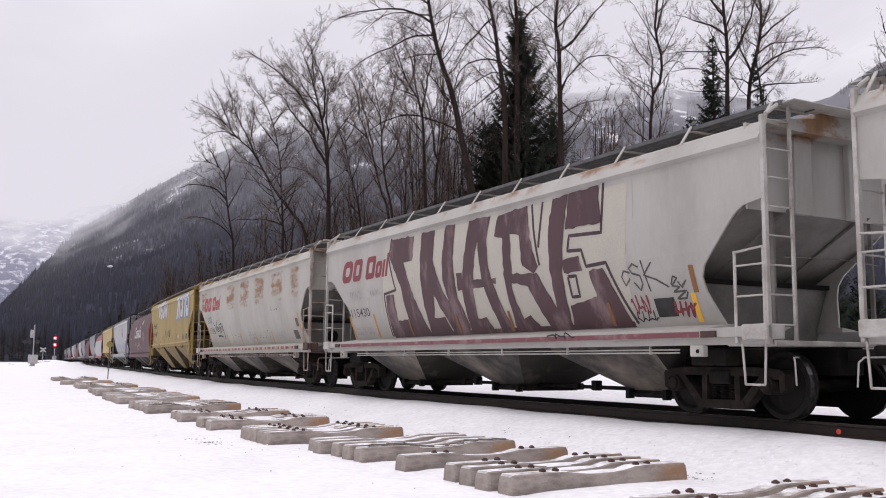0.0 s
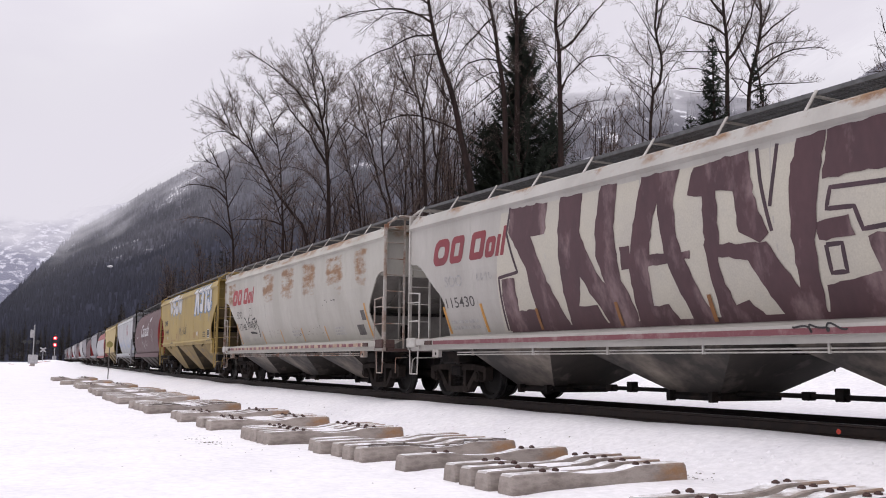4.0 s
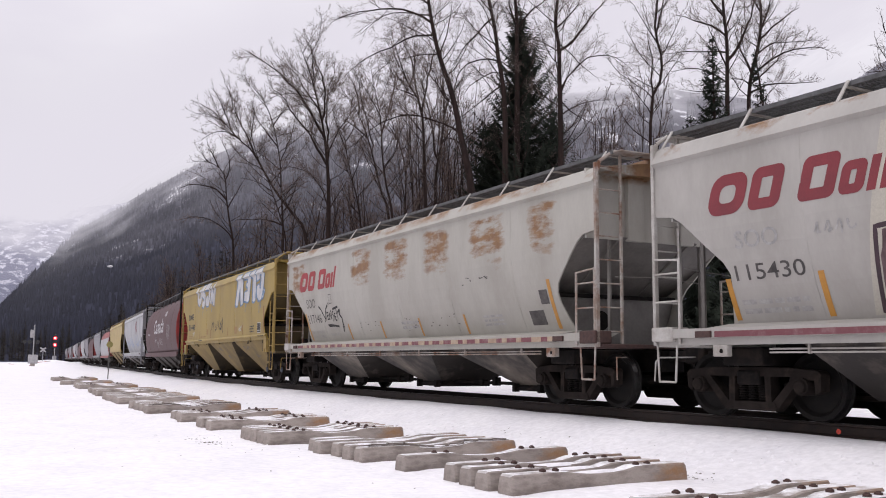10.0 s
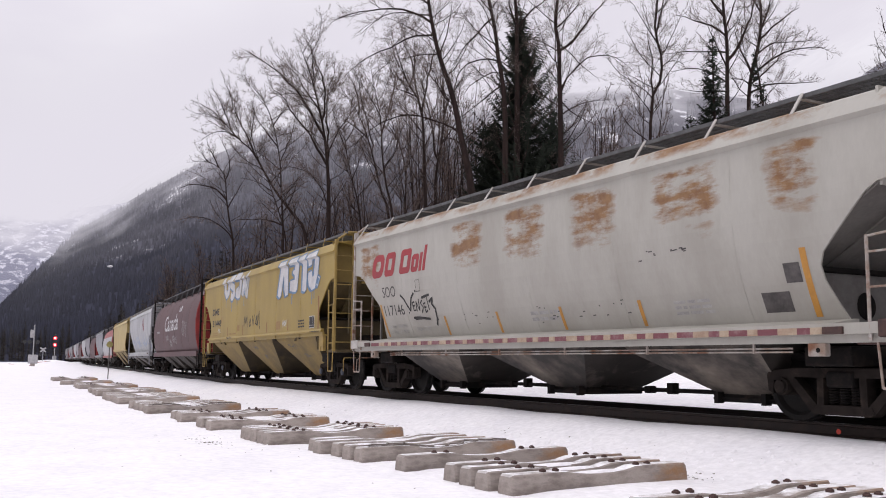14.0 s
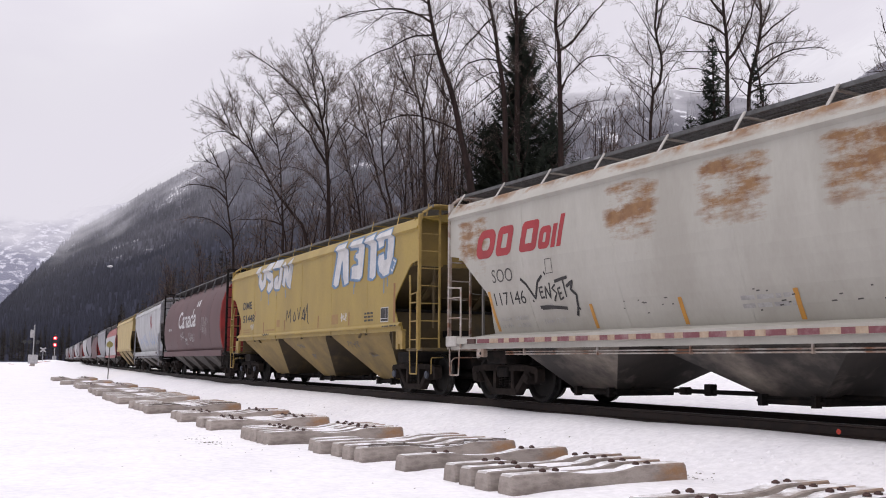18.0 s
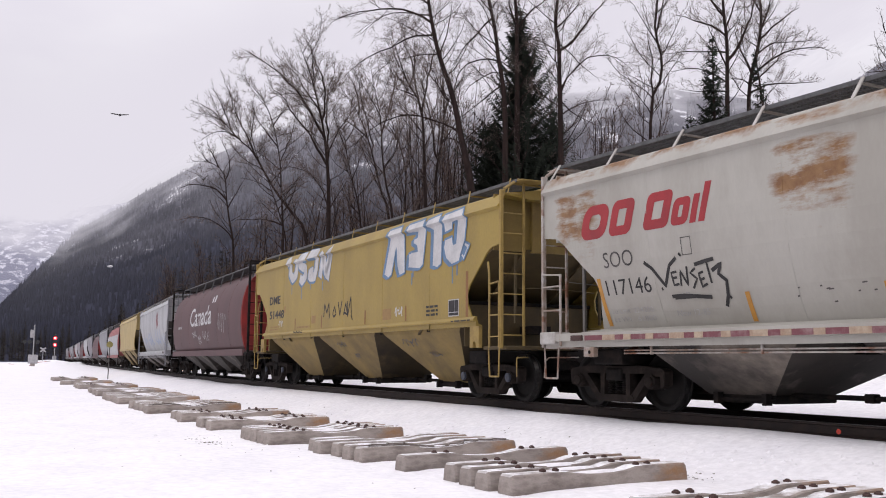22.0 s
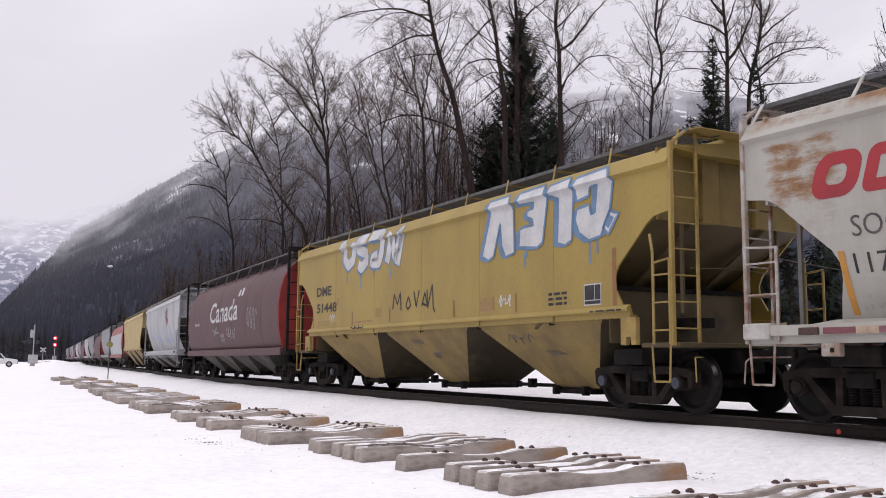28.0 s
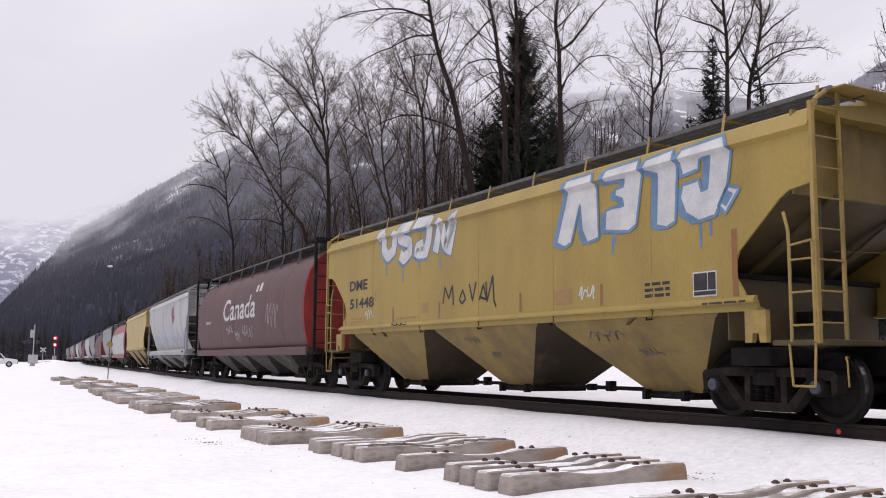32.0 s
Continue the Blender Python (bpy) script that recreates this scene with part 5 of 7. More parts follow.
def spruce(base, H, R, seed, label, tilt=0.0, density=1.0, start=0.06, group="", coarse=1.0):
    """tilt: degrees by which it leans aside, seen from the yard."""
    tree = tagged(new("spruce_tree"), label, "tree", group)
    for me in spruce_meshes(H, R, seed, density, start, coarse=coarse):
        hang(me.name, me, None, tree)
    a = math.atan2(base[1], base[0])
    tree.matrix_basis = Matrix.Translation(base) @ Matrix.Rotation(radians(tilt), 4, Vector((math.cos(a), math.sin(a), 0)))
    return tree


def foot(az, d):
    x, y = bearing(az, d)
    return Vector((x, y, 0.9))


PALE = "leafless deciduous tree with grey-brown bark behind the track"
sketched_tree(1.8, 43, [(0.07, 0.8), (0.0, 7.5), (-0.22, 9.6), (-0.57, 11.2), (-0.9, 12.9), (-1.58, 15.0), (-1.91, 16.4), (-2.14, 17.8), (-2.43, 20.1)], 0.27, "tall leaning leafless tree with arching limbs",
              [(0.54, 135, 230, 5.9, 0.06), (0.51, 125, 235, 1.9, 0.03), (0.74, 165, 195, 2.9, 0.035), (0.79, 180, 230, 5.0, 0.05), (0.82, 150, 230, 4.9, 0.06), (0.84, 165, 230, 3.7, 0.04), (0.87, 145, 135, 2.5, 0.055), (0.74, 70, 80, 2.7, 0.035), (0.52, 35, 70, 2.1, 0.03), (0.63, 75, 5, 2.4, 0.03), (0.61, 140, 100, 2.6, 0.03)], 11, fine=1.5)
sketched_tree(3.8, 43.5, [(0.0, 0.8), (0.0, 8.9), (-0.0, 11.6), (-0.08, 13.5), (-0.35, 15.2), (-0.46, 16.3), (-0.68, 17.4), (-0.9, 18.6), (-1.12, 20.3)], 0.24, "tall leafless tree standing before the spruce",
              [(0.83, 210, 235, 2.9, 0.05), (0.72, 160, 270, 3.0, 0.045), (0.66, 210, 225, 3.0, 0.04), (0.69, 165, 260, 2.5, 0.035), (0.76, 150, 115, 2.6, 0.03), (0.85, 50, 75, 1.6, 0.03)], 13, fine=1.5)
sketched_tree(4.5, 44.5, [(-0.01, 0.8), (0.0, 9.1), (0.03, 12.7), (0.01, 15.5), (0.01, 17.2), (-0.07, 18.4), (-0.24, 20.7)], 0.26, "tall leafless tree rising through the spruce",
              [(0.8, 65, 15, 3.4, 0.06), (0.81, 115, 100, 2.8, 0.05), (0.84, 65, 80, 1.8, 0.03)], 14, fine=1.5)
sketched_tree(7.2, 44, [(0.0, 0.8), (0.0, 9.3), (-0.0, 12.5), (-0.04, 14.5), (-0.04, 15.7), (-0.19, 16.6), (-0.19, 17.4), (-0.02, 18.7), (0.16, 20.4)], 0.24, "tall leafless tree with a thick reddish trunk",
              [(0.75, 45, 45, 4.0, 0.075), (0.81, 30, 75, 2.1, 0.05), (0.64, 75, -60, 4.5, 0.05), (0.77, -40, -60, 2.4, 0.03), (0.68, 80, 75, 2.6, 0.03), (0.67, 95, 105, 3.9, 0.03), (0.59, 35, 10, 2.7, 0.04), (0.51, 40, 60, 2.3, 0.035), (0.63, -60, -35, 2.3, 0.035), (0.84, 55, 50, 1.7, 0.035)], 12, fine=1.5)
sketched_tree(-7.0, 62, [(0.01, 0.8), (0.0, 8.5), (-0.04, 11.9), (-0.2, 14.2), (-0.39, 15.7), (-0.64, 17.0), (-1.05, 18.6), (-1.54, 20.3), (-2.27, 22.1)], 0.27, "broad leafless tree with a fan of rising limbs",
              [(0.6, 120, 140, 6.8, 0.1), (0.69, 115, 150, 7.2, 0.1), (0.74, 70, 110, 6.1, 0.08), (0.61, 75, 80, 7.2, 0.09), (0.64, 65, 65, 5.2, 0.06), (0.45, 100, 200, 5.3, 0.05), (0.77, 125, 125, 5.5, 0.05), (0.85, 85, 105, 3.4, 0.05), (0.46, 60, 75, 2.3, 0.05), (0.81, 145, 215, 4.2, 0.04)], 15, fine=2)
sketched_tree(-8.3, 64, [(0.26, 0.8), (0.0, 8.7), (-0.88, 10.5), (-2.05, 12.0), (-3.16, 13.8), (-3.84, 14.9), (-4.8, 15.7), (-5.58, 16.6), (-6.54, 17.2), (-7.66, 17.3)], 0.2, "leaning leafless tree with a fine twiggy crown",
              [(0.74, 110, 115, 5.6, 0.07), (0.82, 155, 235, 2.9, 0.05), (0.86, 105, 135, 3.2, 0.05), (0.68, 110, 110, 4.7, 0.05), (0.78, 65, 75, 2.5, 0.04), (0.9, 125, 165, 2.4, 0.04)], 16, fine=2)
sketched_tree(-9.7, 66, [(0.07, 0.8), (0.0, 8.9), (-0.22, 12.5), (-0.35, 14.5), (-0.59, 15.9), (-0.94, 17.3), (-1.37, 18.5), (-1.94, 19.4)], 0.15, "slim leafless tree with a fine twiggy crown",
              [(0.73, 70, 85, 4.4, 0.05), (0.79, 130, 120, 3.2, 0.05), (0.87, 65, 80, 2.6, 0.05), (0.7, 130, 145, 2.9, 0.04)], 17, fine=2)
sketched_tree(-12.6, 66, [(0.1, 0.8), (0.0, 8.0), (-0.35, 10.3), (-0.59, 11.8), (-0.75, 13.3), (-1.23, 14.0), (-2.0, 14.3), (-2.76, 14.3)], 0.16, "crooked low leafless tree",
              [(0.73, 130, 195, 3.5, 0.07), (0.54, 120, 205, 4.0, 0.06), (0.82, 55, 120, 3.2, 0.05), (0.69, 60, 60, 2.8, 0.05), (0.89, 115, 125, 2.0, 0.05)], 18)
sketched_tree(-9.5, 58, [(0.06, 0.8), (0.0, 7.2), (-0.21, 8.8), (-0.59, 10.0), (-1.03, 11.2), (-1.33, 12.1)], 0.13, "crooked low leafless tree with an arching limb",
              [(0.71, 165, 170, 2.9, 0.06), (0.76, 60, 80, 2.5, 0.04), (0.9, 145, 170, 2.1, 0.04)], 28)
sketched_tree(-3.3, 59, [(0.16, 0.8), (0.0, 9.3), (-0.53, 11.4), (-0.92, 13.0), (-1.45, 14.9), (-2.09, 16.5), (-2.83, 17.6), (-3.39, 18.4)], 0.17, PALE,
              [(0.78, 130, 150, 2.5, 0.06), (0.73, 85, 110, 5.3, 0.05), (0.87, 85, 105, 3.1, 0.05), (0.67, 130, 140, 2.8, 0.04)], 19, fine=2)
sketched_tree(-3.1, 57, [(0.12, 0.8), (0.0, 9.0), (-0.42, 11.4), (-0.69, 13.3), (-0.83, 15.5), (-1.24, 17.4), (-1.51, 18.9)], 0.15, PALE,
              [(0.76, 75, 90, 5.2, 0.05), (0.82, 120, 120, 2.9, 0.04), (0.64, 60, 80, 3.3, 0.04)], 21, fine=2)
sketched_tree(-1.1, 54, [(0.02, 0.8), (0.0, 9.2), (-0.06, 11.9), (-0.15, 13.9), (-0.26, 15.3), (-0.57, 16.3), (-1.18, 17.3), (-1.67, 18.7), (-2.22, 20.4)], 0.22, PALE,
              [(0.72, 95, 100, 5.9, 0.08), (0.73, 70, 85, 5.1, 0.07), (0.78, 150, 160, 2.4, 0.05), (0.82, 85, 105, 3.5, 0.05), (0.66, 130, 140, 2.9, 0.05), (0.62, 65, 70, 2.6, 0.04)], 20, fine=2)
sketched_tree(-0.5, 55, [(-0.0, 0.8), (0.0, 9.4), (0.01, 11.4), (0.14, 12.7), (0.39, 14.2), (0.48, 15.9), (0.4, 18.0), (0.25, 19.7)], 0.19, PALE,
              [(0.63, 110, 85, 5.8, 0.08), (0.78, 70, 80, 3.3, 0.05), (0.84, 110, 95, 2.9, 0.05), (0.69, 55, 70, 2.8, 0.05)], 22)
sketched_tree(-2.4, 60, [(-0.02, 0.8), (0.0, 9.4), (0.08, 12.0), (0.02, 13.4), (-0.44, 15.0), (-0.86, 16.3), (-1.07, 17.8)], 0.14, PALE,
              [(0.72, 70, 105, 4.2, 0.05), (0.83, 130, 130, 2.4, 0.04)], 23, fine=2)
sketched_tree(-5.0, 63, [(0.11, 0.8), (0.0, 9.0), (-0.35, 11.7), (-0.85, 13.6), (-1.19, 15.4), (-1.29, 17.0)], 0.14, PALE,
              [(0.75, 65, 75, 3.2, 0.05), (0.88, 120, 105, 2.8, 0.05), (0.6, 140, 105, 2.8, 0.05), (0.91, 65, 80, 2.5, 0.05)], 29, fine=2)
sketched_tree(12.6, 47, [(-0.03, 0.8), (0.0, 11.4), (0.09, 13.3), (0.19, 14.2), (0.56, 14.9), (0.63, 16.0), (0.45, 16.8), (0.33, 17.7), (0.44, 18.7), (0.54, 19.9)], 0.13, "slender crooked leafless tree",
              [(0.69, 105, 95, 4.1, 0.06), (0.86, 60, 75, 2.5, 0.045), (0.77, 50, -50, 1.4, 0.03), (0.71, 135, 130, 1.9, 0.03), (0.64, 115, 135, 2.1, 0.03), (0.83, 135, 105, 2.2, 0.03), (0.63, 65, 50, 1.3, 0.03)], 24, fine=2.0)
sketched_tree(17.1, 49, [(-0.01, 0.8), (0.0, 12.3), (0.04, 14.9), (0.08, 16.4), (0.06, 17.6), (-0.05, 18.8), (-0.07, 20.1), (-0.26, 21.6)], 0.24, "spreading leafless tree with a wide airy crown",
              [(0.74, 55, 75, 4.6, 0.09), (0.8, 140, 170, 2.8, 0.06), (0.76, 165, 185, 3.1, 0.05), (0.68, 125, 195, 3.3, 0.05), (0.85, 135, 120, 2.3, 0.06), (0.82, 65, 75, 2.5, 0.05), (0.72, 120, 100, 3.3, 0.05), (0.66, 165, 200, 2.3, 0.04)], 25, fine=2.0)
sketched_tree(18.3, 51, [(-0.04, 0.8), (0.0, 13.0), (0.14, 15.7), (0.42, 16.8), (0.65, 17.8), (0.8, 19.1), (0.74, 20.6), (0.86, 21.9)], 0.22, "spreading leafless tree with a wide airy crown",
              [(0.72, 120, 85, 2.9, 0.07), (0.71, 45, -5, 3.9, 0.07), (0.81, 45, 20, 2.6, 0.06), (0.67, 20, -5, 3.3, 0.06), (0.83, 70, 65, 2.4, 0.06), (0.88, 120, 105, 2.1, 0.05), (0.77, 35, 5, 3.1, 0.05), (0.69, 120, 215, 1.5, 0.04), (0.69, 35, 70, 3.3, 0.05)], 26, fine=2.4)
sketched_tree(26.3, 56, [(-0.01, 0.8), (0.0, 14.5), (0.04, 16.7), (0.03, 18.3), (-0.05, 19.6)], 0.16, "leafless tree with a fine twiggy crown",
              [(0.83, 120, 110, 3.0, 0.05), (0.91, 120, 100, 2.2, 0.05), (0.93, 60, 80, 2.3, 0.05), (0.86, 195, 160, 1.7, 0.05)], 27)

DARK_SPRUCE = "dark green spruce with drooping branches behind the track"
spruce(foot(4.75, 46), 17.5, 4.5, 41, DARK_SPRUCE, density=1.6)
spruce(foot(3.1, 48), 12.6, 3.2, 44, DARK_SPRUCE, density=1.3)
spruce(foot(6.6, 49), 13.2, 3.2, 47, DARK_SPRUCE, density=1.3)
spruce(foot(16.35, 47), 15.9, 2.0, 42, "slim dark green spruce behind the track", density=0.9)
spruce(foot(20.7, 50), 16.2, 1.5, 45, "sparse dark spruce leaning to one side", tilt=-6.0, density=0.55)
spruce(foot(15.0, 43), 10.9, 2.2, 46, "slim dark green spruce behind the track", density=0.9)

# slim young trees that fill the edge of the wood
thicket_shapes = [thicket_meshes(10.0, 400 + i) for i in range(5)]
rng = random.Random(21)
for i in range(76):
    az = -17.0 + 30.5 * (i / 75) ** 0.94 + rng.uniform(-0.4, 0.4)
    d = rng.uniform(66, 92) if az > -13 else rng.uniform(98, 125)
    el = interp(az, [(-17, 5.2), (-15, 7.6), (-12, 10.2), (-8, 12.2), (-3, 13.6), (1, 16.0), (8, 15.5), (14, 13.0)]) * rng.uniform(0.42, 0.84)
    h = d * math.tan(radians(el)) - 0.2
    ob = tagged(new("bare_tree"), "slim leafless young tree at the edge of the wood", "tree", "young trees at the edge of the wood")
    for me in thicket_shapes[rng.randrange(5)]:
        hang(me.name, me, None, ob)
    ob.matrix_basis = Matrix.Translation(foot(az, d)) @ Matrix.Rotation(rng.random() * 6.3, 4, "Z") @ Matrix.Diagonal((0.9 + 0.02 * h, 0.9 + 0.02 * h, h / 9.5, 1))

# taller ones between the large trees
for i in range(15):
    az = (-1.9 + 0.65 * i if i < 8 else 6.4 + 0.95 * (i - 8)) + rng.uniform(-0.3, 0.3)
    d = rng.uniform(58, 74)
    h = d * math.tan(radians(rng.uniform(12.5, 17.5))) - 0.2
    ob = tagged(new("bare_tree"), "tall slim leafless tree at the edge of the wood", "tree", "young trees at the edge of the wood")
    for me in thicket_shapes[rng.randrange(5)]:
        hang(me.name, me, None, ob)
    ob.matrix_basis = Matrix.Translation(foot(az, d)) @ Matrix.Rotation(rng.random() * 6.3, 4, "Z") @ Matrix.Diagonal((1.0, 1.0, h / 9.5, 1))

# dark conifers that close the valley beyond the bend
rng = random.Random(8)
woods = [spruce_meshes(h, r, 80 + i, 0.7, needles=FAR_NEEDLES, coarse=2.2) for i, (h, r) in enumerate(((19, 3.4), (22, 3.6), (16, 3.0)))]


def far_spruce(az, d, s):
    tree = tagged(new("spruce_tree"), "dark distant spruce at the edge of the valley", "tree", "spruces at the edge of the valley")
    for me in woods[rng.randrange(3)]:
        hang(me.name, me, None, tree)
    x, y = bearing(az, d)
    tree.location = (x, y, 0.0)
    tree.rotation_euler = (0, 0, rng.random() * 6)
    tree.scale = (s, s, s)


for i in range(90):
    az = -12.0 - 8.6 * i / 89 + rng.uniform(-0.3, 0.3)
    d = 130 + 210 * i / 89 + rng.uniform(0, 50)
    x, y = bearing(az, d)
    want = EYE.z + d * math.tan(radians(interp(-az, [(12, 6.4), (14, 5.6), (16, 4.6), (18, 3.3), (20, 2.1), (21, 1.5)]))) * rng.uniform(0.7, 1.0)
    far_spruce(az, d, max(want, 3) / 19)
for i in range(46):
    az = -27 + 5.6 * i / 45 + rng.uniform(-0.2, 0.2)
    far_spruce(az, 330 + rng.uniform(0, 90), rng.uniform(0.42, 0.75))


# young spruces and brush hidden behind the train, glimpsed between and under the cars
for i in range(16):
    az = -6 + 2.3 * i + rng.uniform(-0.8, 0.8)
    d = rng.uniform(31, 40) if az > 8 else rng.uniform(42, 52)
    x, y = bearing(az, d)
    spruce((x, y, 0.7), rng.uniform(3.0, 4.6), rng.uniform(1.1, 1.6), 200 + i, "young green spruce behind the track", group="young spruces behind the track", density=0.8)
for i, (s, l, h) in enumerate(((-15.2, -6.6, 0.7), (-14.4, -7.2, 0.55), (-13.0, -6.8, 0.9), (-18.5, -7.5, 0.8), (-21.5, -7.0, 0.7), (-11.6, -8.0, 0.8))):
    p = beside(s, l)
    p.z = ground_z(s, l) - 0.05
    shrub(p, h, 300 + i)
# ---------------------------------------------------------------- stacks of concrete ties on the snow
TIE_L = 2.62


@lru_cache(None)
def tie_meshes():
    out = []
    for seed in range(4):
        rng_ = random.Random(seed)
        bm = bmesh.new()
        rings = []
        for x, h, w in ((0.0, 0.205, 0.125), (0.03, 0.225, 0.137), (0.55, 0.232, 0.138), (0.78, 0.225, 0.132), (0.95, 0.192, 0.118), (1.15, 0.176, 0.112), (1.42, 0.176, 0.112), (1.62, 0.192, 0.118),
                        (1.79, 0.225, 0.132), (2.02, 0.232, 0.138), (TIE_L - 0.03, 0.225, 0.137), (TIE_L, 0.205, 0.125)):
            h += rng_.uniform(-0.004, 0.004)
            rings.append([(x, -w, 0), (x, w, 0), (x, w - 0.012, h * 0.5), (x, w - 0.03, h - 0.015), (x, w - 0.045, h), (x, -w + 0.045, h), (x, -w + 0.03, h - 0.015), (x, -w + 0.012, h * 0.5)])
        loft(bm, rings)
        out.append(as_mesh("tie_block", bm, CONCRETE))
    clip = bmesh.new()
    soft_box(clip, -0.025, 0.025, -0.034, 0.034, -0.01, 0.024, 0.008)
    soft_box(clip, -0.016, 0.016, -0.02, 0.02, 0.016, 0.035, 0.006)
    cap = bmesh.new()
    vs = [[cap.verts.new((x, y, z)) for y, z in ((-0.1, 0.0), (-0.07, t), (0.0, t * 1.25), (0.07, t), (0.1, 0.0))] for x, t in ((0.0, 0.002), (0.1, 0.018), (0.35, 0.024), (0.62, 0.022), (0.74, 0.002))]
    for a, b in zip(vs, vs[1:]):
        for j in range(4):
            cap.faces.new((a[j], a[j + 1], b[j + 1], b[j]))
    return out, as_mesh("rail_clip", clip, RUST_IRON), as_mesh("snow_cover", cap, SNOW, smooth=True)


def concrete_tie(m, rng_, upside=False):
    blocks, clip, cap = tie_meshes()
    tie = tagged(new("concrete_tie", blocks[rng_.randrange(4)]),
                 "weathered concrete railway tie stacked on the snow" if not upside else "weathered concrete railway tie lying in a stack, snow along its top", "railway tie", "stacks of concrete ties")
    tie.matrix_basis = m
    for x in () if upside else (0.5, 0.68, 1.89, 2.07):
        c = hang("rail_clip", clip, None, tie)
        c.location = (x, 0.0, 0.228)
    for x, s in ((0.92, 1.0),):
        if rng_.random() < 0.6:
            c = hang("snow_cover", cap, None, tie)
            c.location = (x + rng_.uniform(0, 0.04), 0.02, 0.172)
            c.scale = (s, rng_.uniform(0.75, 1.0), 1)
    return tie


WIRE = mat("zigzag_wire_steel", (0.13, 0.11, 0.10), (0.2, 0.17, 0.15), scale=9, rough=0.7)


def zigzag_wire(m):
    """Lattice wire lying along the top of a tie."""
    top = [(0.03, 0.225), (0.55, 0.232), (0.78, 0.225), (0.95, 0.192), (1.15, 0.176), (1.42, 0.176), (1.62, 0.192), (1.79, 0.225), (2.02, 0.232), (2.6, 0.225)]
    vs, fs = [], []
    add_tube(vs, fs, [Vector((0.12 + 0.13 * i, 0.085 if i % 2 else -0.085, interp(0.12 + 0.13 * i, top) + 0.022)) for i in range(19)], [0.012] * 19, 5)
    me = bpy.data.meshes.new("zigzag_wire")
    me.from_pydata([tuple(v) for v in vs], [], fs)
    wire = tagged(hang("zigzag_wire", me, WIRE), "zigzag steel wire lying along the top of a tie", "wire")
    for y in (-0.085, 0.085):
        vs, fs = [], []
        add_tube(vs, fs, [Vector((0.1 + 0.24 * i, y, interp(0.1 + 0.24 * i, top) + 0.01)) for i in range(11)], [0.005] * 11, 5)
        me = bpy.data.meshes.new("side_wire")
        me.from_pydata([tuple(v) for v in vs], [], fs)
        hang("side_wire", me, WIRE, wire)
    wire.matrix_basis = m


def tie_stack(s_near, s_far, count, l_near, skew, seed, bare=""):
    """A row of ties side by side; s is where their near ends lie along the line."""
    rng_ = random.Random(seed)
    for i in range(count):
        s = s_near + (s_far - s_near) * (i / max(count - 1, 1)) + rng_.uniform(-0.02, 0.02)
        p = beside(s, l_near + rng_.uniform(-0.06, 0.06), -0.6)
        z = -0.632
        th = track(s)[2]
        m = Matrix.Translation((p.x, p.y, z)) @ Matrix.Rotation(math.pi / 2 - th + radians(skew + rng_.uniform(-0.8, 0.8)), 4, "Z") @ Matrix.Rotation(radians(rng_.uniform(-1, 1)), 4, "X")
        concrete_tie(m, rng_, bare)
        if i == 0 and bare == "wired":
            zigzag_wire(m)


for a in ((-4.85, -6.18, 5, 5.72, 4.6), (-8.05, -9.24, 4, 5.78, 5.0), (-10.34, -10.34, 1, 5.84, 4.0), (-11.46, -13.1, 5, 5.93, 5.5, "wired"), (-14.55, -16.0, 5, 6.1, 8.0), (-17.85, -18.95, 4, 6.15, 9.0), (-20.5, -21.5, 3, 6.14, 9.0),
          (-24.4, -27.0, 6, 6.15, 12.0, "wired"), (-29.6, -34.0, 8, 6.1, 12.0, "plain"), (-36.5, -40.5, 7, 6.0, 10.0, "plain"), (-44.7, -48.5, 6, 6.1, 10.0), (-52.5, -55.0, 6, 6.6, 8.0, "plain"), (-61.5, -66.0, 8, 7.0, 8.0)):
    tie_stack(*a[:5], int(-a[0] * 10), *a[5:])

# clods and grit lying on the snow
DIRT = mat("frozen_grit", (0.12, 0.10, 0.09), (0.3, 0.28, 0.27), scale=8, rough=0.95)


def scatter(name, label, category, spots, material, size, seed, squash=0.5):
    rng_ = random.Random(seed)
    vs, fs = [], []
    for s0, l0, ds, dl, n in spots:
        for _ in range(n):
            s, l = rng_.gauss(s0, ds), rng_.gauss(l0, dl)
            if l < 0.95:
                continue
            p = beside(s, l)
            z = ground_z(s, l) + lump(p, 0.35, 0.05) + lump(p, 1.7, 0.022) * min(1, l - 0.6) + lump(p, 4.1, 0.008)
            q = size * rng_.uniform(0.4, 1.6)
            b = len(vs)
            a = rng_.random() * 6
            for k in range(5):
                t = a + k * 1.2566
                vs.append((p.x + q * math.cos(t) * rng_.uniform(0.7, 1.2), p.y + q * math.sin(t) * rng_.uniform(0.7, 1.2), z - 0.2 * q))
            vs.append((p.x + q * 0.1, p.y, z + q * squash * 1.6))
            fs.extend((b + k, b + (k + 1) % 5, b + 5) for k in range(5))
    me = bpy.data.meshes.new(name)
    me.from_pydata(vs, [], fs)
    tagged(hang(name, me, material), label, category, kind="stuff")


scatter("snow_clods", "small lumps of crusted snow on the shoulder of the track", "snow", [(-12, 2.6, 3.2, 0.25, 260), (-16, 2.4, 6, 0.35, 260), (-7, 1.9, 3, 0.4, 160), (-14, 4.6, 8, 1.4, 140)], SNOW, 0.04, 3, 0.22)
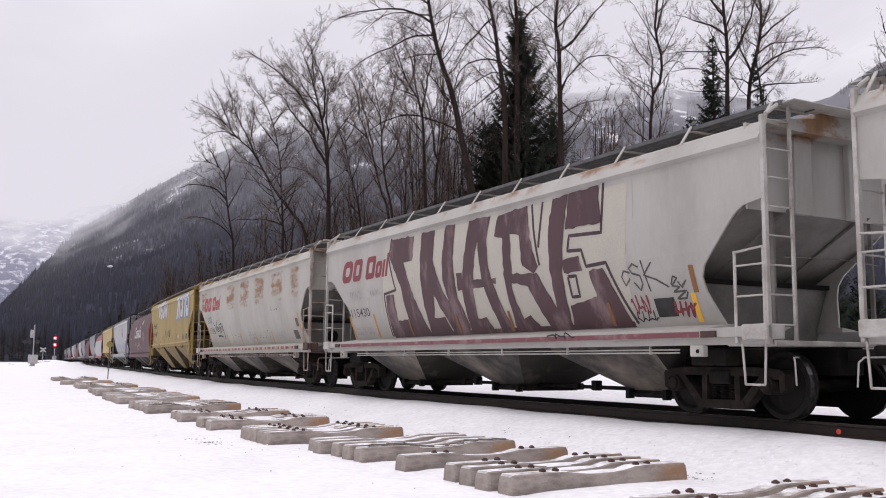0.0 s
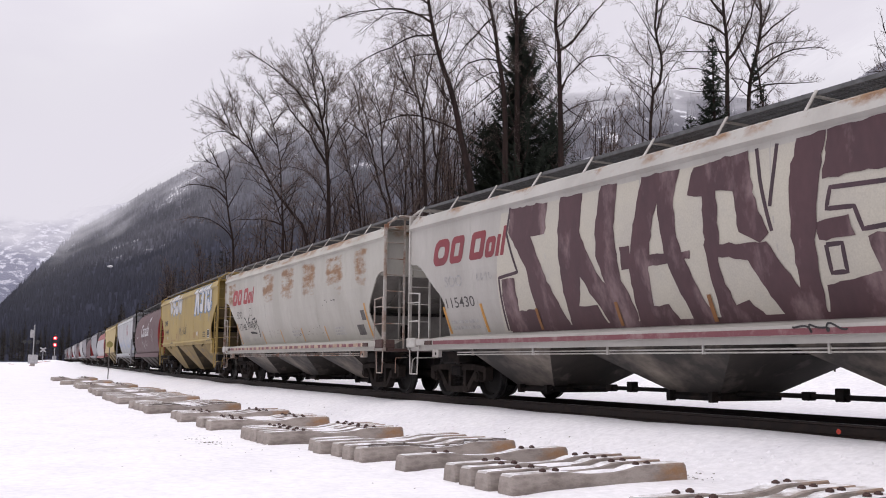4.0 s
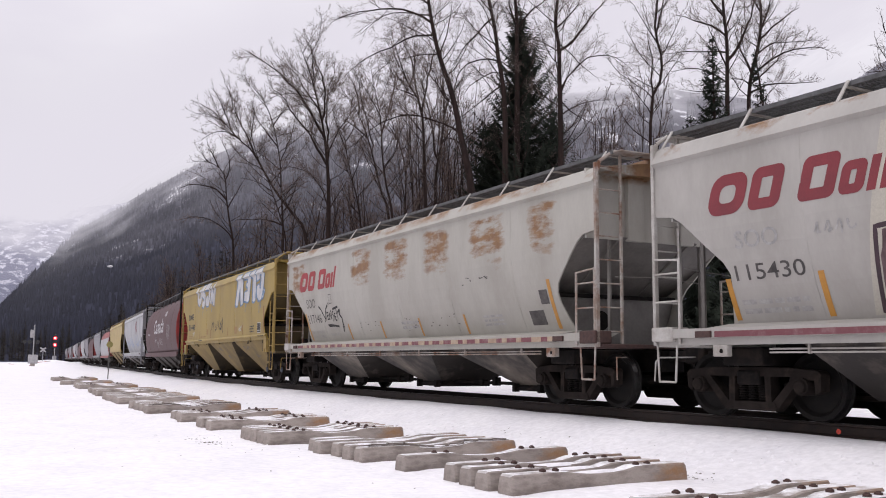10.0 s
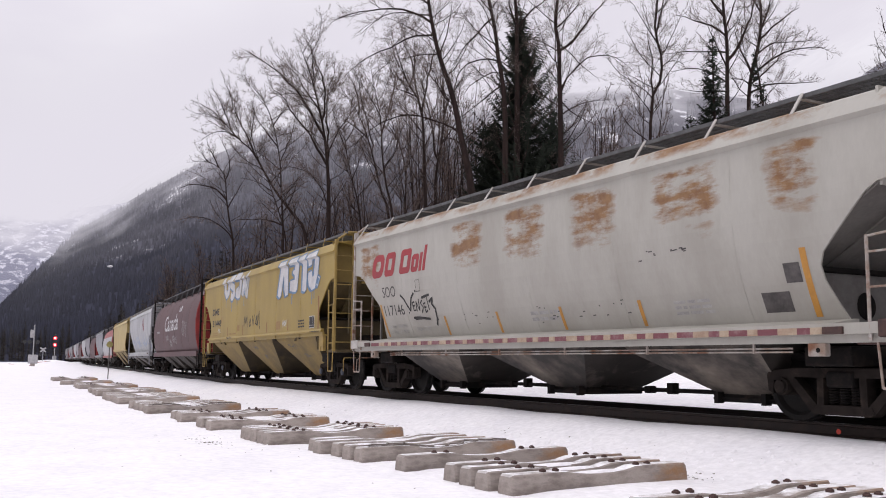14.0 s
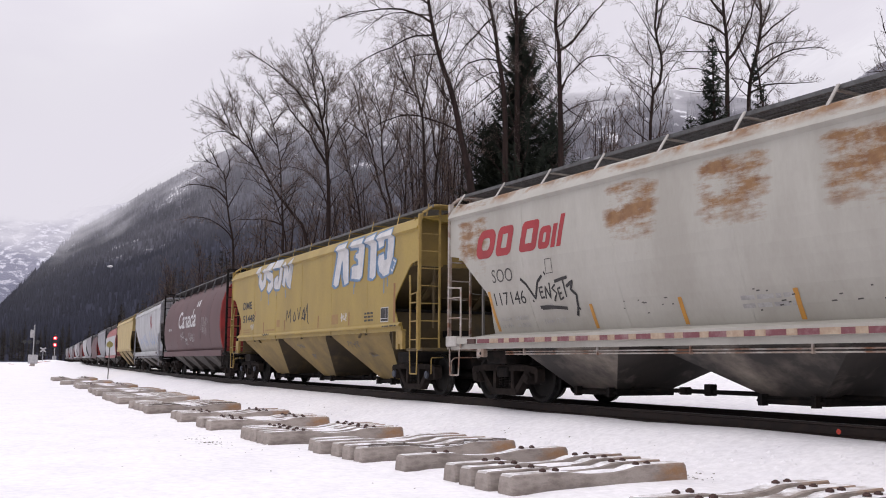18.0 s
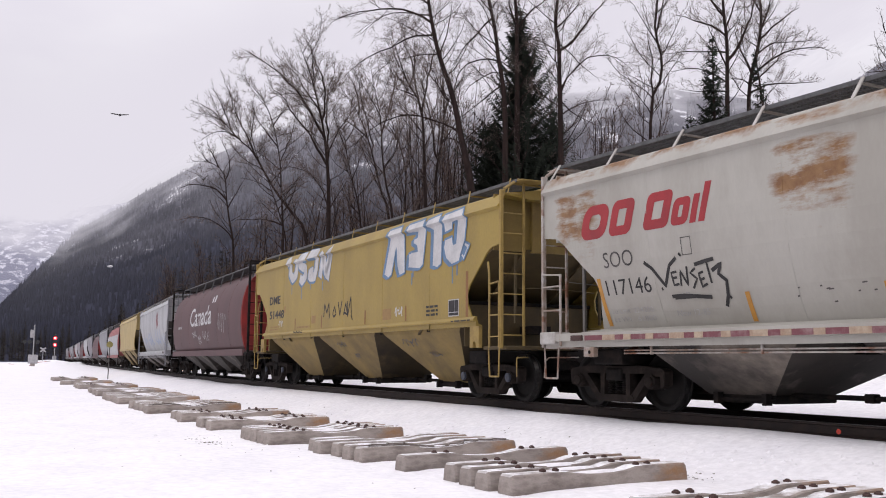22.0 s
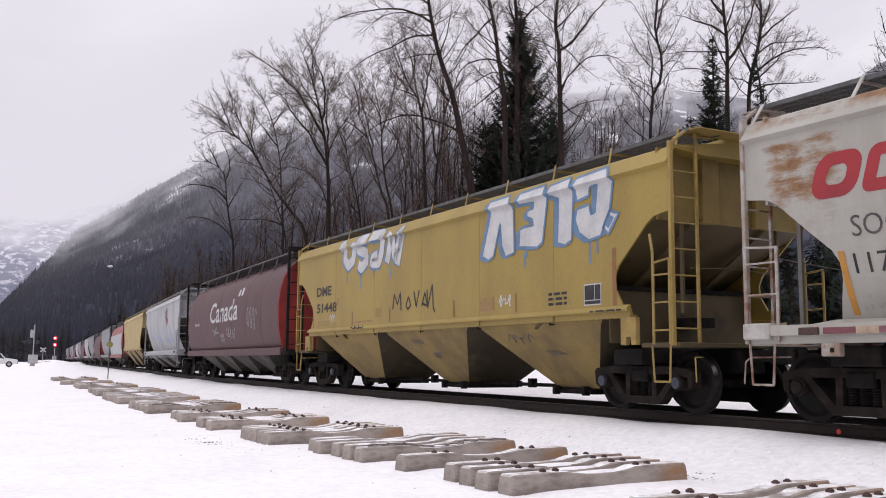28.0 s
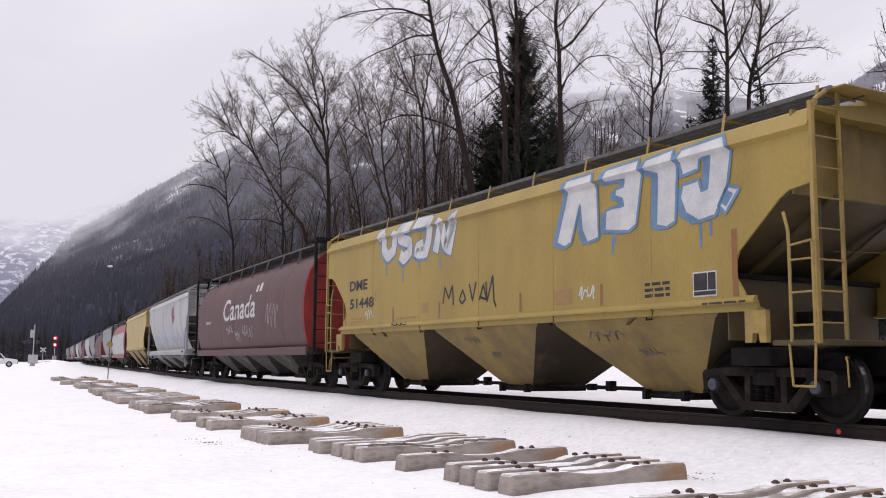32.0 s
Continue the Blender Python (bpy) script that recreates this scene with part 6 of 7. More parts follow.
scatter("grit", "scattered dirt and gravel showing through the snow", "gravel", [(-15.4, 6.8, 0.9, 0.2, 70), (-9.9, 3.1, 0.5, 0.12, 26), (-8.3, 2.95, 0.25, 0.1, 26), (-20, 2.6, 9, 0.5, 60), (-12, 7.2, 4, 1.0, 24), (-30, 2.6, 14, 0.5, 60)], DIRT, 0.02, 5, 0.2)

# small red spot on the near rail
bm = bmesh.new()
lathe_y(bm, [(0.02, -0.006), (0.034, -0.004), (0.034, 0.006)], 0, 0, 0, 12)
mark = tagged(part("rail_mark", bm, mat("red_marking_paint", (0.62, 0.06, 0.03), (0.4, 0.04, 0.03), scale=30, rough=0.6)), "small red spot on the web of the rail", "marking")
mark.matrix_basis = on_track(-7.90) @ Matrix.Translation((0, -0.845, -0.10))

# ---------------------------------------------------------------- crossing, signals, sign
GALV = mat("galvanised_pole", (0.38, 0.38, 0.39), (0.28, 0.28, 0.29), scale=6, rough=0.5, metal=0.4)
BLACK = mat("black_signal_paint", (0.02, 0.02, 0.022), (0.035, 0.035, 0.035), scale=5, rough=0.6)
BOX_WHITE = mat("white_cabinet_paint", (0.42, 0.41, 0.42), (0.3, 0.29, 0.3), scale=3, rough=0.6)
GLOW = bpy.data.materials.new("red_signal_lamp")
GLOW.use_nodes = True
GLOW.node_tree.nodes["Principled BSDF"].inputs["Base Color"].default_value = (0.8, 0.03, 0.03, 1)
GLOW.node_tree.nodes["Principled BSDF"].inputs["Emission Color"].default_value = (1.0, 0.09, 0.10, 1)
GLOW.node_tree.nodes["Principled BSDF"].inputs["Emission Strength"].default_value = 22.0
LENS = bpy.data.materials.new("red_lens_rim")
LENS.use_nodes = True
LENS.node_tree.nodes["Principled BSDF"].inputs["Base Color"].default_value = (0.8, 0.02, 0.04, 1)
LENS.node_tree.nodes["Principled BSDF"].inputs["Emission Color"].default_value = (1.0, 0.03, 0.06, 1)
LENS.node_tree.nodes["Principled BSDF"].inputs["Emission Strength"].default_value = 0.9


def facing(az):
    """Turn about z that makes local -y look at the camera from there."""
    return HEADING - radians(az) - math.pi / 2


def stand(ob, az, d, z):
    x, y = bearing(az, d)
    ob.matrix_basis = Matrix.Translation((x, y, z)) @ Matrix.Rotation(facing(az), 4, "Z")
    return ob


sig = empty("railway_signal", "railway signal mast with two red lights lit", "signal")
bm = bmesh.new()
rod(bm, (0, 0.1, 0), (0, 0.1, 6.4), 0.09, 10)
part("mast", bm, GALV, sig)
bm = bmesh.new()
soft_box(bm, -0.32, 0.32, -0.05, 0.1, 3.3, 6.3, 0.05)
part("head_plate", bm, BLACK, sig)
for z in (5.55, 4.05):
    bm = bmesh.new()
    lathe_y(bm, [(0.02, -0.1), (0.36, -0.08), (0.41, -0.06)], 0, 0, z, 20)
    rim = part("lens_rim", bm, LENS, sig, "red glowing lens")
    bm = bmesh.new()
    lathe_y(bm, [(0.02, -0.16), (0.18, -0.14), (0.22, -0.11)], 0, 0, z, 18)
    part("lamp", bm, GLOW, rim)
    bm = bmesh.new()
    loft(bm, [[(0.46 * math.cos(a), y, z + 0.46 * math.sin(a)) for a in [math.pi * i / 8 for i in range(9)]] + [(0.43 * math.cos(a), y, z + 0.43 * math.sin(a)) for a in [math.pi * i / 8 for i in range(8, -1, -1)]] for y in (-0.4, -0.06)])
    part("visor", bm, BLACK, rim)
bm = bmesh.new()
soft_box(bm, -0.45, 0.45, 0.3, 1.0, 0, 1.6, 0.04)
part("equipment_case", bm, GALV, sig)
stand(sig, -22.21, 230, -0.1)

gate = empty("crossing_gate", "level crossing signal mast with gate machine and flashers", "crossing signal")
bm = bmesh.new()
rod(bm, (0, 0, 0), (0, 0, 6.9), 0.1, 10)
part("mast", bm, GALV, gate)
bm = bmesh.new()
rod(bm, (-1.6, 0, 4.1), (0.9, 0, 4.1), 0.05, 8)
part("cross_arm", bm, BLACK, gate)
for x in (-1.4, -0.6, 0.55):
    bm = bmesh.new()
    lathe_y(bm, [(0.03, -0.12), (0.26, -0.1), (0.28, 0.1), (0.1, 0.2)], x, -0.05, 4.1, 16)
    part("flasher", bm, BLACK, gate)
bm = bmesh.new()
soft_box(bm, -0.6, -0.05, -0.2, 0.2, 4.8, 6.1, 0.05)
part("bell_box", bm, BOX_WHITE, gate)
bm = bmesh.new()
soft_box(bm, -0.75, 0.75, -0.4, 0.4, 0.55, 2.0, 0.06)
part("gate_machine", bm, BOX_WHITE, gate)
bm = bmesh.new()
soft_box(bm, -0.35, 0.35, -0.3, 0.3, -0.2, 0.6, 0.04)
part("foundation", bm, CONCRETE, gate)
bm = bmesh.new()
rods(bm, [(-3.6, 0.2, 0.5), (-1.0, 0.2, -0.05), (0.7, 0.2, 0.75), (2.6, 0.4, 0.95)], 0.05, 6)
part("gate_arm", bm, mat("red_white_gate_paint", (0.55, 0.2, 0.16), (0.5, 0.48, 0.46), scale=2.0, rough=0.6, spread=(0.48, 0.52)), gate)
stand(gate, -23.3, 170, -0.55)

buck = empty("crossbuck", "white X-shaped crossing sign on a post", "sign")
bm = bmesh.new()
rod(bm, (0, 0.05, 0), (0, 0.05, 3.4), 0.06, 8)
part("post", bm, GALV, buck)
for a in (40, -40):
    bm = bmesh.new()
    box(bm, -0.65, 0.65, -0.02, 0.0 if a > 0 else -0.005, -0.13, 0.13)
    o = part("blade", bm, BOX_WHITE, buck)
    o.matrix_basis = Matrix.Translation((0, 0 if a > 0 else -0.03, 3.0)) @ Matrix.Rotation(radians(a), 4, "Y")
for x in (-0.5, 0.5):
    bm = bmesh.new()
    lathe_y(bm, [(0.03, -0.12), (0.2, -0.1), (0.22, 0.08)], x, 0, 2.1, 14)
    part("flasher", bm, BLACK, buck)
stand(buck, -22.8, 195, -0.5)

post = empty("marker_post", "thin steel post with a round yellowish reflector sign", "sign")
bm = bmesh.new()
rod(bm, (0, 0.02, -0.2), (0.02, 0.02, 2.45), 0.035, 8)
part("pole", bm, mat("weathered_post", (0.1, 0.095, 0.09), (0.06, 0.055, 0.05), scale=9, rough=0.8), post)
bm = bmesh.new()
lathe_y(bm, [(0.01, -0.012), (0.22, -0.012), (0.22, 0.012), (0.01, 0.012)], 0.02, -0.03, 2.2, 20)
part("sign_disc", bm, mat("faded_yellow_sign", (0.28, 0.24, 0.07), (0.2, 0.17, 0.06), scale=8, rough=0.6), post)
stand(post, -19.33, 71, -0.4)

# White blob for the bright dot on the dark mountainside.
patch = bmesh.new()
bmesh.ops.create_icosphere(patch, subdivisions=2, radius=1.0)
for v in patch.verts:
    v.co = Vector((v.co.x * 2.8, v.co.y * 1.5, v.co.z * 1.1)) * (1 + 0.35 * noise.noise(v.co * 2))
spot = tagged(part("snow_patch", patch, SNOW), "small bright white spot in the dark forest", "snow")
spot.matrix_basis = Matrix.Translation(aim(-19.5, 5.31, 1000)) @ Matrix.Rotation(facing(-19.5), 4, "Z")


# ---------------------------------------------------------------- a pickup that draws up by the crossing
def pickup():
    body_m = mat("white_car_paint", (0.7, 0.71, 0.72), (0.6, 0.6, 0.6), scale=1.5, rough=0.3, bump=0)
    glass = mat("dark_car_glass", (0.02, 0.022, 0.025), (0.03, 0.03, 0.035), scale=2, rough=0.1, bump=0)
    tyre = mat("tyre_rubber", (0.02, 0.02, 0.02), (0.03, 0.03, 0.03), scale=8, rough=0.9)
    car = empty("pickup_truck", "white pickup truck stopped by the level crossing", "pickup truck")
    prof = [(-2.75, 0.5), (-2.75, 1.05), (-0.6, 1.08), (-0.55, 1.1), (-0.35, 1.75), (0.75, 1.78), (1.25, 1.15), (2.55, 1.05), (2.75, 0.95), (2.75, 0.5), (2.3, 0.42), (-2.4, 0.42)]
    bm = bmesh.new()
    plate_xz(bm, prof, -0.93, 0.93)
    bmesh.ops.bevel(bm, geom=bm.edges[:], offset=0.05, segments=2, affect="EDGES")
    part("body", bm, body_m, car)
    for y in (-0.94, 0.94):
        bm = bmesh.new()
        plate_xz(bm, [(-0.42, 1.14), (-0.24, 1.66), (0.7, 1.68), (1.05, 1.16)], y - 0.01, y + 0.01)
        part("side_window", bm, glass, car)
        bm = bmesh.new()
        soft_box(bm, 0.9, 1.1, y - 0.1, y + 0.1, 1.1, 1.28, 0.03)
        part("wing_mirror", bm, BLACK, car)
    bm = bmesh.new()
    loft(bm, [[(0.80, -0.8, 1.72), (0.80, 0.8, 1.72), (0.82, 0.8, 1.74), (0.82, -0.8, 1.74)], [(1.24, -0.85, 1.18), (1.24, 0.85, 1.18), (1.27, 0.85, 1.2), (1.27, -0.85, 1.2)]])
    part("windscreen", bm, glass, car)
    for x in (-1.75, 1.75):
        for y in (-0.85, 0.85):
            bm = bmesh.new()
            lathe_y(bm, [(0.05, -0.12), (0.36, -0.11), (0.4, -0.06), (0.4, 0.06), (0.36, 0.11), (0.05, 0.12)], 0, 0, 0, 20)
            wh = part("wheel", bm, tyre, car)
            wh.location = (x, y, 0.4)
            bm = bmesh.new()
            lathe_y(bm, [(0.03, -0.13), (0.2, -0.125), (0.23, -0.1)], 0, 0, 0, 14)
            part("rim", bm, GALV, wh)
    for y in (-0.7, 0.7):
        bm = bmesh.new()
        soft_box(bm, 2.7, 2.77, y - 0.16, y + 0.16, 0.78, 0.95, 0.02)
        part("headlight", bm, GALV, car)
    bm = bmesh.new()
    soft_box(bm, 2.7, 2.82, -0.9, 0.9, 0.45, 0.66, 0.03)
    part("bumper", bm, BLACK, car)
    return car


PICKUP = pickup()


# ---------------------------------------------------------------- two birds
def bird():
    dark = mat("dark_plumage", (0.02, 0.018, 0.018), (0.035, 0.03, 0.03), scale=20, rough=0.9, bump=0)
    b = empty("crow", "dark bird flying off over the yard", "bird", "pair of flying birds")
    bm = bmesh.new()
    rings = []
    for y, q in ((-0.22, 0.012), (-0.16, 0.035), (-0.05, 0.06), (0.06, 0.05), (0.14, 0.03), (0.24, 0.05), (0.26, 0.02)):
        flat = 0.3 if y > 0.2 else 0.85
        rings.append([(q * math.cos(t), -y, q * flat * math.sin(t)) for t in (2 * math.pi * i / 8 for i in range(8))])
    loft(bm, rings)
    part("body", bm, dark, b)
    wings = []
    for k in (-1, 1):
        bm = bmesh.new()
        loft(bm, [[(k * x, y0, z + 0.006), (k * x, y1, z + 0.006), (k * x, y1, z - 0.006), (k * x, y0, z - 0.006)] for x, y0, y1, z in ((0.03, 0.10, -0.09, 0.0), (0.2, 0.13, -0.08, 0.02), (0.34, 0.10, -0.07, 0.01), (0.46, 0.02, -0.05, 0.0))])
        wings.append((part("wing", bm, dark, b), k))
    return b, wings


BIRDS = [(bird(), [(0, (-40, 30, -250)), (19.5, (-8, 40, 8)), (20.1, (-11.3, 25.5, 17)), (20.4, (-12.84, 19.64, 22)), (20.7, (-13.9, 16.7, 27)), (21, (-14.6, 14.5, 34)), (21.3, (-14.8, 12.9, 42)), (22, (-14.5, 10.6, 60)), (24, (-13, 8, 120)), (32, (-9, 5, 330))], 0.0),
         (bird(), [(0, (-44, 30, -280)), (19.6, (-14, 42, 9)), (20.4, (-16.0, 24.0, 22)), (20.7, (-16.9, 20.5, 26)), (21, (-18.4, 18.4, 32)), (21.3, (-18.8, 16.7, 38)), (21.6, (-19.05, 15.35, 44)), (21.9, (-19.3, 14.3, 50)), (22.2, (-19.5, 13.35, 56)), (22.5, (-19.4, 12.6, 63)), (23.1, (-19.64, 11.35, 78)), (23.7, (-19.66, 10.35, 95)), (24.5, (-19.5, 9.75, 120)), (32, (-18, 7.5, 360))], 0.11)]


def fly():
    for (b, wings), rows, phase in BIRDS:
        pts = [(t, aim(*r)) for t, r in rows]
        keyed = []
        for i, (t, p) in enumerate(pts):
            a, c = pts[max(i - 1, 0)][1], pts[min(i + 1, len(pts) - 1)][1]
            d = c - a
            keyed.append((t, Matrix.Translation(p) @ Matrix.Rotation(math.atan2(d.y, d.x) - math.pi / 2, 4, "Z") @ Matrix.Rotation(radians(6 * math.sin(i * 1.7)), 4, "Y")))
        walk(b, keyed)
        for w, k in wings:
            flap, t = [(0.0, Matrix.Rotation(radians(-10 * k), 4, "Y"))], 19.5
            while t < 26:
                flap.append((t, Matrix.Rotation(radians(-k * (8 + 34 * math.sin((t + phase) * 13.5))), 4, "Y")))
                t += 0.1
            walk(w, flap + [(32, Matrix.Rotation(radians(-10 * k), 4, "Y"))])


def park():
    x, y = bearing(-25.22, 137)
    way = facing(-25.22)
    m = lambda back: Matrix.Translation((x - back * math.cos(way), y - back * math.sin(way), -0.34)) @ Matrix.Rotation(way, 4, "Z")
    walk(PICKUP, [(0, m(60)), (23, m(56)), (25, m(22)), (26.4, m(3.2)), (27.3, m(0)), (32, m(0))])
# ---------------------------------------------------------------- lettering, graffiti and fittings painted on the sides
INK = dict(
    purple=mat("purple_spray_paint", (0.066, 0.028, 0.034), (0.052, 0.022, 0.028), scale=1.5, rough=0.55, third=(0.22, 0.15, 0.155), third_scale=1.3, third_spread=(0.53, 0.72), stretch=(1.3, 1, 0.6), grain=9, bump=0),
    cream=mat("cream_wash_paint", (0.44, 0.412, 0.348), (0.405, 0.38, 0.333), scale=1.5, rough=0.6, bump=0),
    purple_black=mat("purple_black_spray", (0.035, 0.018, 0.026), (0.06, 0.03, 0.04), scale=4, rough=0.6, bump=0),
    soft_black=mat("thin_black_spray", (0.045, 0.04, 0.04), (0.1, 0.09, 0.086), scale=6, rough=0.6, bump=0),
    black=mat("black_spray_paint", (0.012, 0.011, 0.012), (0.03, 0.028, 0.029), scale=4, rough=0.6, bump=0),
    red=mat("red_logo_paint", (0.31, 0.02, 0.026), (0.24, 0.018, 0.024), scale=2, rough=0.5, bump=0),
    dull_red=mat("faded_red_logo_paint", (0.2, 0.024, 0.033), (0.155, 0.021, 0.029), scale=2, rough=0.5, bump=0),
    white=mat("white_spray_paint", (0.53, 0.525, 0.525), (0.42, 0.42, 0.43), scale=3, rough=0.55, bump=0),
    blue=mat("blue_outline_paint", (0.12, 0.21, 0.34), (0.09, 0.16, 0.26), scale=3, rough=0.55, bump=0),
    faded_blue=mat("faded_blue_spray", (0.22, 0.28, 0.42), (0.35, 0.38, 0.46), scale=2, rough=0.6, bump=0),
    grey=mat("grey_stencil_paint", (0.28, 0.275, 0.27), (0.4, 0.39, 0.38), scale=6, rough=0.6, bump=0),
    amber=mat("amber_reflective_strip", (0.48, 0.23, 0.035), (0.40, 0.19, 0.03), scale=5, rough=0.45, bump=0),
    bright_amber=mat("bright_amber_strip", (0.75, 0.42, 0.03), (0.68, 0.36, 0.03), scale=5, rough=0.45, bump=0),
    brown=mat("brown_strip_paint", (0.23, 0.10, 0.03), (0.19, 0.085, 0.03), scale=5, rough=0.6, bump=0),
    tan=mat("tan_panel_paint", (0.28, 0.17, 0.06), (0.24, 0.14, 0.05), scale=5, rough=0.6, bump=0))


def stroke(pts, w, step=0.05):
    """A brush stroke along points (x, z), as quads short enough to follow the side."""
    path = []
    for (x0, z0), (x1, z1) in zip(pts, pts[1:]):
        n = max(1, int(math.hypot(x1 - x0, z1 - z0) / step))
        path += [(x0 + (x1 - x0) * i / n, z0 + (z1 - z0) * i / n) for i in range(n)]
    path.append(pts[-1])
    sides = []
    for i, (x, z) in enumerate(path):
        a, b = path[max(i - 1, 0)], path[min(i + 1, len(path) - 1)]
        dx, dz = b[0] - a[0], b[1] - a[1]
        L = math.hypot(dx, dz) or 1
        sides.append(((x - dz / L * w / 2, z + dx / L * w / 2), (x + dz / L * w / 2, z - dx / L * w / 2)))
    return [[p[0], p[1], q[1], q[0]] for p, q in zip(sides, sides[1:])]


def paint_on(car, name, polys, ink, y_of, lift=0.004, label=""):
    """Paint, a hair thick, on the camera's side of a car."""
    bm = bmesh.new()
    for poly in polys:
        bm.faces.new([bm.verts.new((x, 0, z)) for x, z in poly])
    bmesh.ops.remove_doubles(bm, verts=bm.verts[:], dist=1e-4)
    top = max(z for poly in polys for _, z in poly)
    for z in (1.4, 1.5, 1.6, 1.7, 1.8, 1.9, 2.0, 2.1, 2.2, 2.32, 2.44, 2.58, 2.76, 3.0, 3.64, 3.69):
        if z < top:
            bmesh.ops.bisect_plane(bm, geom=bm.verts[:] + bm.edges[:] + bm.faces[:], plane_co=(0, 0, z), plane_no=(0, 0, 1))
    for v in bm.verts:
        v.co.y = -y_of(v.co.z) - lift
    me = bpy.data.meshes.new(name)
    bm.to_mesh(me)
    bm.free()
    return hang(name, me, INK[ink], car, label)


def rect(x0, x1, z0, z1, slant=0.0):
    out, z, n = [], z0, max(1, int((z1 - z0) / 0.1))
    for i in range(n):
        a, b = z0 + (z1 - z0) * i / n, z0 + (z1 - z0) * (i + 1) / n
        out.append([(x0 + slant * (a - z0), a), (x1 + slant * (a - z0), a), (x1 + slant * (b - z0), b), (x0 + slant * (b - z0), b)])
    return out


def lettering(car, text, x0, x1, z0, z1, ink, y_of, slant=0.0, lift=0.004, name="lettering", label="", weight=0.012):
    """Words in the built-in font, fitted to a box on the side."""
    cu = bpy.data.curves.new("text", "FONT")
    cu.body = text
    cu.resolution_u = 3
    cu.offset = weight
    ob = new("text", cu)
    bpy.context.view_layer.update()
    me = bpy.data.meshes.new_from_object(ob.evaluated_get(bpy.context.evaluated_depsgraph_get()))
    bpy.data.objects.remove(ob)
    xs, ys = [v.co.x for v in me.vertices], [v.co.y for v in me.vertices]
    bx0, bx1, by0, by1 = min(xs), max(xs), min(ys), max(ys)
    for v in me.vertices:
        z = z0 + (v.co.y - by0) / (by1 - by0) * (z1 - z0)
        v.co = (x0 + (v.co.x - bx0) / (bx1 - bx0) * (x1 - x0) + slant * (z - z0), -y_of(z) - lift, z)
    me.name = name
    me.materials.clear()
    return hang(name, me, INK[ink], car, label)


def frame_shape(x0, x1, z0, z1, t, slant):
    """A slanted open frame."""
    lean = lambda pts: [(x + slant * (z - z0), z) for x, z in pts]
    return [lean(((x0, z0), (x1, z0), (x1, z0 + t), (x0, z0 + t))), lean(((x0, z1 - t), (x1, z1 - t), (x1, z1), (x0, z1))),
            lean(((x0, z0 + t), (x0 + t, z0 + t), (x0 + t, z1 - t), (x0, z1 - t))), lean(((x1 - t, z0 + t), (x1, z0 + t), (x1, z1 - t), (x1 - t, z1 - t)))]


def rounded_ring(x0, x1, z0, z1, t, slant, r):
    """A slanted ring with rounded corners."""
    def loop(a, b, c, d, q):
        pts = []
        for cx, cz, start in ((b - q, d - q, 0), (a + q, d - q, 90), (a + q, c + q, 180), (b - q, c + q, 270)):
            pts += [(cx + q * math.cos(radians(start + 18 * i)), cz + q * math.sin(radians(start + 18 * i))) for i in range(6)]
        return [(x + slant * (z - z0), z) for x, z in pts]
    outer, inner = loop(x0, x1, z0, z1, r), loop(x0 + t, x1 - t, z0 + t * 0.85, z1 - t * 0.85, max(0.01, r - t * 0.6))
    n = len(outer)
    return [[outer[i], outer[(i + 1) % n], inner[(i + 1) % n], inner[i]] for i in range(n)]


def logo(car, x, z, h, ink, y_of):
    """A row of slanted rounded blocks in the place and colour of the company's mark."""
    for a, b, hh, t, r in ((0.0, 0.74, 1.0, 0.185, 0.2), (0.82, 1.42, 1.0, 0.17, 0.12), (1.74, 2.36, 1.0, 0.17, 0.1), (2.42, 2.82, 0.72, 0.135, 0.1), (2.87, 3.01, 0.74, 0, 0), (3.07, 3.21, 1.0, 0, 0)):
        x0, x1, z1 = x + a * 0.875, x + b * 0.875, z + h * hh
        lean = 0.3 * h * hh
        polys = rounded_ring(x0, x1, z, z1, t, 0.3, r) if t else [[(x0, z), (x1, z), (x1 + lean, z1), (x0 + lean, z1)]]
        paint_on(car, "logo_block", polys, ink, y_of)


def scribble(seed, x0, x1, z0, z1, n, w):
    """A looping hand-drawn line."""
    rng_ = random.Random(seed)
    pts, m = [], n * 6
    a, b, c = rng_.uniform(0.8, 1.2), rng_.uniform(0, 6), rng_.uniform(1.6, 2.6)
    for i in range(m):
        k = i / (m - 1)
        t = k * n * math.pi * 0.62
        x = x0 + (x1 - x0) * k + (x1 - x0) / n * 0.9 * math.cos(t * a + b)
        z = (z0 + z1) / 2 + (z1 - z0) * 0.5 * (0.62 * math.sin(t * a) + 0.38 * math.sin(t * c + b)) 
        pts.append((x, z))
    return stroke(pts, w)


def text_bars(car, x0, x1, z0, z1, rows, ink, y_of, seed=0):
    """Small print too small to read, as bars."""
    rng_ = random.Random(seed)
    polys, h = [], (z1 - z0) / rows
    for r in range(rows):
        x = x0
        while x < x1 - 0.05:
            e = min(x1, x + rng_.uniform(0.08, 0.3))
            polys.append([(x, z0 + r * h), (e, z0 + r * h), (e, z0 + r * h + h * 0.55), (x, z0 + r * h + h * 0.55)])
            x = e + 0.04
    paint_on(car, "small_print", polys, ink, y_of)


W_SIDE = lambda z: side_y(z, 0.14)
Y_SIDE = lambda z: side_y(z, 0.0)


def strips(car, xs, ink, y_of, z0=1.32, z1=1.74, w=0.1):
    for x in xs:
        paint_on(car, "reflective_strip", rect(x - w / 2, x + w / 2, z0, z1), ink, y_of, label="orange reflective strip")


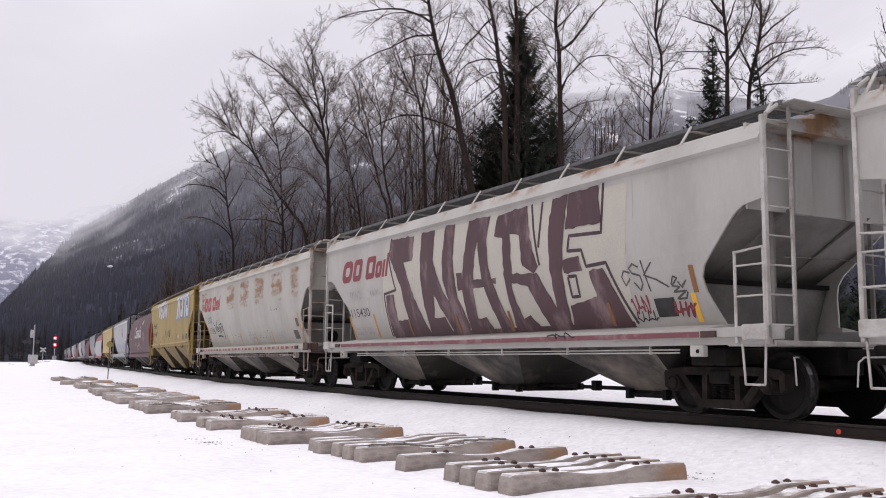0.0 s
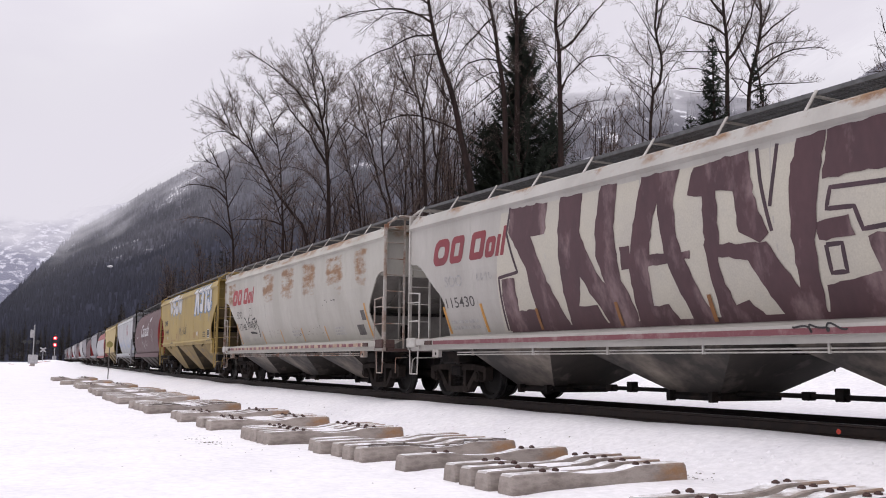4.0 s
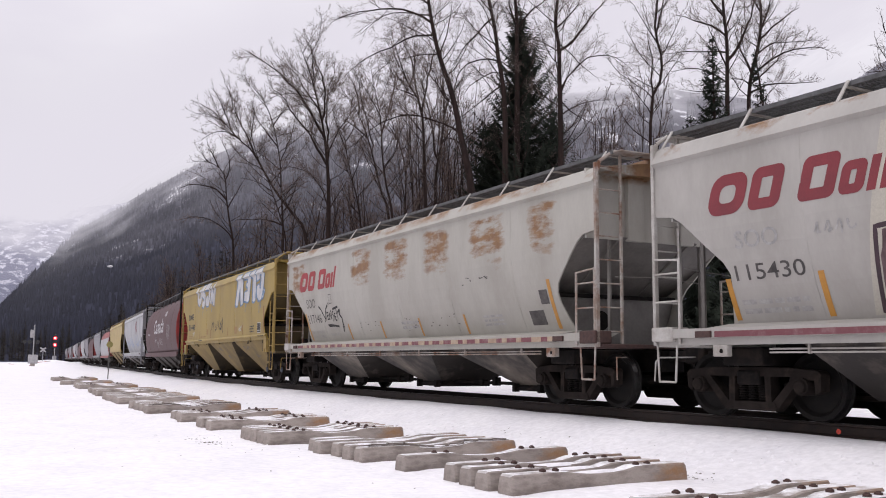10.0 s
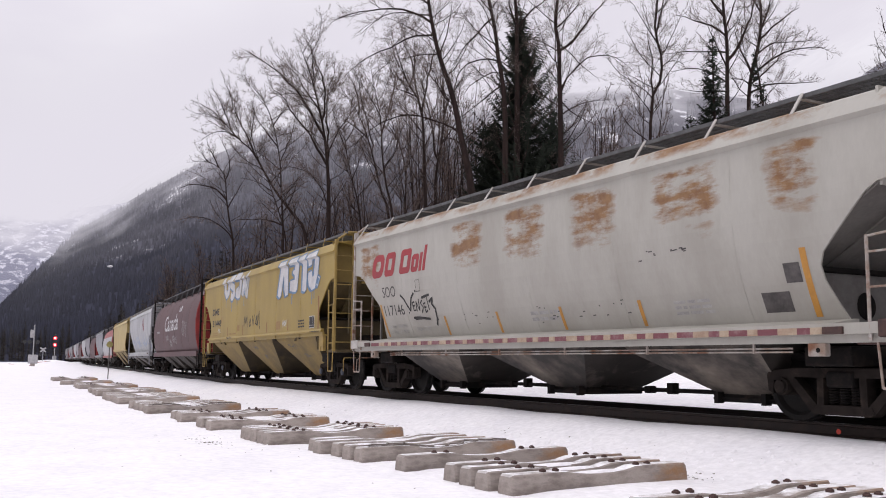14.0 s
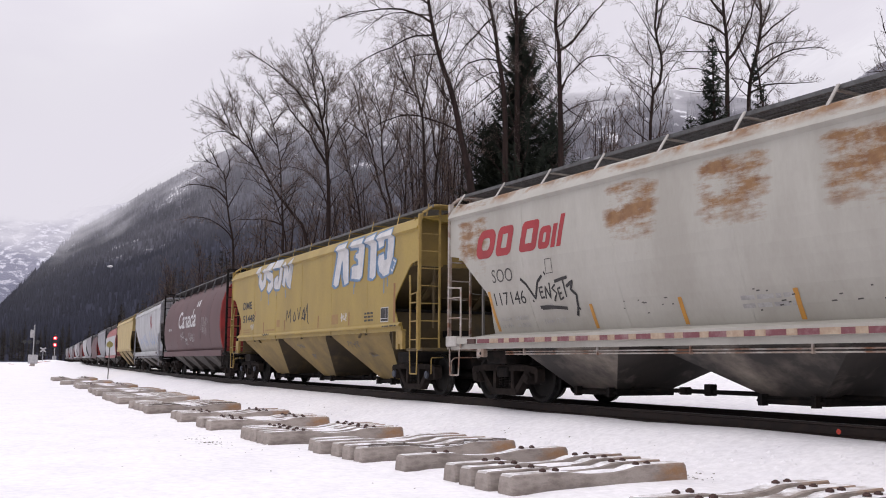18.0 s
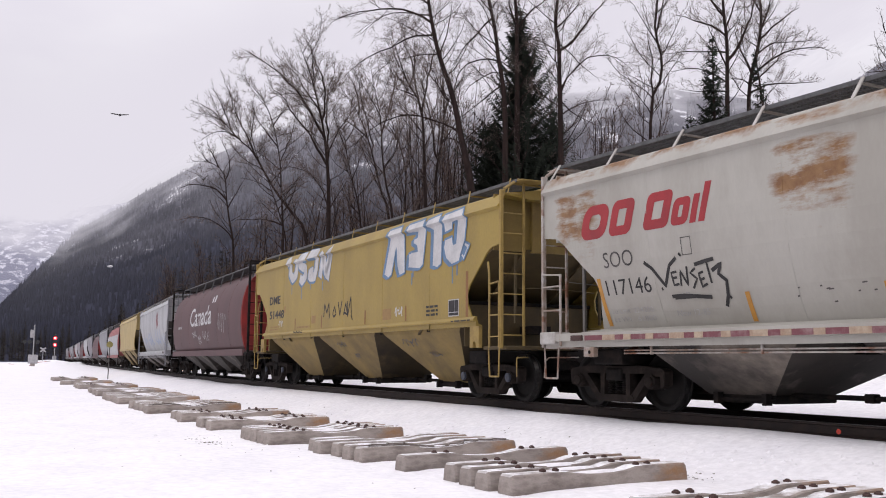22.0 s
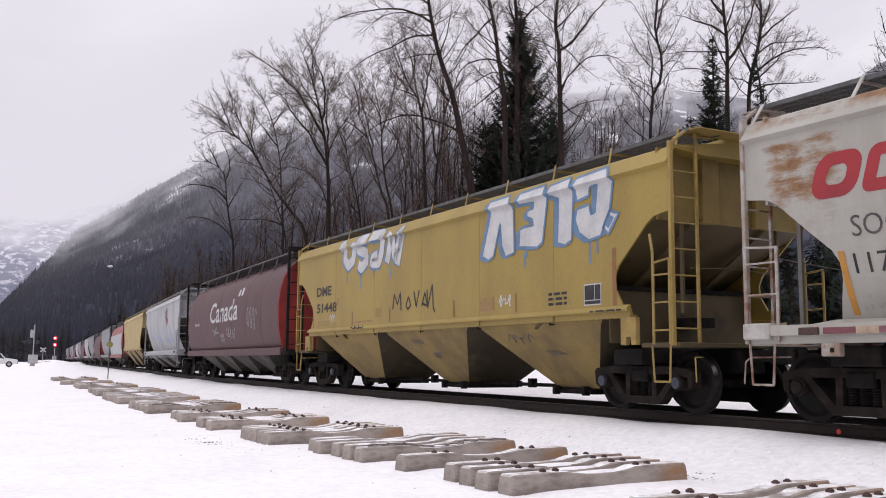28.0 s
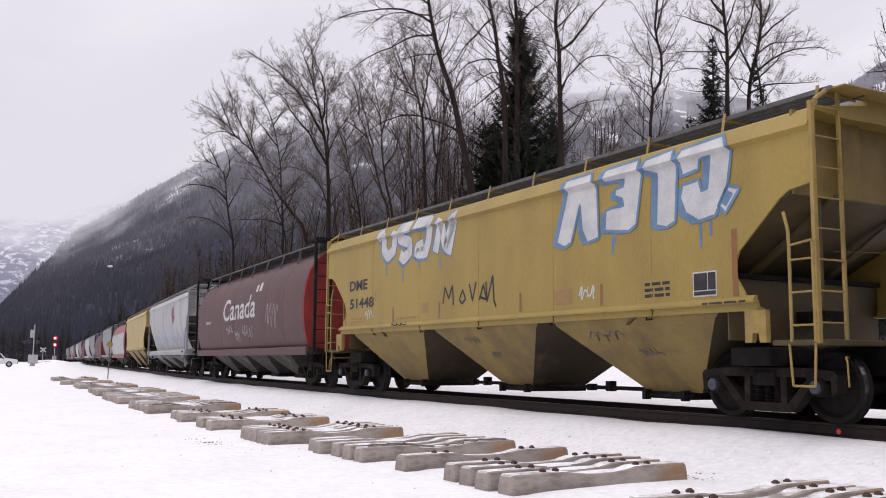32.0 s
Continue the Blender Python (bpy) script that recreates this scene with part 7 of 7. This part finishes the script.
def ragged_edge(shape, seed, step=0.1, jitter=0.011):
    """The outline of a sprayed shape, uneven as by hand."""
    rng_ = random.Random(seed)
    out = []
    for (x0, z0), (x1, z1) in zip(shape, shape[1:] + shape[:1]):
        n = max(1, int(math.hypot(x1 - x0, z1 - z0) / step))
        out += [(x0 + (x1 - x0) * i / n + rng_.gauss(0, jitter), z0 + (z1 - z0) * i / n + (rng_.gauss(0, jitter) if i else 0)) for i in range(n)]
    return out


# white car with the great purple letters
SNARE = (
    [(-3.63, 3.6), (-2.45, 3.55), (-2.53, 3.0), (-2.96, 3.0), (-2.21, 1.34), (-4.22, 1.34), (-4.05, 2.3), (-3.61, 2.3), (-3.68, 1.7), (-3.11, 1.7), (-3.18, 2.45), (-3.69, 3.15)],
    [(-2.06, 3.58), (-1.42, 3.56), (-1.54, 2.93), (-1.21, 2.24), (-0.49, 1.34), (-1.14, 1.34), (-1.62, 2.18), (-1.83, 1.7), (-1.38, 1.7), (-1.2, 1.34), (-2.21, 1.34), (-2.14, 3.0)],
    [(-0.95, 3.6), (-0.52, 3.58), (-0.64, 2.9), (-0.62, 2.15), (-0.42, 1.52), (-0.54, 1.34), (-0.94, 1.76), (-1.15, 2.48), (-1.09, 3.06)],
    [(0.05, 3.58), (0.89, 3.56), (0.73, 3.14), (0.8, 2.37), (1.2, 1.34), (0.75, 1.34), (0.5, 2.17), (0.36, 3.13), (0.06, 2.16), (-0.01, 1.62), (0.33, 1.63), (0.48, 1.34), (-0.44, 1.34), (-0.38, 2.19), (-0.23, 2.69)],
    [(-0.54, 2.56), (-0.3, 2.56), (-0.32, 2.38), (0.99, 2.36), (0.97, 2.24), (0.47, 2.21), (-0.55, 2.2)],
    [(1.03, 3.15), (1.17, 3.53), (2.17, 3.58), (2.24, 3.0), (2.45, 2.44), (2.27, 2.33), (1.94, 2.51), (1.91, 3.07), (1.57, 3.13), (1.59, 2.47), (1.47, 2.16), (1.62, 1.55), (1.89, 1.61), (2.13, 1.34), (1.29, 1.34), (1.29, 2.28), (1.32, 3.09)],
    [(1.54, 2.39), (2.39, 2.34), (2.77, 1.69), (2.74, 1.34), (2.44, 1.34), (2.02, 2.12), (1.48, 2.22)],
    [(2.99, 3.58), (3.43, 3.6), (3.31, 3.0), (3.15, 2.28), (3.08, 1.36), (2.67, 1.34), (2.8, 1.83), (2.83, 3.08)],
    [(3.45, 3.6), (4.27, 3.62), (4.32, 3.0), (3.35, 3.0)],
    [(3.21, 2.48), (3.68, 2.52), (3.72, 2.27), (3.21, 2.27)],
    [(3.19, 1.72), (3.99, 1.83), (3.88, 2.24), (4.27, 2.27), (4.52, 1.77), (4.67, 1.36), (3.1, 1.36)])
for i, shape in enumerate(SNARE):
    paint_on(car_1, "graffiti_letter", [ragged_edge(shape, i)], "purple", W_SIDE, 0.007 + 0.0006 * i, "dark purple spray-painted letter stroke")
for line in ([(4.4, 3.64), (4.32, 2.84), (3.45, 2.88), (3.37, 2.63), (3.76, 2.61), (3.84, 2.33), (4.36, 2.35), (4.6, 1.77), (4.78, 1.36)],
             [(2.33, 3.58), (2.37, 3.14), (2.5, 2.46)],
             [(2.67, 3.58), (2.51, 2.78)],
             [(-3.63, 3.62), (-3.77, 3.15), (-3.47, 2.4), (-4.13, 2.34), (-4.26, 1.35)],
             [(3.29, 2.2), (3.52, 2.2), (3.51, 1.86), (3.29, 1.86), (3.29, 2.2)]):
    paint_on(car_1, "graffiti_outline", stroke(line, 0.06), "purple_black", W_SIDE, 0.005, "dark line round the letters")
paint_on(car_1, "graffiti_wash", [[(-4.4, 1.33), (4.75, 1.33), (5.0, 3.55), (-3.95, 3.55)]], "cream", W_SIDE, 0.0025, "cream wash behind the letters")
paint_on(car_1, "graffiti_base", rect(-4.15, 4.7, 1.31, 1.4), "purple", W_SIDE, 0.006)
logo(car_1, -6.70, 2.76, 0.55, "dull_red", W_SIDE)
lettering(car_1, "SOO", -6.24, -5.52, 2.28, 2.52, "grey", W_SIDE)
lettering(car_1, "115430", -6.33, -5.19, 1.86, 2.07, "soft_black", W_SIDE, weight=0.002)
text_bars(car_1, -6.34, -5.24, 1.42, 1.66, 2, "grey", W_SIDE, 2)
for line in ([(4.9, 2.14), (4.76, 2.18), (4.69, 2.09), (4.75, 1.95), (4.88, 2.05)],
             [(5.11, 2.21), (4.99, 2.27), (4.89, 2.21), (4.95, 2.13), (5.12, 2.08), (5.15, 1.95), (5.07, 1.86), (4.96, 1.99)],
             [(5.19, 2.31), (5.29, 1.83)],
             [(5.42, 2.26), (5.21, 2.08), (5.46, 2.0), (5.71, 1.87)],
             [(5.76, 1.9), (5.83, 2.02), (5.91, 1.99), (5.77, 1.88), (5.93, 1.86), (5.78, 1.79), (6.05, 1.8), (5.82, 1.69), (6.01, 1.69), (6.07, 1.78)],
             [(5.91, 1.94), (5.97, 1.86), (6.09, 1.95), (5.97, 1.84)]):
    paint_on(car_1, "graffiti_tag", stroke(line, 0.03, 0.03), "soft_black", W_SIDE, label="black sprayed tag")
paint_on(car_1, "graffiti_tag", scribble(6, 5.68, 6.13, 1.42, 1.66, 12, 0.04), "dull_red", W_SIDE)
paint_on(car_1, "graffiti_tag", scribble(7, 4.77, 5.2, 1.5, 1.8, 12, 0.03), "dull_red", W_SIDE)
paint_on(car_1, "graffiti_tag", scribble(8, 4.78, 5.28, 1.36, 1.55, 14, 0.022), "black", W_SIDE)
paint_on(car_1, "data_panel", rect(5.3, 5.74, 1.44, 1.72), "black", W_SIDE)
strips(car_1, (6.16,), "bright_amber", W_SIDE, 1.34, 1.76, 0.1)
strips(car_1, (6.24,), "brown", W_SIDE, 1.76, 2.15, 0.1)
strips(car_1, (-6.48, -4.98), "amber", W_SIDE, 1.34, 1.9, 0.09)
for x in (-3.12, -0.88, 1.17, 4.2):
    paint_on(car_1, "reflective_strip", rect(x - 0.04, x + 0.04, 1.34, 1.72), "brown", W_SIDE, 0.017, "dull orange reflective strip")
paint_on(car_1, "graffiti_tag", scribble(9, 2.9, 3.6, 1.13, 1.24, 9, 0.025), "black", lambda z: 1.625)
for i in range(4):
    paint_on(car_1, "number_stencil", scribble(19 + i, -4.96 + 0.16 * i, -4.86 + 0.16 * i, 2.31, 2.49, 3, 0.025), "grey", W_SIDE)

# white car with rust patches
logo(car_2, -6.72, 2.74, 0.55, "red", W_SIDE)
lettering(car_2, "SOO", -6.18, -5.48, 2.25, 2.5, "soft_black", W_SIDE, weight=-0.004)
lettering(car_2, "117146", -6.23, -5.19, 1.82, 2.06, "black", W_SIDE, weight=0.0)
tag = [[(-5.25, 2.27), (-5.09, 2.16), (-4.88, 1.89), (-4.72, 2.18), (-4.56, 2.28)],
       [(-4.6, 2.08), (-4.71, 2.07), (-4.7, 1.89), (-4.59, 1.9)],
       [(-4.71, 1.99), (-4.61, 2.0)],
       [(-4.56, 1.87), (-4.52, 2.09), (-4.42, 1.87), (-4.38, 2.14)],
       [(-4.22, 2.1), (-4.33, 2.04), (-4.22, 1.95), (-4.33, 1.82)],
       [(-4.08, 2.04), (-4.17, 2.02), (-4.15, 1.83), (-4.04, 1.87)],
       [(-4.16, 1.93), (-4.07, 1.95)],
       [(-4.22, 2.15), (-4.02, 2.18), (-3.84, 2.2)],
       [(-3.98, 2.17), (-3.96, 1.87)],
       [(-3.91, 2.04), (-3.72, 2.13), (-3.8, 1.99), (-3.68, 1.89), (-3.72, 1.69), (-3.8, 1.54)],
       [(-4.8, 1.73), (-4.54, 1.73), (-4.02, 1.68)],
       [(-4.75, 1.7), (-4.2, 1.7)],
       [(-4.97, 1.87), (-4.95, 1.83)],
       [(-3.69, 1.68), (-3.67, 1.64)],
       [(-4.49, 2.34), (-4.45, 2.29)]]
for i, line in enumerate(tag):
    paint_on(car_2, "graffiti_tag", stroke(line, 0.055 if i in (0, 7, 9, 10) else 0.036), "black", W_SIDE, 0.004 + 0.0004 * i, "black sprayed tag")
lettering(car_2, "Ld Lmt  224200", -6.25, -5.28, 1.53, 1.61, "grey", W_SIDE, weight=0.004)
lettering(car_2, "Lt Wt   61800", -6.25, -5.28, 1.40, 1.48, "grey", W_SIDE, weight=0.004)
lettering(car_2, "New 12-85", -4.8, -4.15, 1.44, 1.53, "grey", W_SIDE, weight=0.004)
lettering(car_2, "LD", -4.58, -4.42, 1.70, 1.78, "grey", W_SIDE)
paint_on(car_2, "stencil_frame", frame_shape(-4.42, -4.22, 2.3, 2.56, 0.012, 0.0), "soft_black", W_SIDE)
text_bars(car_2, -0.12, 0.78, 1.5, 1.72, 2, "grey", W_SIDE, 5)
text_bars(car_2, 3.68, 4.48, 1.46, 1.7, 3, "grey", W_SIDE, 6)
strips(car_2, (6.2,), "amber", W_SIDE, 1.34, 2.2, 0.1)
strips(car_2, (-6.38,), "amber", W_SIDE, 1.34, 2.1, 0.09)
strips(car_2, (-3.38, -1.28, 0.82, 2.92), "amber", W_SIDE, 1.32, 1.72, 0.08)
paint_on(car_2, "data_panel", rect(5.85, 6.11, 1.78, 2.03), "soft_black", W_SIDE)
paint_on(car_2, "data_panel", rect(5.38, 5.85, 1.42, 1.68), "soft_black", W_SIDE)

rng_s = random.Random(77)
for x0, x1, z0, z1, k in ((3.3, 4.3, 2.34, 2.42, 12), (-2.7, -1.4, 1.5, 1.72, 9), (1.3, 2.6, 1.5, 1.75, 9), (2.9, 3.2, 2.28, 2.34, 2), (0.1, 1.0, 1.45, 1.75, 8)):
    marks = []
    for i in range(k):
        x, z, w = rng_s.uniform(x0, x1), rng_s.uniform(z0, z1), rng_s.uniform(0.03, 0.09)
        marks.append([(x, z), (x + w, z + 0.005), (x + w * 0.9, z + 0.022), (x, z + 0.018)])
    paint_on(car_2, "scuff_mark", marks, "soft_black", W_SIDE)

# the leading white car
strips(car_0, (-6.2, -3.1, -1.0, 1.1, 3.2, 6.3), "amber", W_SIDE, 1.34, 1.8, 0.1)
logo(car_0, -6.70, 2.76, 0.55, "dull_red", W_SIDE)
text_bars(car_0, -6.18, -5.1, 1.86, 2.4, 2, "black", W_SIDE, 8)

# yellow car: block letters in white with blue edges
big = ([(2.96, 3.84), (3.67, 3.86), (3.83, 3.56), (3.86, 2.75), (3.55, 2.7), (3.41, 2.93), (3.36, 3.37), (3.11, 2.75), (2.92, 2.69), (2.68, 2.79), (3.0, 3.59)],
       [(4.04, 3.84), (4.85, 3.87), (4.94, 3.59), (4.79, 2.85), (4.61, 2.77), (4.01, 2.84), (4.05, 3.17), (4.22, 3.2), (4.49, 3.19), (4.46, 3.3), (4.28, 3.37), (4.29, 3.48), (4.49, 3.5), (4.51, 3.6), (4.02, 3.62)],
       [(5.01, 3.82), (5.61, 3.88), (5.72, 3.58), (5.66, 2.79), (5.47, 2.72), (5.24, 2.78), (5.28, 3.55), (5.01, 3.64)],
       [(5.81, 3.83), (6.61, 3.88), (6.78, 3.62), (6.69, 3.13), (6.45, 2.77), (6.13, 2.73), (5.87, 2.88), (5.76, 3.12), (5.82, 3.3), (6.15, 3.33), (6.2, 3.16), (6.31, 3.18), (6.37, 3.62), (6.17, 3.61), (6.15, 3.47), (5.82, 3.43), (5.75, 3.65)],
       [(6.69, 3.16), (6.91, 3.08), (6.65, 2.78), (6.51, 2.9)])
for i, shape in enumerate(big):
    shade = [(x - 0.13, z - 0.03) for x, z in shape]
    paint_on(car_3, "graffiti_shadow", [shade], "blue", Y_SIDE, 0.003 + 0.0004 * i, "blue spray-painted letter shadow")
    paint_on(car_3, "graffiti_letter", [shape], "white", Y_SIDE, 0.0085 + 0.0004 * i, "white spray-painted block letter")
    paint_on(car_3, "graffiti_outline", stroke(shape + shape[:1], 0.05), "blue", Y_SIDE, 0.012)
paint_on(car_3, "graffiti_letter", [[(6.69, 3.09), (6.8, 3.03), (6.66, 2.87), (6.58, 2.92)]], "blue", Y_SIDE, 0.0125)
small = ([[(-4.75, 3.72), (-4.55, 3.8), (-4.5, 3.68)], [(-4.41, 3.8), (-4.45, 3.39), (-4.22, 3.21), (-3.9, 3.33), (-3.8, 3.78)]], [[(-2.97, 3.79), (-3.54, 3.79), (-3.58, 3.57), (-3.06, 3.43), (-3.05, 3.21), (-3.36, 3.08), (-3.55, 3.19)]],
         [[(-2.8, 3.82), (-2.05, 3.8), (-2.13, 3.37), (-2.27, 3.13), (-2.7, 3.15), (-2.66, 3.27), (-2.37, 3.31)]], [[(-1.55, 3.78), (-1.81, 3.08)], [(-1.55, 3.7), (-1.36, 3.16), (-0.95, 3.78), (-1.23, 2.98)]])
for letter in small:
    paint_on(car_3, "graffiti_outline", [[(x - 0.04, z - 0.02) for x, z in q] for s in letter for q in stroke(s, 0.35)], "blue", Y_SIDE, 0.004)
    paint_on(car_3, "graffiti_letter", [q for s in letter for q in stroke(s, 0.26)], "white", Y_SIDE, 0.008, "white spray-painted letter with blue edges")
for x, z0, z1 in ((4.2, 2.45, 2.72), (6.15, 2.35, 2.72), (6.35, 2.5, 2.72), (4.26, 2.62, 2.8), (-4.3, 2.75, 3.0), (-3.4, 2.55, 2.95), (-2.6, 2.8, 2.98), (-1.6, 2.7, 2.95)):
    paint_on(car_3, "paint_run", rect(x - 0.02, x + 0.03, z0, z1), "blue", Y_SIDE)
lettering(car_3, "DME", -6.52, -5.4, 2.52, 2.78, "black", Y_SIDE, weight=0.03)
lettering(car_3, "51448", -6.50, -5.0, 2.06, 2.32, "black", Y_SIDE, weight=0.03)
mov = [[(-1.45, 1.95), (-1.38, 2.3), (-1.2, 2.05), (-1.05, 2.32), (-1.0, 1.9)], [(-0.75, 2.0), (-0.62, 2.2), (-0.5, 2.0), (-0.65, 1.92), (-0.75, 2.0)], [(-0.35, 2.3), (-0.22, 1.95), (-0.08, 2.32)], [(0.05, 1.95), (0.2, 2.25), (0.32, 1.95), (0.05, 2.02)],
       [(0.3, 2.3), (0.34, 1.9), (0.55, 2.4), (0.6, 1.9), (0.68, 1.8)]]
paint_on(car_3, "graffiti_tag", [q for s in mov for q in stroke(s, 0.05)], "black", Y_SIDE, label="black sprayed tag")
for x0, x1, z0, z1 in ((2.6, 3.1, 1.72, 1.98), (-2.45, -2.1, 1.8, 2.02), (-5.0, -4.85, 2.2, 2.42)):
    paint_on(car_3, "painted_panel", rect(x0, x1, z0, z1), "tan", Y_SIDE)
paint_on(car_3, "data_panel_border", rect(5.98, 6.44, 1.67, 2.02), "white", Y_SIDE, 0.003)
for x0, x1, z0, z1 in ((6.0, 6.26, 1.76, 2.0), (6.275, 6.42, 1.76, 2.0), (6.0, 6.42, 1.69, 1.745)):
    paint_on(car_3, "data_panel", rect(x0, x1, z0, z1), "black", Y_SIDE, 0.006)
strips(car_3, (6.78,), "brown", Y_SIDE, 1.64, 2.55, 0.1)
strips(car_3, (-6.75, -3.9, -1.62, 1.52, 3.9), "brown", Y_SIDE, 1.66, 2.0, 0.07)
text_bars(car_3, 4.95, 5.5, 1.72, 1.98, 3, "black", Y_SIDE, 11)
text_bars(car_3, -6.4, -5.5, 1.7, 1.86, 2, "tan", Y_SIDE, 12)
text_bars(car_3, -3.7, -2.6, 1.7, 1.8, 1, "tan", Y_SIDE, 13)
text_bars(car_3, 6.2, 7.0, 1.55, 1.6, 1, "black", lambda z: 1.625, 14)
paint_on(car_3, "graffiti_tag", scribble(15, -3.9, -3.1, 1.56, 1.62, 9, 0.025), "black", lambda z: 1.625)
paint_on(car_3, "graffiti_tag", scribble(16, -5.5, -5.1, 1.75, 1.98, 9, 0.03), "white", Y_SIDE)
paint_on(car_3, "graffiti_tag", scribble(17, 3.3, 3.75, 1.78, 2.0, 9, 0.03), "white", Y_SIDE)

BAY_FACE = lambda z: 0.62 + (z - 0.3) * 0.802
for sd, x0, x1, z0, z1 in ((61, 3.3, 4.1, 1.08, 1.26), (62, 4.3, 4.8, 0.86, 0.98), (63, -0.9, -0.3, 1.12, 1.25), (64, -0.2, 0.1, 0.8, 0.95)):
    paint_on(car_3, "graffiti_tag", scribble(sd, x0, x1, z0, z1, 11, 0.025), "soft_black", BAY_FACE, 0.008)

# maroon round-sided car
BARREL = [(1.38, 1.1), (1.47, 1.3), (1.55, 1.65), (1.595, 2.1), (1.595, 2.55), (1.54, 3.0), (1.42, 3.4), (1.22, 3.72)]


def barrel_y(z):
    return interp(z, [(b, a) for a, b in BARREL])


lettering(car_4, "Canada", -2.75, 2.05, 2.22, 3.05, "white", barrel_y, lift=0.008, label="white word painted across the barrel")
paint_on(car_4, "flag_mark", rect(1.75, 2.0, 3.1, 3.34) + rect(2.2, 2.5, 3.1, 3.38), "white", barrel_y, 0.008)
text_bars(car_4, -5.9, -4.9, 2.2, 2.4, 1, "grey", barrel_y, 21)
for sd, x0, x1, z0, z1 in ((41, -2.2, -1.2, 1.7, 2.05), (42, 0.2, 1.6, 1.55, 2.0), (43, 3.4, 4.8, 1.75, 2.6), (44, -0.9, -0.2, 1.4, 1.8)):
    paint_on(car_4, "graffiti_tag", scribble(sd, x0, x1, z0, z1, 13, 0.035), "grey", barrel_y, 0.008)
# pale grey car
for sd, x0, x1, z0, z1, ink in ((51, -6.0, -3.6, 1.5, 2.2, "faded_blue"), (52, -3.0, -0.6, 1.6, 2.4, "faded_blue"), (53, 1.0, 3.8, 1.5, 2.5, "faded_blue"), (54, 2.2, 3.2, 2.5, 3.5, "dull_red"), (55, 4.2, 6.2, 1.5, 2.2, "faded_blue")):
    paint_on(car_5, "graffiti_letter", scribble(sd, x0, x1, z0, z1, 8, 0.16), ink, W_SIDE)


def motions():
    for car, u in TRAIN:
        walk(car, [(t, on_track(s + u)) for t, s in RUN])
    for wheelset, x, _ in ROLLING:
        rows, t = [], 0.0
        while t <= 32.01:
            a = (run_at(t) - RUN[0][1]) / WR
            rows.append((t, Matrix.Translation((x, 0, WR)) @ Matrix.Rotation(a, 4, "Y")))
            t += 0.5
        walk(wheelset, rows)
    fly()
    park()


motions()
